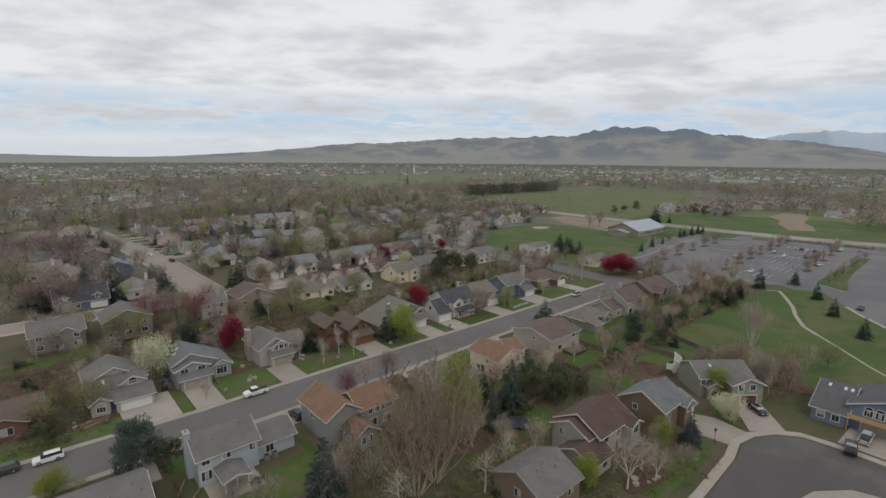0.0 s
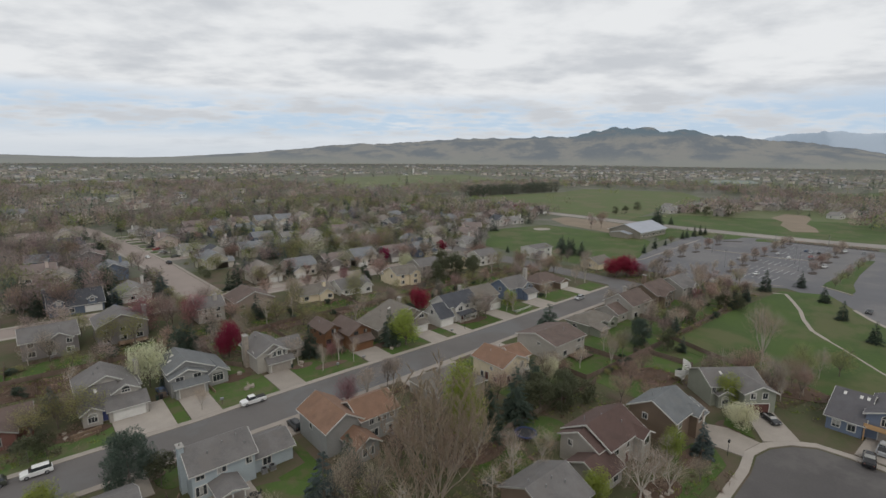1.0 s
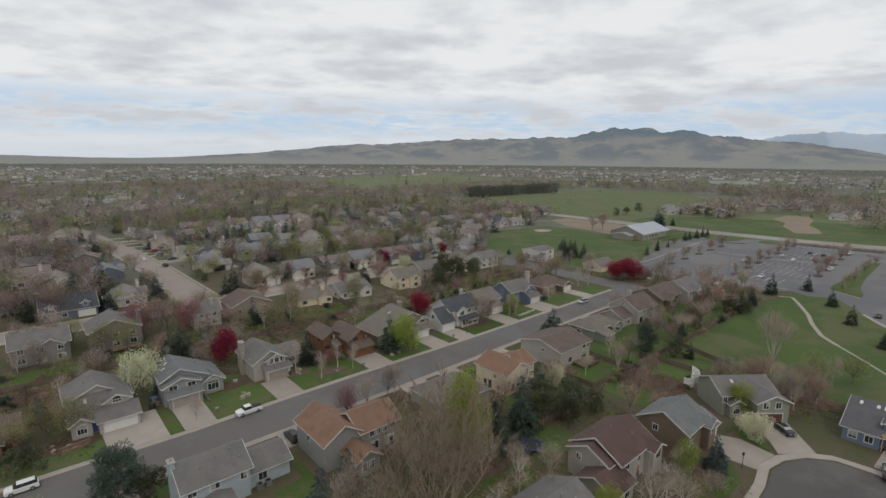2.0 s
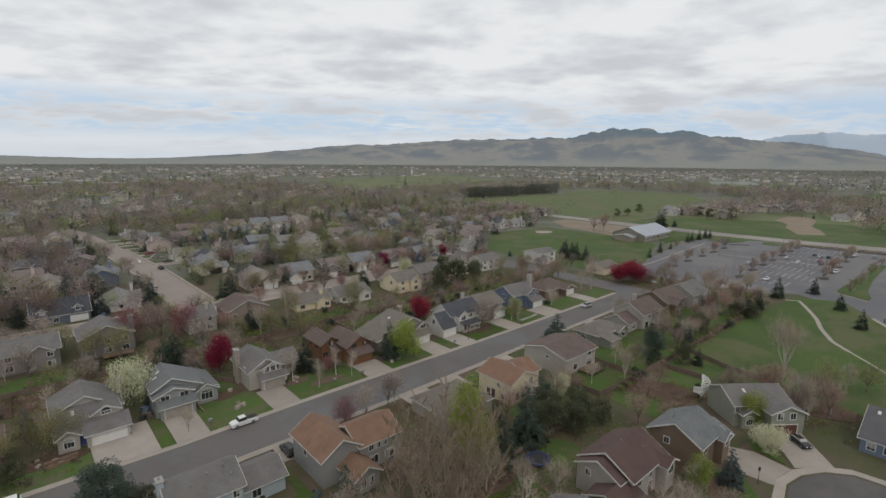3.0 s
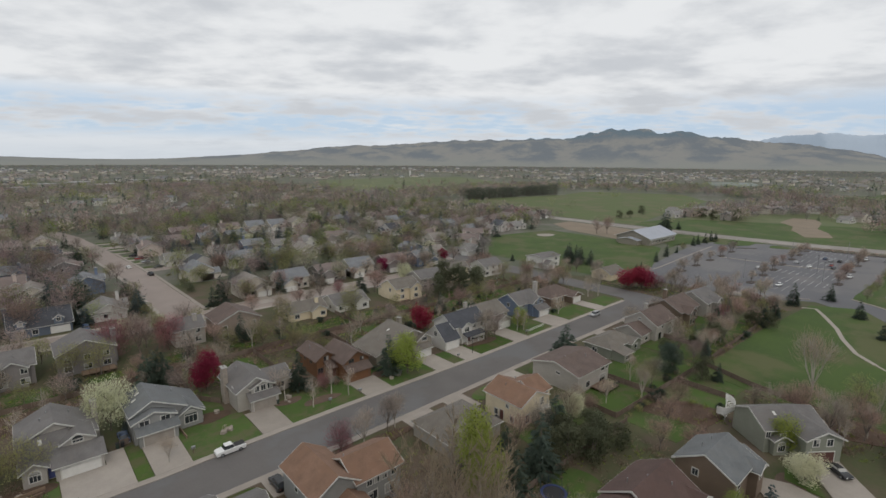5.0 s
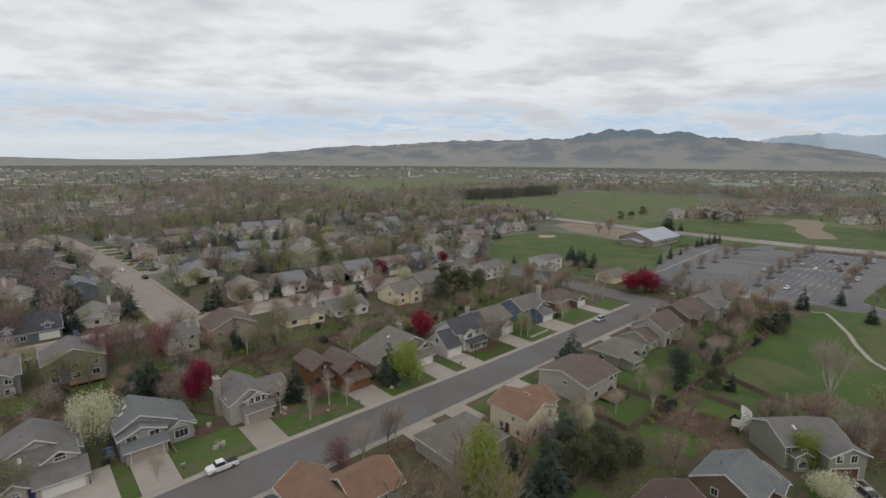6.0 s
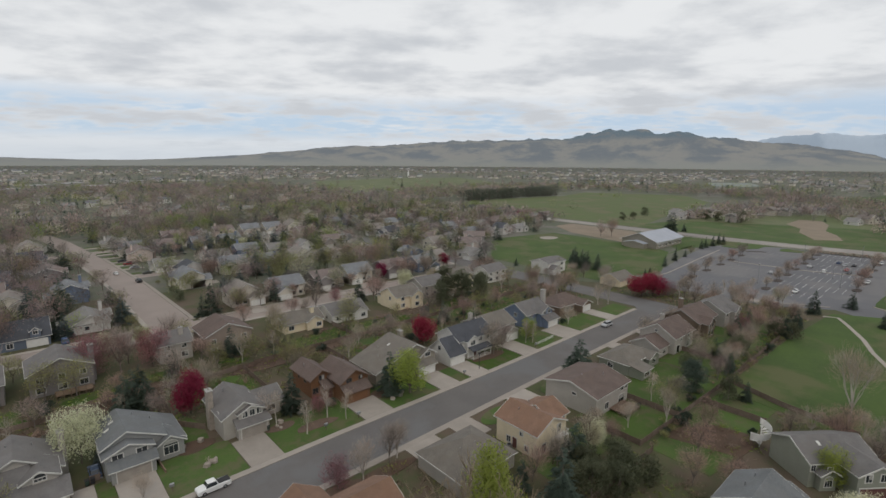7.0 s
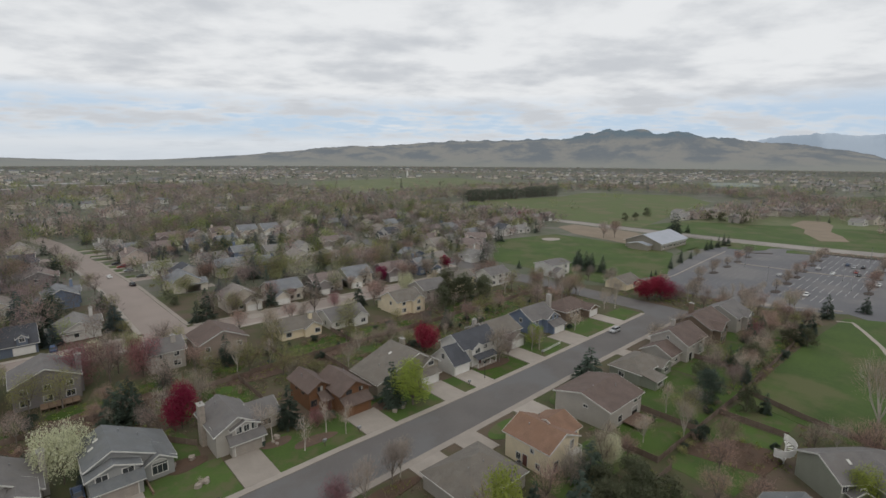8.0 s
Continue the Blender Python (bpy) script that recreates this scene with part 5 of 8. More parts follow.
h = House(157, 84, W_STONE, R_BROWN, "pale grey house with stepped brown gables")
h.block(-6.2, 6.2, -5.2, 5, 4.9, "x", 0.6)
h.block(-12.4, -6.2, -3.6, 4.4, 3.0, "x", 0.52)
h.finish()
h.window("-y", -5.2, 3, 3.3, 1.4, 1.3), h.window("-y", -5.2, 3, 0.6, 2.2, 1.8), h.window("-y", -5.2, -2, 3.3, 1.2, 1.2), h.window("-x", -6.2, 0.2, 5.4, 0.7, 0.7), h.window("-y", -3.6, -9, 0.8, 1.6, 1.3)
h.corner(-6.2, -5.2, 0, 4.8), h.door("-y", -5.2, -3.8, GLASS, "glass patio door", 1.8), h.chimney(2, 2.4, 8.4, 0.8, 1.0)

h = House(177, 85.5, W_BROWN, R_BROWN, "brown two-storey house with several gables", trim=GUTTER)
h.block(-8, 6, -6, 5, 5.0, "x", 0.55)
h.block(-6, -1, -8, 0, 4.8, "y", 0.6)
h.finish()
for k in (-4.6, -2.4, 2, 4.4):
    h.window("-y", -8 if k < -1 else -6, k, 0.8, 1.2, 1.7), h.window("-y", -8 if k < -1 else -6, k, 3.3, 1.2, 1.3)
h.chimney(0, 3, 9.4, 1.0, 1.2)
h = House(192, 83, W_STONE, R_GREY, "tan-grey house at the end of the street")
h.block(-5.5, 6, -5, 6, 5.0, "x", 0.55)
h.block(-1, 3.4, -6.5, 1, 5.0, "y", 0.6)
h.finish()
h.window("-y", -6.5, 1.2, 3.4, 1.8, 1.4), h.window("-y", -5, -3.6, 3.4), h.window("-y", -6.5, 1.2, 0.8, 1.8, 1.6)

# ---- the houses round the cul-de-sac ----
h = House(75.8, 44.6, W_STONE, R_MAROON, "tan stucco house with brown stepped roofs")
h.block(-4.2, 6.6, -4.2, 5.0, 5.0, "x", 0.56)
h.block(-6.0, -4.2, -3.0, 4.4, 4.9, "x", 0.5)
h.block(-9.6, -3.6, -6.2, 0.4, 2.9, "x", 0.5)
h.block(3.6, 6.8, -5.8, 0, 4.8, "y", 0.55)
h.finish()
h.window("-y", -5.8, 5.2, 3.0, 1.6, 1.4), h.window("-x", -6, 2.4, 3.4, 0.8, 1.0), h.window("-y", -4.2, -2.2, 3.1, 1.5, 1.5), h.window("-y", -4.2, 1.6, 3.1, 0.9, 1.2), h.window("-y", -6.2, -5.6, 0.9, 1.4, 1.2), h.door("-y", -4.2, 1.6, DOOR_RED, "dark front door")
h.corner(-4.2, -4.2, 0, 4.9), h.corner(6.6, -4.2, 0, 4.9), h.vent(0.5, 0.6, 7.4), h.vent(-2, 2.4, 7.0), h.vent(3, -2, 6.4)

h = House(56.4, 41.6, W_BROWN, R_GREY, "brown-walled house with a grey gabled roof", trim=GUTTER)
h.block(-4.6, 4.4, -4.4, 5.2, 4.2, "x", 0.5)
h.finish()
h.window("-y", -4.4, 2.0, 2.3, 1.2, 1.5), h.window("-x", -4.6, 0.4, 2.4, 1.0, 1.2), h.vent(0, -0.5, 6.4), h.vent(-2, -1.0, 6.2), h.vent(1.5, -1.8, 5.8), h.vent(-3, 1.4, 6.2)

h = House(93, 41.5, W_BROWN, R_COOL, "brown-sided two-storey house with a cool grey roof")
h.block(-4.6, 4.4, -4.4, 4.6, 5.2, "x", 0.56)
h.block(1.6, 4.6, -5.8, 0, 4.9, "y", 0.6)
h.block(4.4, 8.6, -4.8, 2, 2.8, "x", 0.5)
h.finish()
h.window("-x", -4.6, 1.4, 3.4, 0.9, 1.1), h.window("-y", -4.4, -2.6, 3.2, 1.3, 1.5), h.window("-y", -4.4, -2.6, 0.8, 1.4, 1.5), h.window("-y", -5.8, 3.1, 3.1, 1.2, 1.6)
h.garage("-y", -4.8, 6.6, 3.0), h.corner(-4.6, -4.4, 0, 5.1), h.vent(-1, 2, 7.0), h.vent(2, 1.6, 7.2)

h = House(116, 39, W_SAGE, R_GREY, "sage-grey house with a dark red garage door", turn=-38)
h.block(-4.6, 7, -3.5, 5.4, 4.7, "x", 0.47)
h.block(0.4, 7.2, -7.2, 0, 4.7, "y", 0.42)
h.block(-3.4, -0.6, -4.6, 0, 3.2, "y", 0.6)
h.finish()
h.garage("-y", -7.2, 3.4, 4.9, material=DOOR_RED, label="dark red garage door")
h.window("-y", -7.2, 2.2, 3.3, 1.1, 1.3), h.window("-y", -7.2, 4.8, 3.3, 1.1, 1.3), h.window("-y", -3.5, -4.0, 3.0, 0.8, 1.2), h.window("-y", -4.6, -2.0, 3.4, 0.9, 0.9), h.door("-y", -3.5, -0.05, DOOR_RED, "dark front door", 0.8)
h.skylight(-1.0, -0.6, 6.12, "y", 0.47), h.arch_window("-y", -4.6, -2.0, 0.8, 1.3, 1.2)

h = House(120, 12.5, W_BLUE, shingle("plum_grey", 0.125, 0.12, 0.13), "blue house with a dark grey roof and timber balcony")
h.block(-1.2, 14.6, 2.4, 8.0, 2.9, "y", 0.42)
h.block(0.3, 12, -8, 2.4, 5.0, "x", 0.42)
h.finish()
h.arch_window("-x", 0.3, -0.6, 3.3, 1.3, 1.3), h.arch_window("-x", 0.3, -2.3, 3.3, 1.3, 1.3), h.window("-x", 0.3, -5.4, 3.3, 1.3, 1.4), h.window("-x", -1.2, 4, 0.9, 1.2, 1.3), h.window("-x", -1.2, 6.4, 0.9, 1.2, 1.3)
h.garage("-x", 0.3, -2.2, 4.8, material=DOOR_TAN, label="tan panelled garage door under a balcony")
NEW_WOOD = surface("new_timber", (0.50, 0.31, 0.15), (0.42, 0.26, 0.13), scale=0.8, fine=8, rough=0.7, bump=0.2)
part("balcony", M().box(-1.5, 0.28, -8, 2.3, 2.6, 2.78), NEW_WOOD, h.ob, "pale new timber balcony")
part("balcony_rail", M().box(-1.5, -1.42, -8, 2.3, 2.78, 3.55), NEW_WOOD, h.ob, "pale new timber balcony rail")
for k in (-7.8, -4.8, 2.1):
    part("balcony_post", M().box(-1.48, -1.3, k - 0.09, k + 0.09, 0.0, 2.6), NEW_WOOD, h.ob)
h.skylight(5.4, 4.0, 5.72, "x", 0.42), h.skylight(5.4, 2.9, 5.72, "x", 0.42), h.skylight(5.4, 6.6, 5.72, "x", 0.42)

# ---- the blue house with dormers across the second street ----
h = House(14, 207, W_SLATE, R_DARK, "slate-blue house with two white dormers and a white garage")
h.block(-8, 7, -5, 5, 3.2, "x", 0.8)
h.block(-6.4, -4.0, -5.4, -1, 4.9, "y", 0.8, 0.25, 3.0)
h.block(2.6, 5.0, -5.4, -1, 4.9, "y", 0.8, 0.25, 3.0)
h.finish()
h.window("-y", -5.4, -5.2, 3.9, 1.1, 1.0), h.window("-y", -5.4, 3.8, 3.9, 1.1, 1.0), h.window("-y", -5, -5, 0.8, 1.4, 1.4), h.garage("-y", -5, 4, 4.6), h.window("-y", -5, -2, 0.8, 1.4, 1.4)
h.chimney(-8.4, 2, 8.2)

# ---- driveways, lawns, beds ----
for x0, x1, y1 in ((11.2, 17.9, 113.9), (17.9, 21, 118), (23.6, 29.6, 115.7), (42.4, 48.6, 115.4), (66.4, 73.6, 114.0), (87.4, 93.6, 114.4), (97.6, 103.8, 113.8), (118.4, 125, 115.8),
                   (138.4, 147.6, 115.4), (165, 171, 117.2)):
    slab("driveway", [(x0, LAWN_EDGE(x0)), (x1, LAWN_EDGE(x1)), (x1, y1), (x0, y1)], 0.16, CONCRETE, "pale concrete driveway", 0.3)
for x0, x1, y0 in ((66, 73.5, 86.9), (77.5, 83.5, 86.3), (95.5, 102.5, 86), (119.5, 128, 91), (142, 147, 93), (160, 166, 89), (36.4, 40.6, 86.6), (8, 13, 85)):
    slab("driveway", [(x0, y0 - 0.3 if y0 < 91 else y0 - 2), (x1, y0 - 0.3 if y0 < 91 else y0 - 2), (x1, SOUTH_KERB(x1) - 1.5), (x0, SOUTH_KERB(x0) - 1.5)], 0.16, CONCRETE, "pale concrete driveway", 0.3)
slab("driveway", [(95.0, 27.5), (97.2, 28.0), (102.2, 27.0), (103.2, 33.0), (101.6, 36.6), (98.0, 36.6), (94.4, 33.2)], 0.155, CONCRETE, "pale concrete driveway by the cul-de-sac", 0.3)
slab("driveway", [(103.2, 26.8), (108.6, 22.2), (117.4, 29.2), (112.6, 33.2)], 0.157, CONCRETE, "pale concrete driveway by the cul-de-sac", 0.3)
slab("driveway", [(111.4, 14.6), (111.2, 7), (120.3, 6.5), (120.3, 14.2)], 0.153, CONCRETE, "pale concrete driveway before the blue house", 0.3)
for k, (x0, x1, y0, y1) in enumerate(((-12, 11.1, 107, 114), (21.1, 23.5, 107, 118), (29.7, 42.3, 107, 117.5), (34.5, 40.2, 117.5, 133), (48.7, 66.3, 107, 117), (73.7, 87.3, 107, 117), (93.7, 97.5, 107, 114),
                                      (103.9, 118.2, 107, 113.8), (125.2, 138.3, 107, 117), (147.7, 164.8, 107, 117), (171.2, 184, 107, 116), (29, 36.2, 85.8, 91.7),
                                      (84, 95, 86.2, 91.7), (104, 119, 86, 91.7), (13.4, 18, 84.5, 91.7), (16, 34, 64, 76), (70, 80, 52, 62), (55, 66, 48, 60),
                                      (66, 118, 150, 160), (20, 60, 150, 160), (-8, 16, 147, 160), (40, 58, 134, 146), (84, 100, 133, 146), (128, 160, 133, 160))):
    cx, cy = (x0 + x1) / 2, (y0 + y1) / 2
    if y0 == 107:
        outline = street_band(LAWN_EDGE, lambda x: y1, x0, x1)
    else:
        outline = blob(cx, cy, (x1 - x0) / 2, (y1 - y0) / 2, k, 22, 0.16)
    slab("lawn", outline, 0.034 + 0.0015 * k, LAWN, "short green lawn with browner patches", 0.2)
for k, (x, y, rx, ry) in enumerate(((37, 119, 3.5, 2.2), (52, 115, 3, 1.5), (77, 113.5, 4, 2.2), (58, 111, 5, 1.4), (111, 112.5, 6, 2), (60, 89, 6, 1.6), (92, 88.5, 3, 1.6), (6, 113, 5, 2), (50, 89, 6, 2.4),
                                   (74, 33, 5, 2.5), (88, 33, 4, 2.4), (104, 33, 3, 2.4), (132, 32, 6, 9), (60, 62, 8, 6), (12, 90, 4, 1.5), (30, 150, 14, 4), (70, 147, 16, 3))):
    slab("planting_bed", blob(x, y, rx, ry, 40 + k), 0.078 + 0.0015 * k, MULCH, "brown mulched planting bed", 0.2)
for k, (x0, x1, y0, y1) in enumerate(((79, 100.2, 66.5, 76), (101.2, 116.6, 63.8, 78), (117.4, 143, 63.2, 79), (143.4, 155.6, 63.4, 80), (156.5, 189, 63.8, 80), (190, 206, 64, 84))):
    slab("lawn", [(x0, y0), ((x0 + x1) / 2, y0 + 0.6), (x1, y0), (x1 - 0.5, (y0 + y1) / 2), (x1, y1), (x0, y1), (x0 + 0.7, (y0 + y1) / 2 + 1)], 0.031 + 0.001 * k, LAWN, "green fenced back lawn with brown patches", 0.2)
slab("planting_bed", [(-8, 138), (4, 136.6), (17, 139), (19.6, 143), (12, 146.4), (-8, 147)], 0.062, MULCH, "reddish-brown mulched back garden", 0.2)
slab("lawn", [(29.2, 64), (36.2, 65), (36.4, 86), (34.8, 86.2), (34.6, 77), (29.4, 76)], 0.0325, LAWN, "green side lawn between two houses", 0.2)
slab("planting_bed", [(107.5, 62), (109, 56), (111, 49.4), (117, 48.6), (121, 51), (119.6, 57), (114.5, 60), (112, 62.2)], 0.06, MULCH, "pinkish-brown mulched garden between lawns", 0.2)
slab("lawn", [(101, 51), (112, 49.6), (127.4, 50.4), (127.2, 61.8), (114, 62.4), (101.4, 62.2)], 0.036, LAWN, "green fenced back lawn with brown patches", 0.2)
slab("lawn", [(128.7, 50.6), (137.6, 50), (141.8, 61.2), (134, 61.8), (128.6, 61.6)], 0.037, LAWN, "green fenced back lawn with brown patches", 0.2)
slab("lawn", [(70, 28.4), (90, 28.5), (94, 32), (92.5, 35.5), (86, 35.6), (70, 35.5)], 0.055, LAWN, "small green front lawn by the corner", 0.2)
slab("lawn", [(103.2, 28.2), (104.0, 28.4), (111.6, 33.4), (108, 35), (103.8, 34)], 0.125, LAWN, "small lawn between two driveways", 0.2)


# ---- fences ----
post_mesh = M().box(-0.06, 0.06, -0.06, 0.06, 0, 1.42).mesh("post", FENCE)


def fence_panel():
    """Sixteen boards edge to edge, every other one a little proud, cut from one bent sheet."""
    near, back = [], []
    for k in range(16):
        a, d = 0.04 + k * 0.145, (-0.035 if k % 2 else -0.02)
        near += [(a, d), (a + 0.145, d)]
    back = [(2.36, 0.0), (0.04, 0.0)]
    return M().extrude(near + back, "z", 0.06, 1.32).mesh("panel", FENCE)


panel_mesh = fence_panel()


def fence(x0, y0, x1, y1, label="brown wooden board fence"):
    n = max(1, round(math.hypot(x1 - x0, y1 - y0) / 2.4))
    turn = math.degrees(math.atan2(y1 - y0, x1 - x0))
    f = thing("fence", x0, y0, 0, turn, label, "fence")
    k = math.hypot(x1 - x0, y1 - y0) / n / 2.4
    for i in range(n + 1):
        p = part("post", post_mesh, FENCE, f)
        p.location = (i * 2.4 * k, 0, 0)
        if i < n:
            q = part("panel", panel_mesh, FENCE, f)
            q.location, q.scale = (i * 2.4 * k, 0, 0), (k, 1, 1)


for x0, y0, x1, y1 in ((-8, 148, 60, 148), (60, 149, 130, 149), (130, 150, 186, 150), (20.6, 119, 22, 119), (34.8, 131, 40.2, 124), (0.5, 132, 0.5, 148), (20.5, 134, 20.5, 148), (36.5, 134, 36.5, 148),
                       (56.5, 130, 56.5, 148), (79, 132, 79, 149), (14, 66, 14, 82), (14, 66, 35, 64), (36.5, 64, 36.5, 76), (100.7, 76, 100.7, 63.5), (100.7, 63.4, 143.5, 62.4), (117, 63.2, 117, 78),
                       (139, 50, 143.5, 62.4), (136, 36, 139, 50), (66, 61, 100.7, 61), (128, 62.5, 128, 50), (156, 66, 156, 82), (143.5, 62.4, 190, 63), (-5, 148, -5, 162), (13, 148, 13, 162), (70, 149, 70, 164), (91, 149, 91, 164)):
    fence(x0, y0, x1, y1)


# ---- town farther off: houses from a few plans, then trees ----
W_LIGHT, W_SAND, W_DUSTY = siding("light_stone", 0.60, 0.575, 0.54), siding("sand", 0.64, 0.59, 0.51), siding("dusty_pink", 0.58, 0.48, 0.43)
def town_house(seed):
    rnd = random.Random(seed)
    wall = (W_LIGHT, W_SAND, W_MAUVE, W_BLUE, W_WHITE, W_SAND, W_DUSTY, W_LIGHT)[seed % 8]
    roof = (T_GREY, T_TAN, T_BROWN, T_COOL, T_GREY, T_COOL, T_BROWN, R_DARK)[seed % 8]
    text = ("pale stone-coloured", "sand-coloured", "mauve-grey", "blue", "white", "sand-coloured", "dusty pink", "pale stone-coloured")[seed % 8]
    b = House(0, 0, wall, roof, text + " two-storey house with a garage gable", simple=True)
    w_, d_ = rnd.uniform(11, 13), rnd.uniform(9, 10.5)
    eave = 4.9 if seed % 4 else 3.0
    b.block(-w_ / 2, w_ / 2, -d_ / 2, d_ / 2, eave, "y" if seed % 3 == 1 else "x", rnd.uniform(0.45, 0.6))
    gx = rnd.choice((-1, 1)) * (w_ / 2 - 2.9)
    b.block(gx - 2.9, gx + 2.9, -d_ / 2 - 2.6, 0, eave - (1.6 if seed % 2 else 0.2), "y", 0.55)
    b.block(-gx - 2.3, -gx + 2.3, 0, d_ / 2 + 1.3, eave, "y", 0.6)
    b.finish()
    b.window("+y", d_ / 2 + 1.3, -gx, eave - 1.9, 1.7, 1.3, 1), b.window("+x", w_ / 2, -1, 3.0 if eave > 4 else 1.0, 1.2, 1.2, 0)
    b.garage("-y", -d_ / 2 - 2.6, gx, 4.8)
    for k in (-0.28, 0.28):
        at = -math.copysign(abs(k) * w_ * 0.5 + w_ * 0.08, gx) + (1.6 if k > 0 else -1.2)
        b.window("-y", -d_ / 2, at, 0.9, 1.4, 1.3, 0)
    if eave > 4:
        b.window("-y", -d_ / 2, -math.copysign(w_ * 0.22, gx), 3.3, 1.6, 1.2, 0)
    b.window("+y", d_ / 2, math.copysign(w_ * 0.25, gx), 0.9, 1.8, 1.4, 0)
    b.window("-x", -w_ / 2, 1, 3.0 if eave > 4 else 1.0, 1.2, 1.2, 0)
    if seed % 3 == 0:
        b.chimney(-gx, d_ / 2 - 1, eave + 4)
    return b.ob


OPEN = ((212, 130, 320, 250), (226, -60, 382, 150), (320, 130, 398, 270), (398, -90, 480, 230), (398, 212, 790, 500), (420, 640, 1000, 1130), (425, 80, 570, 160), (1090, 340, 1390, 510), (800, 110, 1000, 190), (130, -80, 240, 62))
STREET_YS = (192.3, 280, 356.5, 436, 516, 596)
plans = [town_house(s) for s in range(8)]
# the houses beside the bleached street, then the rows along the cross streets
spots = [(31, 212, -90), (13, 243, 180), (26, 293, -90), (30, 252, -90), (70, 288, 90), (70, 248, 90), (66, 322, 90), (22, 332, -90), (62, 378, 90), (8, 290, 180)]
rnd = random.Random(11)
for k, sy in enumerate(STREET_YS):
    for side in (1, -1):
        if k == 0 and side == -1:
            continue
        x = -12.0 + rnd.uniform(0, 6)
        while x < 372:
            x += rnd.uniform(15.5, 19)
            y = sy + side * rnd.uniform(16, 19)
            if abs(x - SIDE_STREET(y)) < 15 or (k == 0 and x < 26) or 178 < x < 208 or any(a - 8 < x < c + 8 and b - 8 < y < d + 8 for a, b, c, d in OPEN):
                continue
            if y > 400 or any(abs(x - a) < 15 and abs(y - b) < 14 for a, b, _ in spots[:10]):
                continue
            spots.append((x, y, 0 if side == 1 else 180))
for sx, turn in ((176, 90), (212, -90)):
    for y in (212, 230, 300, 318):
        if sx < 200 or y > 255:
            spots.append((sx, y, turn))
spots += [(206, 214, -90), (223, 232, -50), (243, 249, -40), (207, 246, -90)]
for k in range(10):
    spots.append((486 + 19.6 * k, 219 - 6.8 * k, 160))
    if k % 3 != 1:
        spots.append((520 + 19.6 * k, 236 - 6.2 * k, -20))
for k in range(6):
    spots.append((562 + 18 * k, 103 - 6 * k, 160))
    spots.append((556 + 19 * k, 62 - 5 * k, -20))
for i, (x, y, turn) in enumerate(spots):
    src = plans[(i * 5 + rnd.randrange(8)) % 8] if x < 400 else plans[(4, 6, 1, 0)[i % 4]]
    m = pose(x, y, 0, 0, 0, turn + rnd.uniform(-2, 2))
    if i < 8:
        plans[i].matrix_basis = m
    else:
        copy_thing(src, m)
    if x < 200:
        a = radians(turn)
        gx = rnd.uniform(-3, 3)
        c, s = math.cos(a), math.sin(a)
        pts = [(x + (gx + p) * c - q * s, y + (gx + p) * s + q * c) for p, q in ((-2.8, -17 if turn % 180 == 0 else -12), (2.8, -17 if turn % 180 == 0 else -12), (2.8, -7.4), (-2.8, -7.4))]
        slab("driveway", pts, 0.1, CONCRETE, "pale concrete driveway of a farther house", 0.2)


def clear(x, y, gap=8.5):
    if abs(x - SIDE_STREET(y)) < 9 and y > 186 or any(abs(y - sy) < 6 for sy in STREET_YS) and x < 190 or 185 < x < 201 and y < 335:
        return False
    if any(a < x < c and b < y < d for a, b, c, d in OPEN):
        return False
    return all(abs(x - hx) > gap or abs(y - hy) > gap * 0.85 for hx, hy, _ in spots)


def number_trees(me, numbers):
    """Gives each tree of a joined wood a number of its own, by which its colour differs."""
    at = me.attributes.new("tree_number", "FLOAT", "POINT")
    at.data.foreach_set("value", np.ascontiguousarray(numbers, dtype=np.float32))


def mass_plant(name, kind, places, label):
    """Many trees of one kind, crowns in one mesh and stems in another."""
    for which, tag in ((1, "crowns"), (0, "stems")):
        tris, numbers = [], []
        for x, y, height, wide, turn, form in places:
            src = RAW[kind][form % len(RAW[kind])][which]
            s = height / KINDS[kind][2]
            c, q = math.cos(turn) * s * wide, math.sin(turn) * s * wide
            put = [src[:, 0] * c - src[:, 1] * q + x, src[:, 0] * q + src[:, 1] * c + y, src[:, 2] * s]
            if src.shape[1] == 6:
                ct, st = math.cos(turn), math.sin(turn)
                put += [src[:, 3] * ct - src[:, 4] * st, src[:, 3] * st + src[:, 4] * ct, src[:, 5]]
            tris.append(np.stack(put, 1))
            numbers.append(np.full(len(src), (x * 0.731 + y * 0.377) % 1.0))
        me = tri_mesh(name, np.concatenate(tris), KINDS[kind][0][0][which].materials[0])
        number_trees(me, np.concatenate(numbers))
        tagged(new(name + "_" + tag, me), tag + " of " + label, "trees", kind="stuff")


SHARES = (("far_bare_tree", 0.60), ("far_budding_tree", 0.30), ("far_spruce", 0.10), ("far_crimson_tree", 0.0), ("far_blossom_tree", 0.0))
chosen = {k: [] for k, _ in SHARES}
count = 0
while count < 1020:
    x, y = rnd.uniform(-8, 375), rnd.uniform(200, 470)
    if not clear(x, y, 5.6):
        continue
    kind = rnd.choices([k for k, _ in SHARES], [v for _, v in SHARES])[0]
    chosen[kind].append((x, y, rnd.triangular(6, 15, 10), rnd.uniform(0.9, 1.4), rnd.uniform(0, 6.3), rnd.randrange(3)))
    count += 1
for k in range(40):
    chosen["far_bare_tree"].append((rnd.uniform(-14, 13), rnd.uniform(254, 340), rnd.uniform(10, 14.5), 1.15, rnd.uniform(0, 6.3), k))
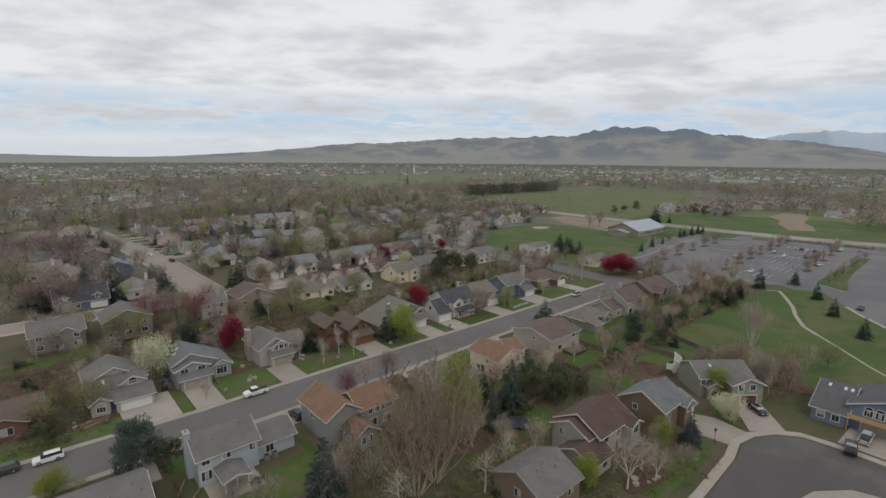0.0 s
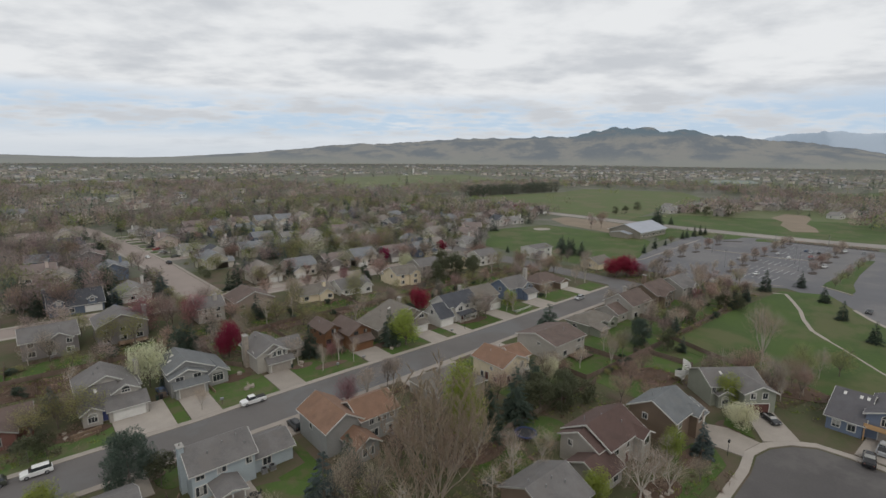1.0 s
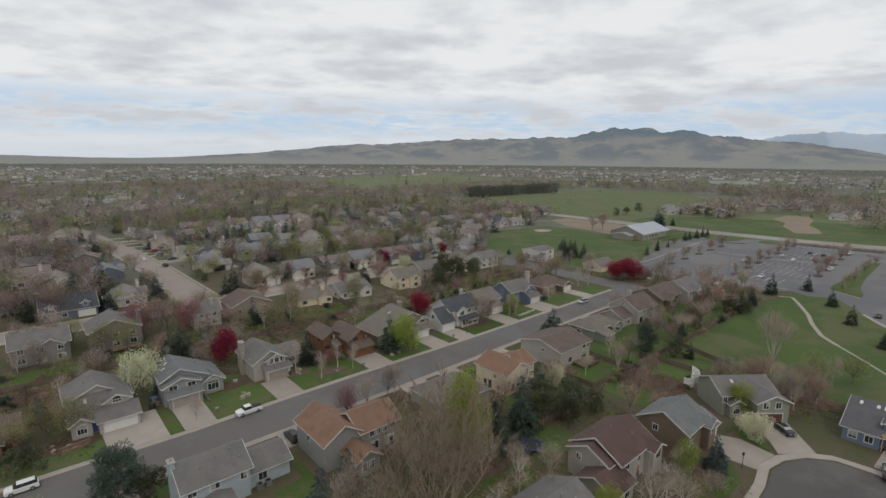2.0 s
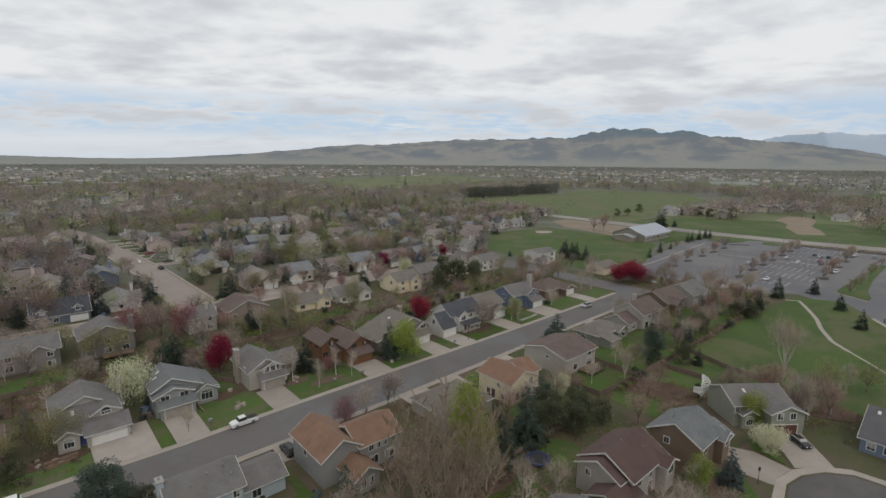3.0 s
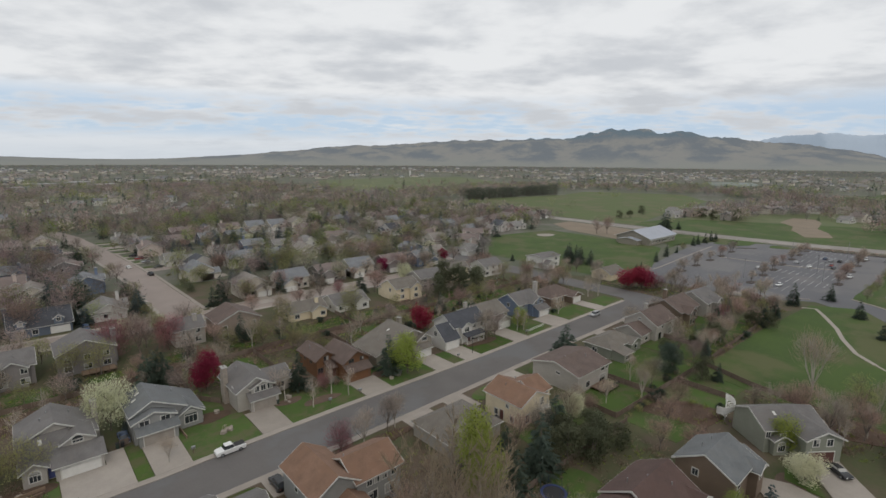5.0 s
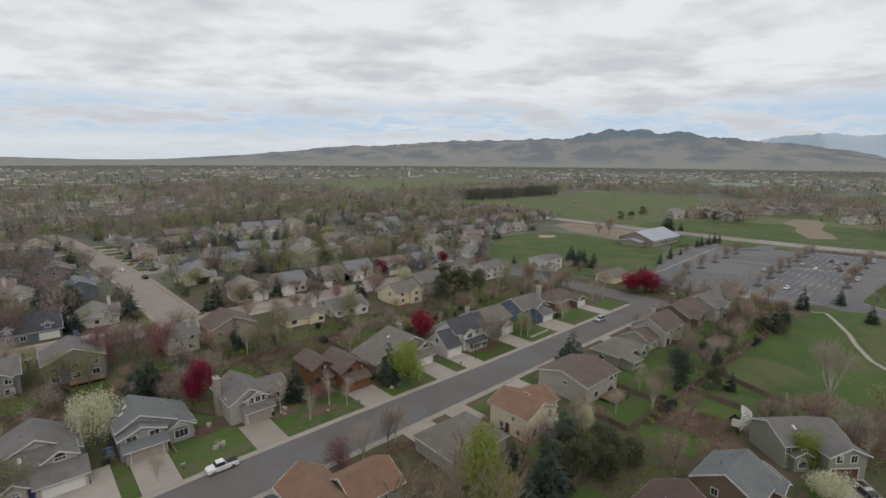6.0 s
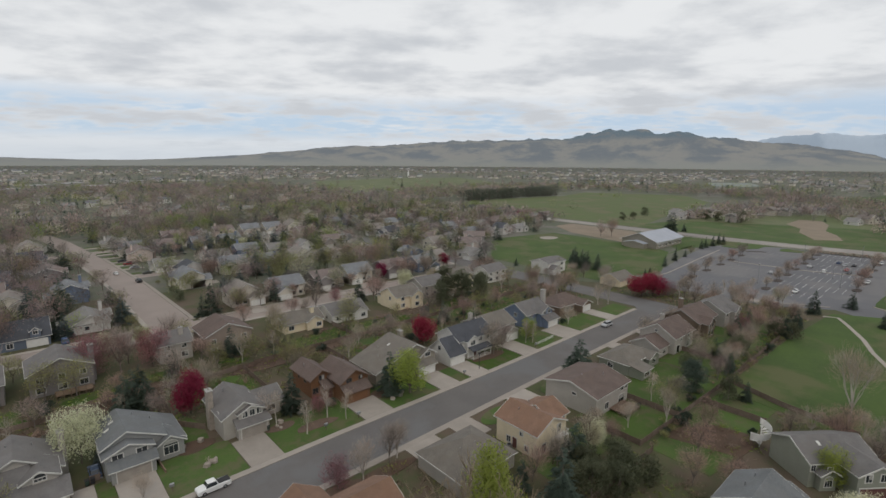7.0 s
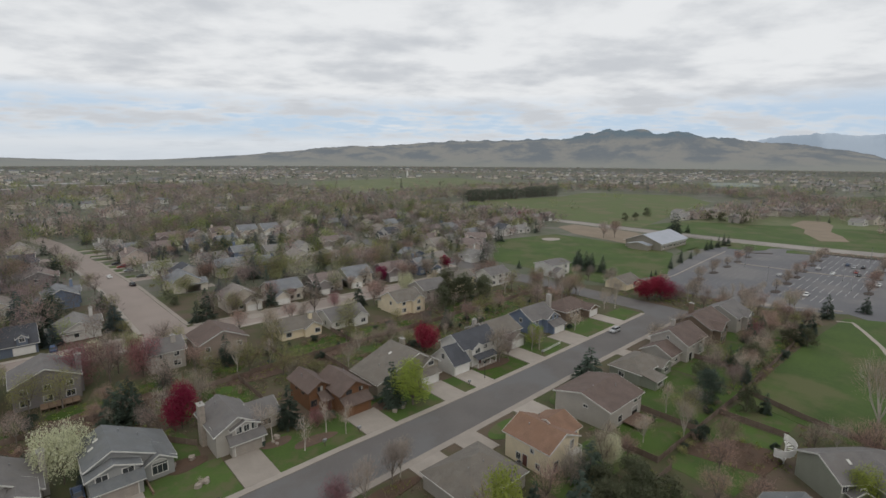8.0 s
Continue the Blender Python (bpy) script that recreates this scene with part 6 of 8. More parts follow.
for k in range(60):
    x = rnd.uniform(200, 268)
    y = rnd.uniform(max(190, 210 + 0.8 * (x - 212)), 268)
    if all(abs(x - hx) > 6 or abs(y - hy) > 5.5 for hx, hy, _ in spots):
        chosen[("far_bare_tree", "far_bare_tree", "far_budding_tree", "far_spruce")[k % 4]].append((x, y, rnd.uniform(6, 10), 1.0, rnd.uniform(0, 6.3), k))
# trees that stand out by their colour or size
chosen["far_crimson_tree"] += [(178, 206, 7, 1.1, 1, 0), (287, 373, 8, 1.2, 2, 0), (357, 307, 9, 0.9, 3, 0), (363, 304, 8, 0.9, 4, 0)]
chosen["far_blossom_tree"] += [(183, 222, 8, 1.1, 1, 0), (226, 268, 8, 1.2, 2, 0), (119, 318, 7, 1.2, 3, 0)]
chosen["far_budding_tree"] += [(101.6, 257, 13, 1.2, 1, 0), (106, 254, 11, 1.1, 2, 1), (146, 451, 13, 1.3, 3, 0), (122, 359, 10, 1.2, 4, 1), (82, 201, 9, 0.8, 5, 0), (26.8, 206, 8, 1.2, 6, 1), (12, 224, 8, 1.2, 1, 0), (232, 420, 14, 1.3, 2, 1), (120, 452, 12, 1.3, 3, 0)]
chosen["far_spruce"] += [(54.4, 401, 13, 1, 1, 0), (185.5, 254, 15, 1, 2, 1), (165, 207, 9, 1.3, 3, 0), (62, 200.4, 8, 1, 4, 1), (114.5, 254.5, 9, 1, 5, 0), (261, 245, 12, 1, 6, 1), (319, 337, 13, 1, 1, 0), (177, 330, 13, 1, 2, 1), (18, 226, 11, 1.1, 3, 0)]
chosen["far_spruce"] = [(x, y, max(h, 7.5), 1.1, q, f) for x, y, h, _, q, f in chosen["far_spruce"]]
for kind, text in (("far_bare_tree", "leafless grey-brown trees among houses"), ("far_budding_tree", "yellow-green budding trees among houses"),
                   ("far_spruce", "dark spruces among houses"), ("far_crimson_tree", "crabapples in crimson blossom among houses"), ("far_blossom_tree", "trees in white blossom among houses")):
    mass_plant("town_" + kind[4:] + "s", kind, chosen[kind], text)
chosen = []
for _ in range(95):
    x, y = rnd.uniform(475, 760), rnd.uniform(10, 250)
    if y < 255 - 0.33 * (x - 470) and (x > 545 or y > 160) and all(abs(x - hx) > 7 or abs(y - hy) > 6 for hx, hy, _ in spots):
        chosen.append((x, y, rnd.uniform(5, 9), 1.0, rnd.uniform(0, 6), rnd.randrange(3)))
mass_plant("collector_bare_trees", "far_bare_tree", chosen[::2], "bare trees among houses past the collector road")
mass_plant("collector_budding_trees", "far_budding_tree", chosen[1::4], "budding trees among houses past the collector road")
mass_plant("collector_spruces", "far_spruce", chosen[3::4], "dark spruces among houses past the collector road")
mass_plant("meadow_trees", "far_bare_tree", [(rnd.uniform(430, 1000), rnd.uniform(650, 1120), rnd.uniform(9, 15), 1.1, k, k) for k in range(34)], "scattered bare trees in the distant field")
mass_plant("meadow_poplars", "far_spruce", [(560, 640, 19, 0.7, 1, 0), (565, 752, 21, 0.6, 2, 1), (474, 462, 12, 1, 0, 0)], "narrow dark trees beside the distant field")
mass_plant("windbreak", "far_windbreak_tree", [(463 + 172 * i / 110 + (9 if i > 62 else 0) + rnd.uniform(-3, 3), 482 - 8 * i / 110 + rnd.uniform(-9, 9), rnd.uniform(12, 16.5), 1.5, i, i) for i in range(110)], "a dark evergreen windbreak beside the field")


# woods and houses too far off to tell apart
def scatter_woods(name, material, number, near, farther, blades_each, label, share_open=0.0, seed=1, tall=8.0, pointed=False):
    g = np.random.default_rng(seed)
    r = np.sqrt(g.uniform(near ** 2, farther ** 2, number * 3))
    a = np.radians(49 + g.uniform(-47, 47, number * 3))
    x, y = r * np.cos(a), r * np.sin(a)
    keep = np.ones(len(x), bool)
    for q in OPEN:
        inside = (x > q[0]) & (x < q[2]) & (y > q[1]) & (y < q[3])
        keep &= ~inside | (g.uniform(0, 1, len(x)) < share_open)
    keep &= ~((np.abs(x - 389) < 12) & (y < 900))
    # groves: the woods thin out and thicken
    patch = np.array([noise.noise(Vector((px * 0.006, py * 0.006, seed))) for px, py in zip(x, y)])
    keep &= patch > -0.25 + 0.25 * g.uniform(-1, 1, len(x))
    x, y = x[keep][:number], y[keep][:number]
    n = len(x)
    h = tall * g.uniform(0.55, 1.3, n)
    k = blades_each
    size = np.repeat(h, k)[:, None]
    base = np.stack([np.repeat(x, k), np.repeat(y, k), np.zeros(n * k)], 1)
    off = g.normal(0, 1, (n * k, 3))
    off /= np.linalg.norm(off, axis=1)[:, None]
    off *= g.uniform(0.55, 1.0, (n * k, 1))
    if pointed:
        f = g.uniform(0, 1, n * k)
        base[:, :2] += off[:, :2] * size * (0.26 * (1 - f) + 0.03)[:, None]
        base[:, 2] += size[:, 0] * (0.08 + 0.92 * f)
    else:
        base += off * size * np.array([0.5, 0.5, 0.38]) * np.repeat(g.uniform(0.8, 1.25, n), k)[:, None]
        base[:, 2] += size[:, 0] * 0.6
    d = g.normal(0, 1, (n * k, 3))
    d[:, 2] += 0.4
    d /= np.linalg.norm(d, axis=1)[:, None]
    face = off * (0.45, 0.45, 0.4) + np.array([0, 0, 0.7])
    s = np.cross(d, face)
    s /= np.linalg.norm(s, axis=1)[:, None] + 1e-6
    ln, wd = size * 0.16 * (60 / max(k, 14)) ** 0.3, size * 0.03 * (60 / max(k, 14)) ** 0.5
    tri = np.stack([base - s * wd, base + s * wd, base + d * ln], 1).reshape(-1, 3)
    crown = outward(tri, np.repeat(face, 3, 0))
    numbers = np.repeat((x * 0.731 + y * 0.377) % 1.0, k * 3)
    me = tri_mesh(name, crown, material)
    number_trees(me, numbers)
    ob = new(name, me)
    tagged(ob, label, "woodland", kind="stuff")


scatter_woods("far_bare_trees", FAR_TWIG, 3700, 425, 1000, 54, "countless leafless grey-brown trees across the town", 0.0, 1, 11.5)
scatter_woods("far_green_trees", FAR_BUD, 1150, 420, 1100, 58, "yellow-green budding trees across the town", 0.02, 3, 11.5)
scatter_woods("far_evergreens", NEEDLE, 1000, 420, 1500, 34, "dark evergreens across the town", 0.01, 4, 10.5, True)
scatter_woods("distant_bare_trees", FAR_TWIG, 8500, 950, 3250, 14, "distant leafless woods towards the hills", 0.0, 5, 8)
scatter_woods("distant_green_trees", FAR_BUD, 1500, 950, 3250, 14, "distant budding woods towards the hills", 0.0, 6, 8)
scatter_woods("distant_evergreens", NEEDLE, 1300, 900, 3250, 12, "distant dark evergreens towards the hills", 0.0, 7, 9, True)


def scatter_houses(name, wall, roof, number, near, farther, seed, label):
    g = random.Random(seed)
    walls, roofs = M(), M()
    made = 0
    while made < number:
        r = math.sqrt(g.uniform(near ** 2, farther ** 2))
        a = radians(49 + g.uniform(-46, 46))
        x, y = r * math.cos(a), r * math.sin(a)
        if any(p < x < q and s < y < t for p, s, q, t in OPEN) or abs(x - 389) < 14 or noise.noise(Vector((x * 0.0035, y * 0.0035, 3.3))) < -0.12:
            continue
        w_, d_, e = g.uniform(5, 7.5), g.uniform(4.2, 5.5), g.choice((3.0, 5.0, 5.2))
        if g.random() < 0.5:
            w_, d_ = d_, w_
        walls.box(x - w_, x + w_, y - d_, y + d_, 0, e)
        if w_ > d_:
            roofs.extrude([(y - d_ - 0.4, e), (y + d_ + 0.4, e), (y, e + d_ * 0.55)], "x", x - w_ - 0.4, x + w_ + 0.4)
        else:
            roofs.extrude([(x - w_ - 0.4, e), (x + w_ + 0.4, e), (x, e + w_ * 0.55)], "y", y - d_ - 0.4, y + d_ + 0.4)
        made += 1
    tagged(new(name, walls.mesh(name, wall, False)), label, "far houses", kind="stuff")
    tagged(new(name + "_roofs", roofs.mesh(name, roof, False)), "roofs of " + label, "far houses", kind="stuff")


scatter_houses("far_tan_houses", W_STONE, T_GREY, 420, 440, 2200, 1, "many small tan houses far off")
scatter_houses("far_cream_houses", W_SAND, T_TAN, 300, 440, 2000, 2, "many small cream houses far off")
scatter_houses("far_white_houses", W_WHITE, T_COOL, 230, 500, 2600, 3, "many small white houses far off")

# ---- trees round the near houses ----
plant("cottonwood", 46.5, 55, 25), plant("cottonwood", 42, 54, 20), plant("cottonwood", 52.5, 58.5, 19)
for x, y, s in ((37, 52, 9), (58, 50, 8), (61, 46, 7), (51, 48, 8), (75.5, 34.5, 7.5), (83, 36, 6)):
    plant("pale_tree", x, y, s, "small bare pale-stemmed tree", 1.4)
plant("lime_tree", 62.2, 65.5, 15, "tall tree with a fresh lime-green crown beside bare cottonwoods", 0.85), plant("lime_tree", 59, 62, 12, wide=0.75), plant("lime_tree", 81, 109.5, 10.5, "broad tree in fresh lime-green leaf by the street", 1.25), plant("lime_tree", 112.8, 36.5, 8), plant("lime_tree", 84.5, 35.5, 6.5), plant("lime_tree", 64, 38, 6.5)
plant("crimson_tree", 39.8, 132.4, 9.6, wide=0.85), plant("crimson_tree", 103, 131, 8.5), plant("crimson_tree", 201.2, 113.4, 9.6, "broad crabapple covered in deep crimson blossom", 1.35), plant("crimson_tree", 206.6, 111.2, 9.2, "broad crabapple covered in deep crimson blossom", 1.3), plant("crimson_tree", 140, 206, 7), plant("plum_tree", 105, 186, 6)
plant("plum_tree", 211.5, 107.5, 6.5, wide=1.4), plant("lime_tree", -0.7, 90.4, 5.2, "small round garden tree in fresh green leaf", 1.5), plant("bud_bush", 2.6, 90.2, 2.2)
plant("budding_tree", 67.5, 152, 12.5, "tall thin tree in pale green bud in a back garden", 0.75), plant("pale_bare_tree", 72, 164, 12, "tall pale leafless tree in a back garden", 0.8), plant("budding_tree", 97, 163, 11, "tall thin tree in pale green bud in a back garden", 0.8)
plant("blossom_tree", 20.3, 126.6, 11, wide=0.84), plant("blossom_tree", 105.2, 31.4, 5.5, wide=1.3), plant("blossom_tree", 137, 185, 8), plant("blossom_tree", 94, 69.5, 5.5), plant("blossom_tree", 32, 184, 6), plant("blossom_tree", 41, 184, 5)
plant("plum_tree", 27, 168.5, 12, wide=1.0), plant("rust_tree", 32.6, 166, 11), plant("plum_tree", 39.5, 164.8, 11, wide=0.95), plant("blossom_tree", 24, 178, 5.5, wide=1.3), plant("blossom_tree", 41, 186, 4.5, wide=1.3), plant("plum_tree", 51, 90.5, 6.5), plant("plum_tree", 60.5, 115, 4.5), plant("plum_tree", 184, 72, 7)
for x, y, s in ((77, 112, 11), (56.3, 118.8, 9.5), (73.5, 62.5, 12), (65.5, 61, 9), (29.5, 142, 9), (33.5, 141.5, 8.5), (31.5, 144, 9), (38.5, 69, 8), (227.4, 62.4, 9), (244.5, 54.3, 7.5), (225.7, 42.8, 7),
                (205.4, 33.5, 7), (185.8, 22.5, 7), (168, 68, 8.5), (136, 56, 5), (196, 63, 7), (149, 64, 6), (204, 62, 7)):
    plant("spruce", x, y, s)
plant("pine", 10.4, 89.4, 9.6), plant("blue_spruce", 31, 63, 11), plant("spruce", 120.5, 89.6, 9.5, "dark green spruce beside the pavement", 1.5), plant("spruce", 85.5, 68, 9, "dark green spruce behind an orange-roofed house", 1.2), plant("blue_spruce", 89.5, 32.6, 7), plant("blue_spruce", 2.5, 127, 6), plant("blue_spruce", 22.5, 124.5, 3.2)
for x, y, s in ((79.5, 61, 7.5), (83.5, 58.5, 7), (87, 60, 7.5), (84, 64, 7), (90.5, 62.5, 6.5), (77, 64, 7), (91, 57, 5.5), (14.3, 86.6, 6), (133.5, 59, 6.5), (162, 66, 7), (140.7, 71.5, 5.5), (186, 64, 6.5), (190, 60, 6), (0.8, 108.2, 5.2), (-1.8, 107.8, 5.4),
                (150, 175, 10), (144, 157, 10), (148, 162, 11), (133, 157, 9), (138, 160, 10), (153, 156, 9), (158, 160, 9), (142, 164, 9)):
    plant("juniper", x, y, s)
for x, y in ((232, 166), (236, 163), (240, 170), (228, 156), (231, 151), (226, 160), (233, 158)):
    plant("spruce", x, y, 9)
for x, y, s in ((50.1, 117.2, 9), (51.6, 116, 8.5), (54.8, 109, 8), (60.9, 112, 8.5), (63.6, 109, 8), (126.5, 112, 8), (128, 110.5, 7.5), (65.4, 150, 9), (120, 70.5, 8), (6.5, 130, 9)):
    plant("pale_tree", x, y, s)
plant("pale_bare_tree", 69, 33.6, 10, "broad pale leafless tree before a tan house", 1.1), plant("pale_bare_tree", 74.5, 31.6, 7.5), plant("bare_tree", 82, 29.8, 5)
plant("lime_tree", 129, 113, 7.5)
plant("pale_bare_tree", 182, 117, 11.5, "tall multi-stemmed white-barked bare tree on a corner lawn", 0.75), plant("pale_bare_tree", 178, 119, 9, wide=0.7)
plant("bare_tree", 168, 88.6, 9, "dark leafless street tree on a corner lawn", 0.9)
plant("pale_bare_tree", 141.3, 38.6, 17, "tall pale leafless tree at the park edge", 0.72)
plant("pale_bare_tree", 111.5, 63.4, 9, "slender pale leafless tree by a garden fence", 0.7), plant("pine", 131.5, 66.5, 8.0, "broad dark evergreen in a fenced garden"), plant("budding_tree", 120.7, 67, 7)
for x, y, s in ((26.3, 103.5 + 4.2, 5), (113, 112.5, 9.5), (116, 112, 8.5), (61.5, 90.5, 8), (63.5, 91, 7.5), (55, 89, 8), (158, 93 - 2.5, 7.5), (35, 171, 10), (150.5, 113.5, 7), (35.5, 76 - 12, 9), (38, 60, 8.5), (50, 63, 9), (58, 58, 8), (128, 31, 8), (131, 27, 8), (133, 35, 7.5), (126, 34, 7), (145, 27, 8), (60, 72, 6), (66, 73, 6.5), (122, 66, 7), (133, 66, 6), (146, 70, 8), (158, 76, 7), (206, 95, 9), (212, 90, 9), (216, 84, 9), (208, 80, 8)):
    plant("pale_bare_tree" if (x * 7) % 3 < 1.3 or y < 50 else "bare_tree", x, y, s, "", 0.7 if y < 40 else 1.0)
for x, y, s in ((203, 88, 8), (198, 72, 7.5), (192, 70, 7), (146, 66, 5.5), (128, 38, 7), (134, 30, 8), (48, 97 - 30, 8)):
    plant("rust_tree", x, y, s)
for x, y, s in ((3, 118, 8), (7.2, 116, 9.5), (-1, 116, 7.5), (150, 24, 8), (143, 30, 8.5), (60, 150, 9), (66, 143, 8), (206, 72, 7), (12, 176, 8), (50, 178, 8)):
    plant("budding_tree", x, y, s)
# the strips between the back gardens, and the lots' edges
rnd = random.Random(23)
FREE_MIX = ["bare_tree"] * 6 + ["pale_bare_tree"] * 3 + ["rust_tree"] * 4 + ["budding_tree"] * 3 + ["spruce"] * 1 + ["pale_tree"] * 2
for x0, x1, y0, y1, n in ((-6, 190, 134, 147, 50), (56, 100, 64, 73, 7), (96, 140, 64, 74, 2), (122, 136, 22, 46, 7), (206, 236, 64, 120, 17), (200, 214, 125, 185, 10), (-6, 40, 60, 70, 5)):
    for _ in range(n):
        plant(rnd.choice(FREE_MIX), rnd.uniform(x0, x1), rnd.uniform(y0, y1), rnd.uniform(4.5, 9.5))
for _ in range(230):
    x, y = rnd.choice(((rnd.uniform(-5, 180), rnd.uniform(130, 148)), (rnd.uniform(-5, 180), rnd.choice((113.8, 115.2, 116.6))), (rnd.uniform(100, 215), rnd.choice((62, 64.4))), (rnd.uniform(-5, 180), rnd.uniform(149, 161))))
    if 107 < y < 119 and any(a - 1 < x < b + 1 for a, b in ((6, 35), (40, 54), (66, 74), (80, 95), (97, 115), (115, 129), (132, 148), (155, 172))):
        continue
    plant(rnd.choice(("shrub", "shrub", "bud_bush", "rust_bush", "rust_bush")), x, y, rnd.uniform(0.9, 2.0), "low garden shrub beside a fence or lawn")

rnd = random.Random(31)
for k in range(26):
    plant(("bare_tree", "rust_tree", "spruce", "rust_tree", "pale_bare_tree", "bare_tree", "budding_tree")[k % 7], rnd.uniform(142, 212), rnd.uniform(63.5, 73), rnd.uniform(5.5, 8))
for k in range(26):
    plant(rnd.choice(("rust_bush", "rust_bush", "bud_bush", "shrub")), *rnd.choice(((rnd.uniform(58, 74), rnd.uniform(46, 54)), (rnd.uniform(100, 122), rnd.choice((50.5, 61.6))), (rnd.uniform(38, 60), rnd.uniform(46, 52)))), rnd.uniform(1.0, 2.2), "low twiggy garden shrub beside a lawn")
for x, y, h in ((66, 50, 6.5), (61, 53, 7), (96, 52, 7), (106, 55, 7.5), (115, 57, 7), (100, 47.5, 6)):
    plant("rust_tree" if x > 95 else "pale_bare_tree", x, y, h)


def brush(name, material, zones, number, seed, tall, label):
    """Dry grass, low twigs and weeds on the open soil of the yards, in uneven drifts."""
    g = np.random.default_rng(seed)
    pts = []
    area = np.array([(b - a) * (d - c) for a, b, c, d in zones])
    while len(pts) < number:
        a, b, c, d = zones[g.choice(len(zones), p=area / area.sum())]
        x, y = g.uniform(a, b), g.uniform(c, d)
        if noise.noise(Vector((x * 0.16, y * 0.16, seed))) > g.uniform(-0.35, 0.3):
            pts.append((x, y))
    p = np.array(pts)
    k = 16
    h = tall * g.uniform(0.4, 1.3, (number, 1)).repeat(k, 0)
    base = np.concatenate([p.repeat(k, 0) + g.normal(0, 0.34, (number * k, 2)) * h / tall, np.full((number * k, 1), 0.03)], 1)
    base[:, 2:] += h * g.uniform(0, 0.5, (number * k, 1))
    d = g.normal(0, 0.6, (number * k, 3)) + np.array([0, 0, 0.9])
    d /= np.linalg.norm(d, axis=1)[:, None]
    side = np.cross(d, g.normal(0, 1, (number * k, 3)))
    side /= np.linalg.norm(side, axis=1)[:, None] + 1e-6
    tri = np.stack([base - side * 0.045, base + side * 0.045, base + d * h * 0.8], 1).reshape(-1, 3)
    face = np.repeat(d * 0.3 + np.array([0, 0, 0.7]), 3, 0)
    me = tri_mesh(name, outward(tri, face), material)
    number_trees(me, np.repeat((p[:, 0] * 0.731 + p[:, 1] * 0.377) % 1.0, k * 3))
    tagged(new(name, me), label, "brush", kind="stuff")


YARDS = ((-10, 186, 129.5, 161), (35.5, 66, 44, 74), (66, 98, 49, 66), (108, 122, 47, 62), (120, 136, 22, 49), (60, 88, 26, 38), (142, 216, 61.5, 66), (-20, 16, 56, 72), (-12, 9, 107, 118), (27, 37, 58, 66), (53, 64, 76, 90), (200, 222, 66, 126))
brush("dry_brush", BRUSH_TWIG, YARDS, 2600, 3, 0.8, "dry brown twigs and stalks across the yards")
brush("pale_weeds", STRAW, YARDS, 1500, 4, 0.6, "pale dry grass tufts across the yards")
brush("green_weeds", LIME, YARDS, 1700, 9, 0.55, "fresh green weeds and low plants across the yards")
# joined woods: the farther garden strips, and what stands out among the nearer town houses
rnd = random.Random(77)
wood = {k: [] for k in KINDS}
for x0, x1, y0, y1, n in ((-6, 190, 150, 160, 26), (-6, 186, 176, 184, 32), (62, 186, 199.5, 206, 20)):
    for _ in range(n):
        wood[rnd.choice(FREE_MIX)].append((rnd.uniform(x0, x1), rnd.uniform(y0, y1), rnd.uniform(5, 10), 1.0, rnd.uniform(0, 6.3), rnd.randrange(3)))
made = 0
while made < 84:
    x, y = rnd.uniform(-5, 185), rnd.uniform(203, 330)
    if not clear(x, y, 7.5):
        continue
    made += 1
    wood[rnd.choice(("spruce", "spruce", "blue_spruce", "budding_tree", "rust_tree"))].append((x, y, rnd.uniform(7, 12.5), 1.1, rnd.uniform(0, 6.3), rnd.randrange(3)))
for kind, places in [(k, v) for k, v in wood.items() if v]:
    mass_plant("garden_" + kind + "s", kind, places, KINDS[kind][1] + " among back gardens")


# ---- vehicles ----
def car_paint(name, r, g, b):
    return surface("car_paint_" + name, (r, g, b), (r * 0.9, g * 0.9, b * 0.9), rough=0.25, bump=0.0)


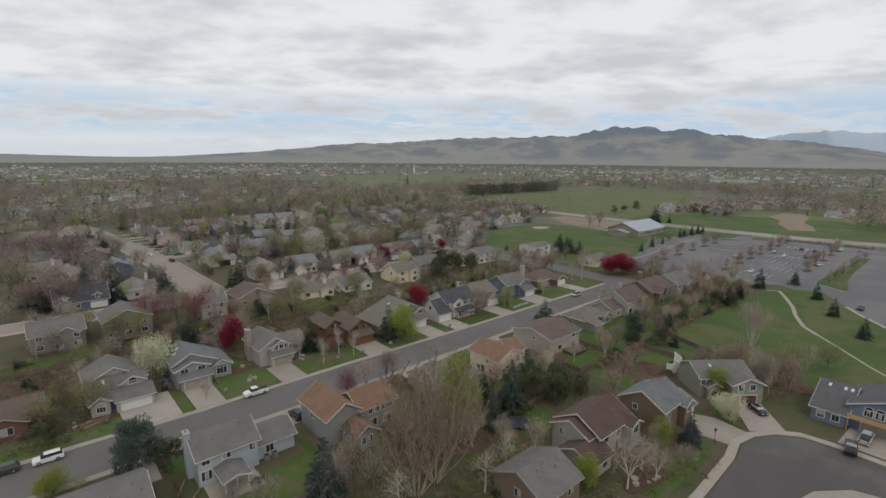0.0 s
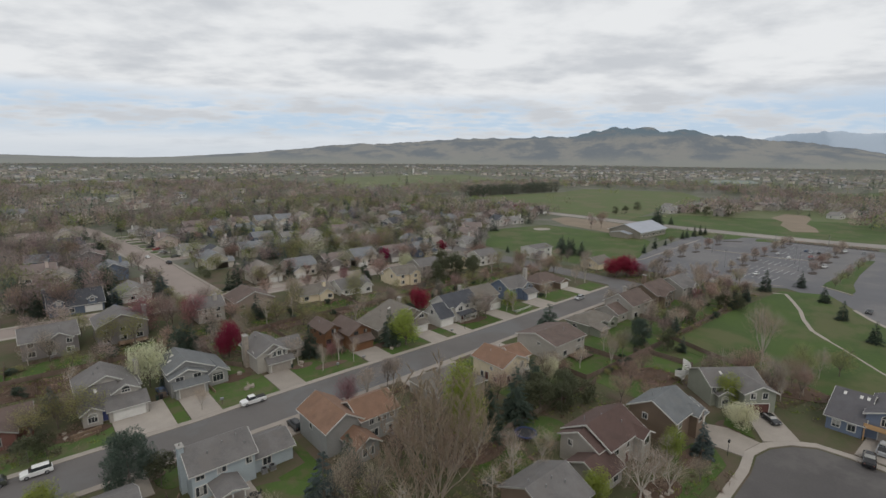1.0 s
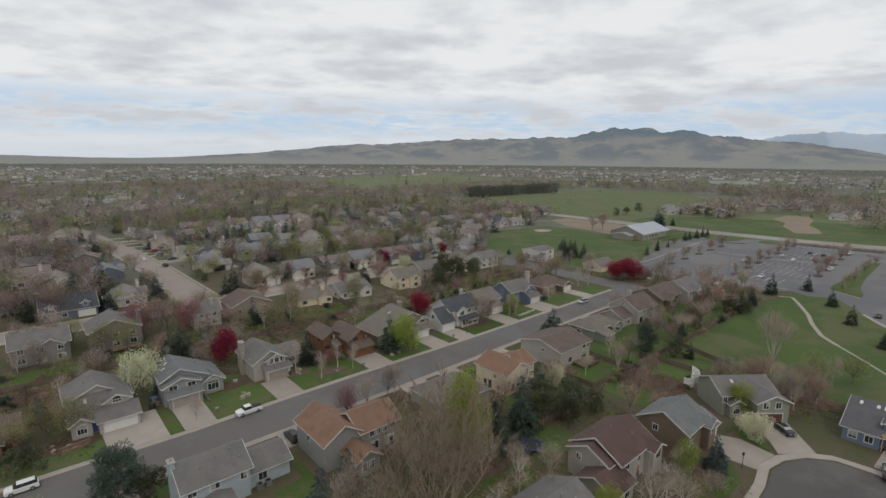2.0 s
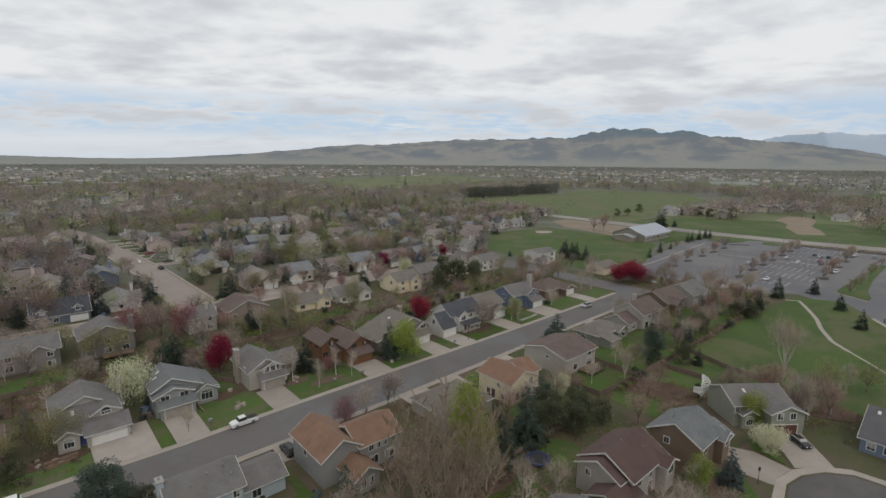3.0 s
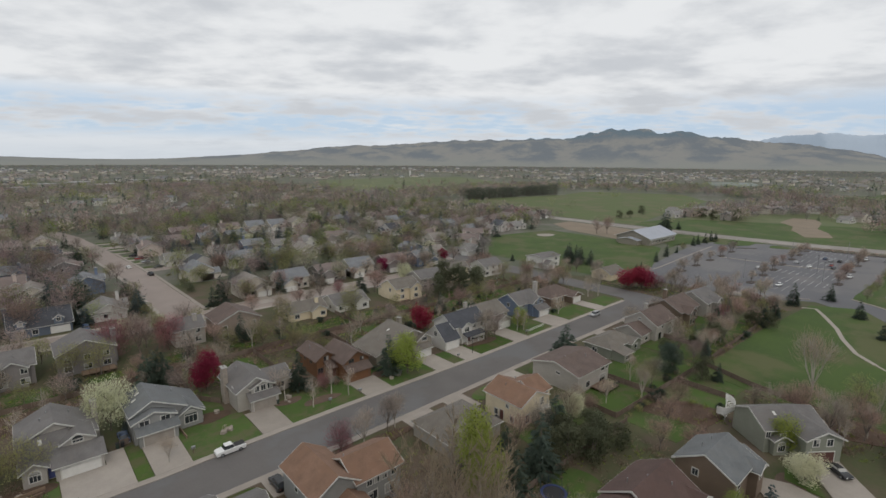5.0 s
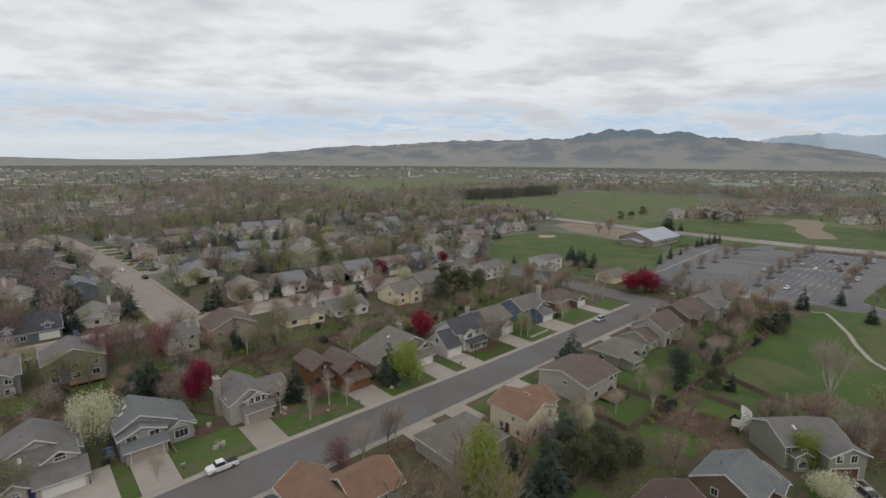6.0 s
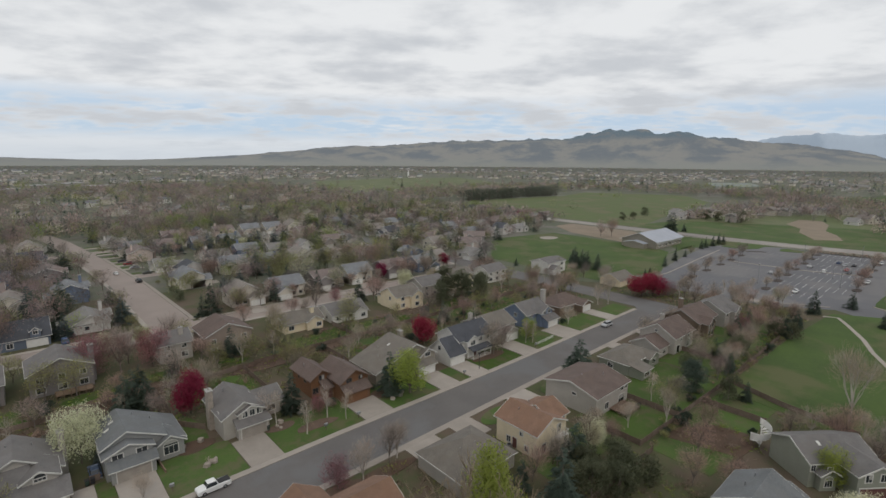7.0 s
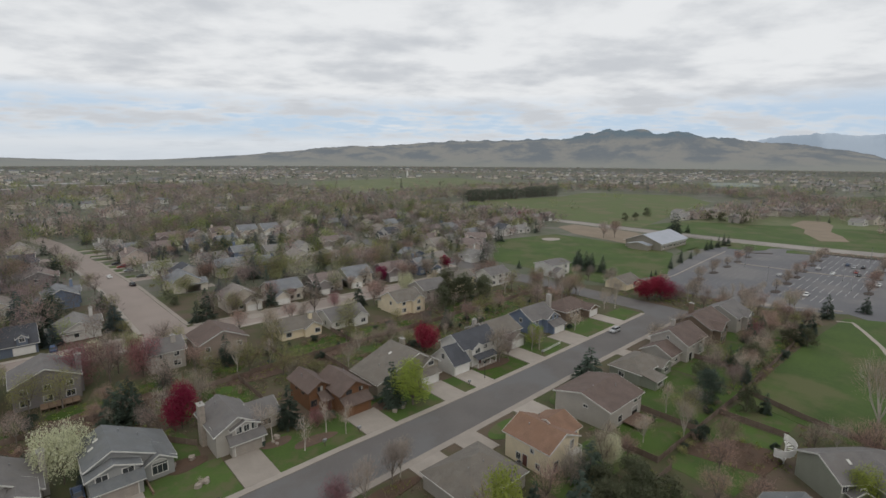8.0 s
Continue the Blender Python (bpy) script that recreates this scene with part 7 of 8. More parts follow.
def vehicle(kind, x, y, turn, paint, label, z=0.03):
    """A parked vehicle whose front points along its own +x."""
    ob = thing(kind, x, y, z, turn, label, "pickup truck" if kind == "pickup_truck" else "car")
    if kind == "pickup_truck":
        ln, wd, hood, roof = 5.3, 1.85, 1.08, 1.82
        cabin, glass = (-0.55, 1.25), (-0.3, 0.95)
    elif kind == "suv":
        ln, wd, hood, roof = 4.4, 1.78, 1.0, 1.66
        cabin, glass = (-2.05, 1.05), (-1.7, 0.5)
    else:
        ln, wd, hood, roof = 4.3, 1.72, 0.9, 1.4
        cabin, glass = (-1.75, 1.15), (-1.05, 0.3)
    h, w_ = ln / 2, wd / 2
    low = 0.32
    side = [(-h, low), (h - 0.1, low), (h, low + 0.25), (h - 0.08, hood - 0.16), (h - 0.55, hood), (cabin[1], hood + 0.03), (cabin[0], hood + 0.05), (-h + 0.1, hood), (-h, hood - 0.2)]
    m = M()
    n = len(side)
    rows = ((-w_, 0.1), (-w_ + 0.12, 0.0), (w_ - 0.12, 0.0), (w_, 0.1))
    for yy, inset in rows:
        m.v += [(px * (1 - inset * 0.25), yy, pz - (inset * 0.5 if pz > low + 0.3 else 0)) for px, pz in side]
    for r in range(3):
        m.f += [(r * n + i, r * n + (i + 1) % n, (r + 1) * n + (i + 1) % n, (r + 1) * n + i) for i in range(n)]
    m.f += [tuple(range(n - 1, -1, -1)), tuple(range(3 * n, 4 * n))]
    body = part("body", m, paint, ob)
    c0, c1, g0, g1, t = cabin[0], cabin[1], glass[0], glass[1], w_ - 0.3
    b = w_ - 0.1
    part("glasshouse", M().add([(c0, -b, hood), (c1, -b, hood), (c1, b, hood), (c0, b, hood), (g0, -t, roof - 0.06), (g1, -t, roof - 0.06), (g1, t, roof - 0.06), (g0, t, roof - 0.06)],
                               [(3, 2, 1, 0), (4, 5, 6, 7), (0, 1, 5, 4), (1, 2, 6, 5), (2, 3, 7, 6), (3, 0, 4, 7)]), GLASS, ob, "dark tinted windows")
    part("roof", M().add([(g0 - 0.05, -t - 0.04, roof - 0.08), (g1 + 0.06, -t - 0.04, roof - 0.08), (g1 + 0.06, t + 0.04, roof - 0.08), (g0 - 0.05, t + 0.04, roof - 0.08),
                          (g0 + 0.1, -t + 0.1, roof), (g1 - 0.1, -t + 0.1, roof), (g1 - 0.1, t - 0.1, roof), (g0 + 0.1, t - 0.1, roof)],
                         [(3, 2, 1, 0), (4, 5, 6, 7), (0, 1, 5, 4), (1, 2, 6, 5), (2, 3, 7, 6), (3, 0, 4, 7)]), paint, ob)
    if kind == "pickup_truck":
        part("load_bed", M().box(-h + 0.12, cabin[0] - 0.1, -w_ + 0.18, w_ - 0.18, hood - 0.05, hood + 0.075), DARK, ob, "black open load bed")
    for sx in (-1, 1):
        for sy in (-1, 1):
            wx, wy = sx * ln * 0.3, sy * (w_ - 0.08)
            tyre = part("wheel", M().tube((wx, wy - 0.11, 0.34), (wx, wy + 0.11, 0.34), 0.34, 0.34, 14), DARK, ob)
            part("rim", M().tube((wx, wy + sy * 0.10, 0.34), (wx, wy + sy * 0.125, 0.34), 0.21, 0.19, 10), METAL, tyre)
    for sy in (-1, 1):
        part("headlight", M().box(h - 0.13, h - 0.01, sy * (w_ - 0.4) - 0.16, sy * (w_ - 0.4) + 0.16, hood - 0.34, hood - 0.2), WHITE, ob, "clear headlight")
        part("tail_light", M().box(-h - 0.02, -h + 0.08, sy * (w_ - 0.28) - 0.1, sy * (w_ - 0.28) + 0.1, hood - 0.35, hood - 0.1), DOOR_RED, ob, "red tail light")
    return ob


P_WHITE, P_BLACK, P_SILVER, P_GREEN = car_paint("white", 0.75, 0.75, 0.74), car_paint("black", 0.02, 0.02, 0.022), car_paint("silver", 0.38, 0.39, 0.40), car_paint("dark_green", 0.06, 0.065, 0.05)
P_RED, P_BLUE = car_paint("red", 0.25, 0.04, 0.035), car_paint("blue", 0.06, 0.09, 0.16)
vehicle("pickup_truck", 35.6, 103.9, 180, P_WHITE, "white pickup truck with a black load bed parked at the kerb")
vehicle("suv", -0.8, 102.8, 180, P_WHITE, "white SUV with roof bars parked at the kerb")
vehicle("suv", -6.7, 103.1, 180, P_GREEN, "dark green SUV parked at the kerb")
vehicle("suv", 158.5, 104.0, 180, P_SILVER, "silver SUV parked at the kerb")
vehicle("car", 112.6, 28.2, 232, P_BLACK, "black car parked on a concrete driveway", 0.16)
vehicle("suv", 38.2, 88.6, 90, P_BLACK, "black SUV parked on a driveway beside a grey house", 0.16)
vehicle("pickup_truck", 116.2, 11.2, 0, P_SILVER, "loaded silver pickup truck before a blue house", 0.16)
vehicle("pickup_truck", 110.0, 12.4, 8, P_BLACK, "black pickup truck behind another before a blue house", 0.16)
vehicle("car", 21.6, 121.5, 90, P_BLUE, "dark car beside a grey house", 0.02)
vehicle("car", 50.5, 291, 90, P_WHITE, "white car parked on a bleached street", 0.04)
for k, (x, y, p, text) in enumerate(((257, 74.6, P_WHITE, "white"), (320.4, 83, P_SILVER, "silver"), (325, 69, P_RED, "dark red"), (341, 68.4, P_BLACK, "black"), (339, 71.8, P_SILVER, "silver"), (312.6, 75.8, P_WHITE, "white"),
                                    (317, 66.8, P_BLACK, "black"), (344, 75.2, P_BLUE, "dark blue"), (222, 29, P_BLACK, "black"), (289, 92, P_SILVER, "silver"), (300, 57.5, P_WHITE, "white"), (362, 52, P_SILVER, "silver"),
                                    (360, 60, P_WHITE, "white"))):
    vehicle("car", x, y, 0 if k % 2 else 180, p, text + " car parked in the parking lot", 0.035)

for k, (y, off, kind, size) in enumerate(((203, -10, "budding_tree", 5), (211, -9.5, "bud_bush", 2.2), (222, -9.5, "juniper", 5), (230, -9, "budding_tree", 7), (238, -10, "spruce", 7), (262, -9, "bare_tree", 9), (272, -9.5, "budding_tree", 7),
                                         (305, -9, "rust_tree", 8), (318, -9.5, "bare_tree", 9), (345, -9, "bare_tree", 10), (352, 9.5, "budding_tree", 6), (226, 10, "juniper", 4.5), (236, 10.5, "juniper", 4), (257, 10, "bud_bush", 2.3))):
    plant(kind, SIDE_STREET(y) + off, y, size, "", 1.1)
for x, y, turn, kind, p, text in ((55.4, 268, 95, "suv", P_BLACK, "black SUV parked at the kerb of a bleached street"), (61.5, 283, 180, "car", P_GREEN, "dark green car on a short driveway"), (59.5, 300, 180, "car", P_SILVER, "silver car on a short driveway"),
                                  (58.6, 311, 180, "suv", P_RED, "dark red SUV on a short driveway"), (57.6, 321, 180, "car", P_BLACK, "black car on a short driveway"), (24, 200, 90, "suv", P_BLUE, "dark blue SUV before a blue house")):
    vehicle(kind, x, y, turn, p, text, 0.11)
for y in (283, 300, 311, 321, 336, 349, 362, 376):
    x = SIDE_STREET(y)
    slab("driveway", rect(x + 6.0, x + 15.5, y - 1.7, y + 1.7), 0.1, CONCRETE, "short pale concrete driveway beside a bleached street", 0.2)
    slab("lawn", rect(x + 6.2, x + 14.5, y + 1.8, y + 6.6), 0.06, LAWN, "narrow green lawn between short driveways", 0.1)

# ---- parking lot: islands, trees, lamps, walks ----
k = 0
for xs, base in (((254.0, 272.6, 293.0, 311.0, 329.2), 114.6), ((254.7, 274.8, 292.4, 310.5, 330.6, 348.9, 366), 84.7), ((280.7, 298.4, 316.6, 337.5, 355.3), 57.2)):
    for x in xs:
        k += 1
        y = base + 0.038 * (x - 254)
        slab("planting_island", blob(x, y, 3.5, 1.7, 70 + k, 16, 0.1), 0.16, DARK_MULCH, "narrow dark mulched island in the parking lot", 0.3)
        for off in ((-1.8, 1.9) if k % 3 else (0.2,)):
            plant("rust_tree" if k % 5 == 4 else "bare_tree", x + off, y, 5.8 + 0.7 * (k % 3), "small bare tree on a parking-lot island", 1.0)
slab("planting_bed", [(344.4, 119.8), (351.4, 111), (353.8, 111.6), (346.6, 121)], 0.15, DARK_MULCH, "dark mulched bed at the end of the parking bays", 0.25)
# mulched edge with a low hedge along the collector road
slab("planting_bed", [(372.4, 95), (376.5, 60), (378.5, 48), (382.5, 48), (380, 66), (375.4, 95)], 0.14, DARK_MULCH, "long dark mulched bed between lot and collector road", 0.2)
for i in range(26):
    plant("rust_bush", 374 + 6.4 * i / 25 + (i % 3 - 1) * 0.7, 94 - 1.8 * i, 1.6 + 0.2 * (i % 3), "low twiggy hedge shrub beside the collector road", 1.3)
slab("lot_verge", [(352, 136), (353, 123), (362, 118), (374, 118), (380, 122), (381, 140)], 0.12, FIELD, "green rounded verge at the lot's edge", 0.2)
slab("lot_verge", [(362, 107), (366, 96), (374, 95), (375.6, 106), (372, 109)], 0.12, FIELD, "green rounded island at the lot's edge", 0.2)
slab("kerb", [(235, 126), (252, 125), (298, 129), (298, 129.6), (252, 125.7), (235, 126.8)], 0.15, CONCRETE, "pale concrete kerb round the parking lot", 0.25)
slab("kerb", [(298, 129), (339, 132), (339, 132.7), (298, 129.7)], 0.15, CONCRETE, "pale concrete kerb round the parking lot", 0.25)
slab("kerb", [(229, 81), (235, 70.4), (241, 60), (241.8, 60.3), (235.8, 70.8), (229.8, 81.3)], 0.15, CONCRETE, "pale concrete kerb round the parking lot", 0.25)
slab("lot_verge", [(254, 49), (262, 49.5), (300, 48), (340, 47.5), (340, 44), (294, 43), (268, 41), (255, 38), (247, 38)], 0.12, FIELD, "green island between lot and access road", 0.2)
slab("kerb", [(254, 49.6), (246.2, 37.8), (247, 37.4), (254.8, 49.2)], 0.16, CONCRETE, "pale kerb at the end of a green island", 0.25)
for x, y, s in ((256, 45, 5), (268, 45.5, 6), (280, 45, 5.5), (293, 46, 5), (306, 45.5, 6), (320, 46, 5), (334, 45.5, 5.5)):
    plant("budding_tree" if s == 6 else "bare_tree", x, y, s, "small tree on a green island beside the parking lot")
strip("kerb", [(222, 33), (213, 27.4), (203, 19.5), (194, 11), (180, -6)], 1.3, 0.14, CONCRETE, "pale concrete kerb of the access road beside the park")
strip("footpath", [(306.5, 116), (308.6, 92), (308.8, 86), (312, 74), (316.5, 63.5)], 1.5, 0.13, CONCRETE, "pale concrete walk through the parking lot")
slab("footpath", rect(228, 232, 78, 84), 0.13, CONCRETE, "pale concrete walk at the lot's edge", 0.2)
slab("lot_verge", [(300, 147), (352, 149), (379, 113), (382, 130), (322, 150)], 0.06, FIELD, "green verge at the lot's edge", 0.2)
for x, y in ((262, 90), (300, 70), (300, 110), (340, 90), (281, 64), (358, 68)):
    lamp = thing("lamp_post", x, y, 0, 0, "tall slim parking-lot lamp post", "lamp post", "parking lot lamps")
    part("pole", M().tube((0, 0, 0), (0, 0, 9), 0.11, 0.07, 8).box(-0.25, 0.25, -0.25, 0.25, 0, 0.5), METAL, lamp)
    part("arm", M().box(-0.9, 0.9, -0.04, 0.04, 8.9, 8.98), METAL, lamp)
    for s in (-1, 1):
        part("lamp_head", M().box(s * 1.0 - 0.3, s * 1.0 + 0.3, -0.16, 0.16, 8.8, 8.95), DARK, lamp)

# ---- civic building by the sports field, houses at the street's end ----
ROOF_METAL = surface("pale_metal_roof", (0.36, 0.38, 0.43), (0.30, 0.32, 0.365), scale=0.2, fine=2, rough=0.5, bump=0.1, bands=("X", 0.6, 0.3))
h = House(332, 172, W_TAN, ROOF_METAL, "long low tan school building with a pale metal roof", category="school building", group="civic buildings")
h.block(-22, 14, -13.6, 9.0, 4.6, "x", 0.38, 1.0)
h.block(-27, -22, -8, 5, 3.2, "x", 0.2)
h.finish()
for k in range(7):
    h.window("-y", -13.6, -18 + k * 4.8, 1.2, 2.2, 1.6, 1)
part("wall_band", M().box(-22.2, 14.2, -13.9, -13.62, 3.2, 3.8), TRIM, h.ob, "pale band under the eaves")
h = House(213, 166, W_WHITE, R_GREY, "pale boxy two-storey house beside the sports field")
h.block(-9, 5, -5, 5, 5.4, "x", 0.25)
h.block(-9, -3, -8, -4, 3.0, "y", 0.5)
h.finish()
h.window("-y", -5, 2, 3.4, 1.4, 1.2), h.window("-y", -5, 2, 0.9, 1.4, 1.2)
h = House(214, 131, W_CREAM, R_TAN, "cream single-storey house at the street's end")
h.block(-6, 6, -4.5, 5, 3.0, "x", 0.5)
h.finish()
h.window("-x", -6, 0, 0.9, 1.4, 1.2), h.window("-y", -4.5, 1, 0.9, 1.4, 1.2)

# ---- garden things ----
tr = thing("trampoline", 70.3, 57.2, 0, 0, "round trampoline with a blue pad and dark mat", "trampoline")
BLUE_PAD = surface("blue_pad", (0.025, 0.04, 0.13), (0.02, 0.03, 0.1), rough=0.6, bump=0.05)
part("mat", M().tube((0, 0, 0.86), (0, 0, 0.885), 1.75, 1.75, 28), DARK, tr)
ring = M()
for i in range(28):
    for r, z in ((1.72, 0.87), (2.15, 0.87), (2.15, 0.93), (1.72, 0.93)):
        a = 2 * math.pi * i / 28
        ring.v.append((r * math.cos(a), r * math.sin(a), z))
    for j in range(4):
        ring.f.append((i * 4 + j, i * 4 + (j + 1) % 4, (i + 1) % 28 * 4 + (j + 1) % 4, (i + 1) % 28 * 4 + j))
part("pad", ring, BLUE_PAD, tr, "blue padded rim")
for i in range(6):
    a = 2 * math.pi * i / 6
    part("leg", M().tube((2.05 * math.cos(a), 2.05 * math.sin(a), 0), (2.05 * math.cos(a), 2.05 * math.sin(a), 0.88), 0.03, 0.03, 6), METAL, tr)
    part("net_pole", M().tube((2.15 * math.cos(a), 2.15 * math.sin(a), 0.9), (2.15 * math.cos(a), 2.15 * math.sin(a), 2.6), 0.025, 0.025, 6), BLUE_PAD, tr)

st = thing("spiral_stair", 117.6, 48.2, 0, 0, "white metal spiral stair behind a sage-grey house", "spiral stair")
st.scale = (1.4, 1.4, 1.3)
part("column", M().tube((0, 0, 0), (0, 0, 4.2), 0.08, 0.08, 8), WHITE, st)
for i in range(15):
    a0, a1, z = 0.45 * i, 0.45 * i + 0.42, 0.2 + i * 0.19
    part("tread", M().extrude([(0.06 * math.cos(a0), 0.06 * math.sin(a0)), (1.15 * math.cos(a0), 1.15 * math.sin(a0)), (1.15 * math.cos(a1), 1.15 * math.sin(a1)), (0.06 * math.cos(a1), 0.06 * math.sin(a1))], "z", z, z + 0.05), WHITE, st)
rail = M()
for i in range(30):
    a0, a1, z = 0.225 * i, 0.225 * (i + 1), 1.15 + i * 0.095
    ring = [(r * math.cos(a), r * math.sin(a)) for r, a in ((1.13, a0), (1.17, a0), (1.17, a1), (1.13, a1))]
    rail.add([(px, py, z - 0.85) for px, py in ring] + [(px, py, z - 0.05 + (0.095 if k > 1 else 0)) for k, (px, py) in enumerate(ring)], [(3, 2, 1, 0), (4, 5, 6, 7), (0, 1, 5, 4), (1, 2, 6, 5), (2, 3, 7, 6), (3, 0, 4, 7)])
    rail.tube((1.15 * math.cos(a0), 1.15 * math.sin(a0), z), (1.15 * math.cos(a1), 1.15 * math.sin(a1), z + 0.095), 0.04, 0.04, 5)
part("railing", rail, WHITE, st)

dk = thing("deck", 111.4, 72.3, 0, 0, "dark timber back deck with a railing beside a grey house", "deck")
part("platform", M().box(-3, 3, -2, 2.1, 0.5, 0.66), BROWN_TRIM, dk)
for i in range(7):
    px = -2.95 + i * 0.98
    part("post", M().box(px - 0.05, px + 0.05, -2, -1.9, 0, 1.6), DARK, dk)
part("top_rail", M().box(-3, 3, -2.02, -1.88, 1.6, 1.66), DARK, dk)
dk = thing("deck", 22.5, 160.4, 0, 0, "weathered timber deck behind a house", "deck")
part("platform", M().box(-3.5, 3.5, -1.9, 1.1, 0.7, 0.85), TIMBER, dk)
for i in range(6):
    part("post", M().box(-3.5 + i * 1.38, -3.4 + i * 1.38, -1.9, -1.8, 0, 1.75), TIMBER, dk)
part("top_rail", M().box(-3.5, 3.55, -1.92, -1.78, 1.75, 1.81), TIMBER, dk)


def mailbox(x, y):
    b = thing("mailbox", x, y, 0, 0, "grey cluster mailbox on a post by the pavement", "mailbox")
    part("post", M().box(-0.06, 0.06, -0.06, 0.06, 0, 0.95), FENCE, b)
    part("box", M().box(-0.35, 0.35, -0.22, 0.22, 0.95, 1.4).extrude([(-0.22, 1.4), (0.22, 1.4), (0.0, 1.52)], "x", -0.35, 0.35), METAL, b)


for x, y in ((58.4, 108), (67.8 - 2, 107.6), (97, 107.8), (126, 107.8), (30.4, 107.8)):
    mailbox(x, y)


def boulder(x, y, s, seed):
    m = M().tube((0, 0, -0.1), (0, 0, 0.45), 0.55, 0.5, 9)
    r = random.Random(seed)
    m.v = [(a * r.uniform(0.8, 1.2) * s, b * r.uniform(0.8, 1.2) * s, c * r.uniform(0.8, 1.3) * s) for a, b, c in m.v]
    ob = new("boulder", m.mesh("boulder", STONE))
    ob.location = (x, y, 0.05)
    tagged(ob, "rounded tan landscape boulder in a planting bed", "boulder")


r6 = random.Random(6)
for i in range(34):
    cx, cy, rr = r6.choice(((36.5, 119.6, 2.2), (37.6, 111.5, 1.2), (52, 115.4, 2), (77, 111, 3), (4, 113, 3), (73, 33, 2.5)))
    boulder(cx + r6.uniform(-rr, rr), cy + r6.uniform(-rr, rr) * 0.6, r6.uniform(0.5, 1.2), i)
plant("pale_tree", 37.2, 111.6, 1.6, "clump of pale dry ornamental grass on a lawn", 1.8)
wf = thing("garden_fence", 128, 108.6, 0, 4, "low white ornamental garden fence on a lawn", "fence")
for i in range(9):
    part("post", M().box(i * 1.05 - 0.05, i * 1.05 + 0.05, -0.05, 0.05, 0, 0.95), WHITE, wf)
for z in (0.35, 0.75):
    part("rail", M().box(0, 8.4, -0.03, 0.03, z, z + 0.12), WHITE, wf)
lp = thing("street_lamp", 93.4, 29.6, 0, 0, "slim dark garden lamp post by a driveway", "street lamp")
part("pole", M().tube((0, 0, 0), (0, 0, 2.6), 0.05, 0.04, 8), DARK, lp)
part("lantern", M().box(-0.15, 0.15, -0.15, 0.15, 2.6, 3.0).extrude([(-0.2, 3.0), (0.2, 3.0), (0.0, 3.2)], "x", -0.2, 0.2), DARK, lp)
lp = thing("street_lamp", 102.5, 107.9, 0, 0, "slim dark street lamp beside a driveway", "street lamp")
part("pole", M().tube((0, 0, 0), (0, 0, 4.2), 0.07, 0.05, 8), DARK, lp)
part("lantern", M().box(-0.2, 0.2, -0.2, 0.2, 4.2, 4.6), DARK, lp)

def air_conditioner(x, y):
    b = thing("air_conditioner", x, y, 0, 0, "grey box air conditioner beside a house wall", "air conditioner")
    part("casing", M().box(-0.42, 0.42, -0.42, 0.42, 0.08, 0.85).box(-0.5, 0.5, -0.5, 0.5, 0, 0.08), METAL, b)
    part("grille", M().tube((0, 0, 0.85), (0, 0, 0.9), 0.36, 0.34, 14), DARK, b, "round dark fan grille")


for x, y in ((28.2, 78.9), (29.6, 78.9), (51.2, 74.4), (22.0, 119.8), (81.3, 79.6)):
    air_conditioner(x, y)


def wheelie_bin(x, y, material, label):
    b = thing("wheelie_bin", x, y, 0.02, 0, label, "bin")
    part("body", M().add([(-0.24, -0.28, 0.05), (0.24, -0.28, 0.05), (0.24, 0.28, 0.05), (-0.24, 0.28, 0.05), (-0.3, -0.36, 1.0), (0.3, -0.36, 1.0), (0.3, 0.36, 1.0), (-0.3, 0.36, 1.0)],
                         [(3, 2, 1, 0), (4, 5, 6, 7), (0, 1, 5, 4), (1, 2, 6, 5), (2, 3, 7, 6), (3, 0, 4, 7)]), material, b)
    part("lid", M().extrude([(-0.4, 1.0), (0.4, 1.0), (0.36, 1.08), (-0.34, 1.1)], "x", -0.32, 0.32), DARK, b)
    for q in (-0.26, 0.26):
        part("wheel", M().tube((q - 0.04, 0.3, 0.12), (q + 0.04, 0.3, 0.12), 0.12, 0.12, 10), DARK, b)


BIN_GREEN = surface("green_bin", (0.035, 0.06, 0.045), rough=0.5, bump=0.02)
wheelie_bin(20.2, 118.6, BIN_GREEN, "dark green wheelie bin beside a grey house"), wheelie_bin(21.0, 118.7, DARK, "black wheelie bin beside a grey house"), wheelie_bin(49.6, 115.6, BIN_GREEN, "dark green wheelie bin beside a garage")


def timber_wall(x0, y0, x1, y1):
    """A low garden wall of stacked timbers."""
    n = math.hypot(x1 - x0, y1 - y0)
    b = thing("garden_wall", x0, y0, 0, math.degrees(math.atan2(y1 - y0, x1 - x0)), "low garden wall of stacked weathered timbers", "garden wall")
    for k in range(3):
        part("timber", M().box(0.1 * (k % 2), n - 0.1 * (k % 2), -0.1 + 0.02 * k, 0.1 + 0.02 * k, 0.19 * k, 0.19 * k + 0.18), TIMBER, b)


for q in ((4.4, 112.2, 9.4, 112.8), (4.8, 110.6, 9.0, 111.2), (13.8, 77.8, 15.8, 81.6), (14.6, 74.6, 16.8, 77.4), (30.6, 118.0, 30.8, 113.8)):
    timber_wall(*q)


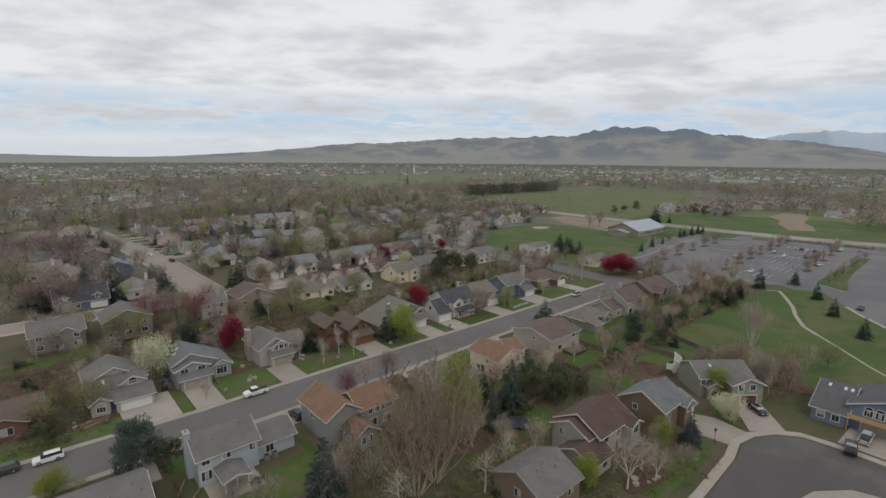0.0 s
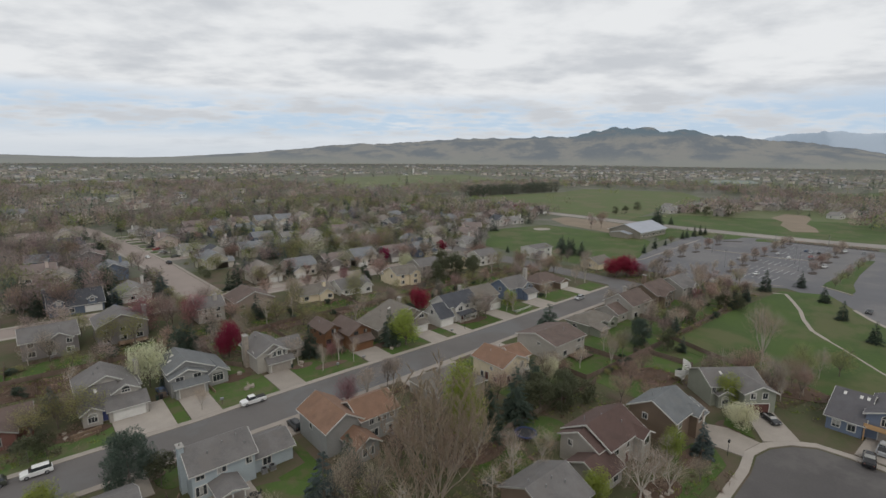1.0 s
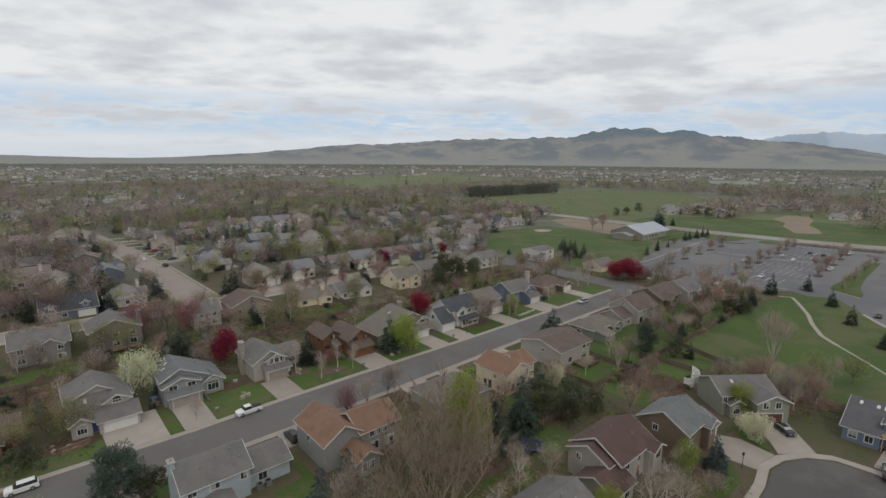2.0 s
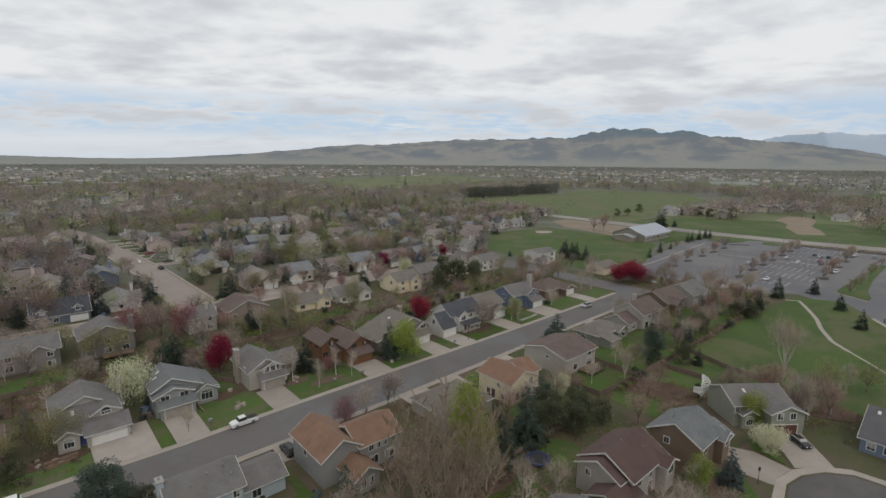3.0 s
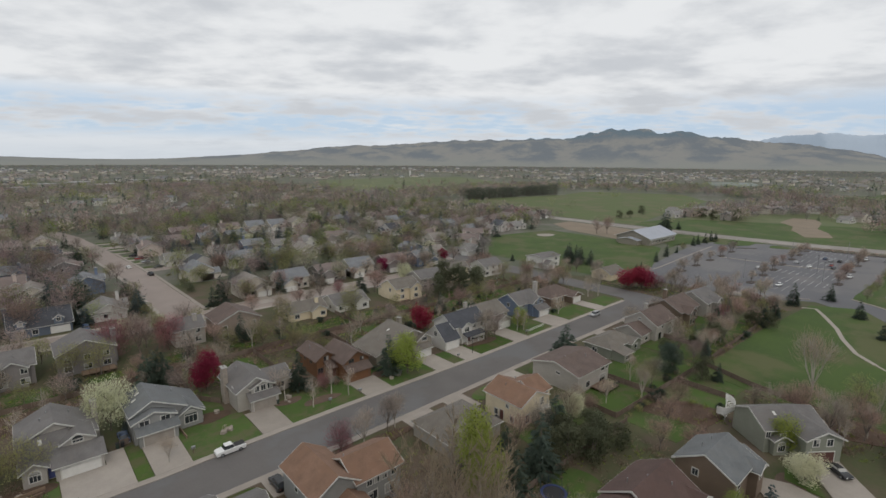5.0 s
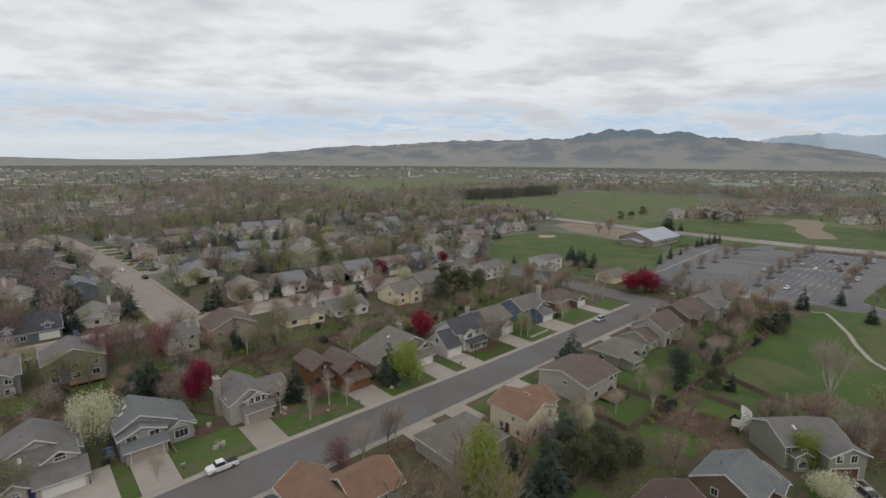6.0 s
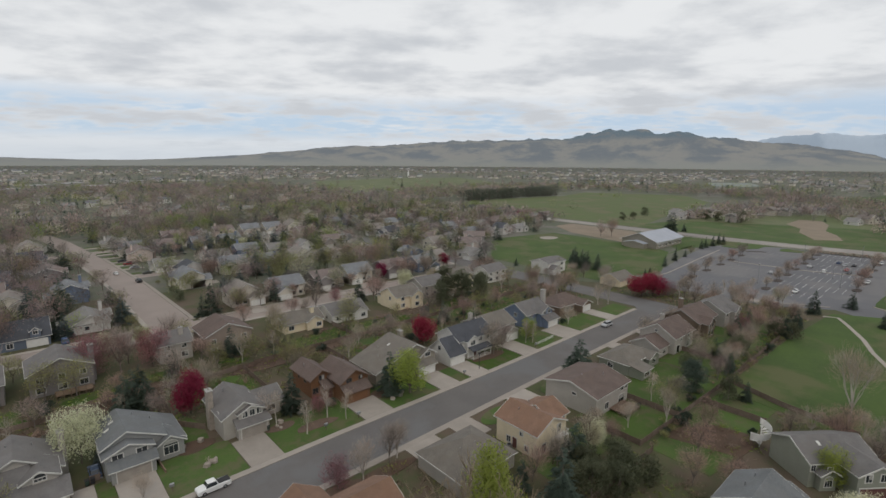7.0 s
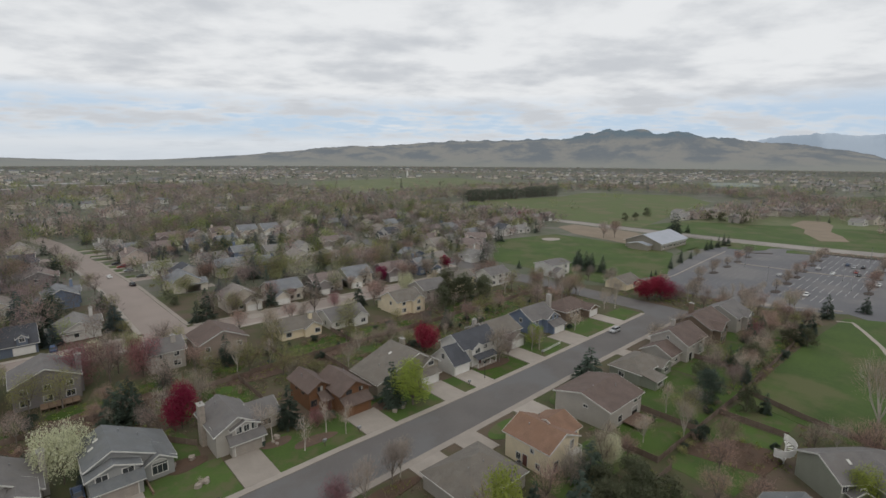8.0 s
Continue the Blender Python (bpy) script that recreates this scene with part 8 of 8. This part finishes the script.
def garden_chair(x, y, turn):
    c = thing("garden_chair", x, y, 0.12, turn, "dark metal garden chair on a patio", "chair", "patio chairs")
    part("seat", M().box(-0.25, 0.25, -0.25, 0.25, 0.4, 0.45), DARK, c)
    part("backrest", M().extrude([(0.22, 0.45), (0.27, 0.45), (0.36, 0.95), (0.31, 0.95)], "x", -0.25, 0.25), DARK, c)
    for px in (-0.22, 0.22):
        for py in (-0.22, 0.22):
            part("leg", M().box(px - 0.02, px + 0.02, py - 0.02, py + 0.02, 0, 0.4), METAL, c)


tb = thing("patio_table", 24.4, 73.6, 0.12, 0, "round dark patio table", "table")
part("tabletop", M().tube((0, 0, 0.7), (0, 0, 0.74), 0.6, 0.6, 18), DARK, tb)
part("stem", M().tube((0, 0, 0), (0, 0, 0.7), 0.05, 0.05, 8).tube((0, 0, 0), (0, 0, 0.04), 0.3, 0.3, 12), METAL, tb)
for x, y, turn in ((23.5, 73.6, 90), (25.3, 73.6, -90), (24.4, 72.7, 180)):
    garden_chair(x, y, turn)

# ---- trees by the school and along the lot, far landmarks ----
for x, y, s in ((366, 173, 18), (371, 178, 16), (402, 180, 7)):
    plant("spruce", x, y, s)
for x, y, s in ((431, 246, 8), (439, 241, 8), (481, 250, 9), (488, 186, 9), (494, 198, 10), (497, 170, 11), (506, 176, 9)):
    plant("juniper", x, y, s, "dark rounded evergreen in an open field", 1.1)
for x, y, s_ in ((266, 133.3, 6.5), (284, 135.8, 8), (299.7, 136.9, 5), (332.9, 141, 7), (339.8, 141.1, 7.5), (349.1, 140, 8), (362, 141.3, 8), (371, 141.5, 6), (240, 131, 3.5), (247, 132, 3)):
    plant("spruce", x, y, s_, "narrow young spruce at the parking lot's edge", 0.75)
plant("budding_tree", 310, 138, 5.5)
plant("rust_tree", 336, 203, 13), plant("bare_tree", 330, 208, 12)
church = thing("church_tower", 917, 1187, 0, 20, "small distant white church tower", "church tower")
part("tower", M().box(-2, 2, -2, 2, 0, 11), WHITE, church)
part("spire", M().add([(-2.2, -2.2, 11), (2.2, -2.2, 11), (2.2, 2.2, 11), (-2.2, 2.2, 11), (0, 0, 19)], [(0, 1, 4), (1, 2, 4), (2, 3, 4), (3, 0, 4), (3, 2, 1, 0)]), WHITE, church)
PALE_WALL = surface("pale_render", (0.40, 0.37, 0.34), (0.32, 0.30, 0.27), scale=0.1, fine=1, rough=0.8, bump=0.05)
FLAT_ROOF = surface("flat_roof", (0.40, 0.39, 0.385), (0.30, 0.29, 0.285), scale=0.05, fine=0.6, rough=0.8, bump=0.05, vary=0.3)
for k, (x, y, w_, d_) in enumerate(((140, 1020, 16, 12), (196, 1075, 20, 12), (262, 1010, 15, 14), (112, 1130, 22, 14), (215, 1160, 18, 15), (62, 1080, 16, 14), (318, 1120, 14, 12), (26, 980, 12, 10))):
    b = thing("warehouse", x, y, 0, 12 + 9 * (k % 4), "pale flat-roofed commercial building far off", "warehouse", "far commercial buildings")
    part("wall", M().box(-w_, w_, -d_, d_, 0, 6), PALE_WALL, b)
    part("roof", M().box(-w_ - 0.5, w_ + 0.5, -d_ - 0.5, d_ + 0.5, 6.0, 6.5), FLAT_ROOF, b)
slab("pond", [(1310, 498), (1373, 424), (1290, 385), (1208, 358), (1150, 375), (1108, 400), (1190, 450)], 0.1, surface("pond_water", (0.20, 0.225, 0.20), (0.16, 0.185, 0.165), scale=0.01, fine=0.1, rough=0.7, bump=0.02), "pale grey-green pond among far houses", 0.2)
slab("meadow", [(800, 160), (900, 191), (1070, 138), (1010, 108), (880, 114)], 0.06, FIELD, "green open ground among far houses", 0.2)
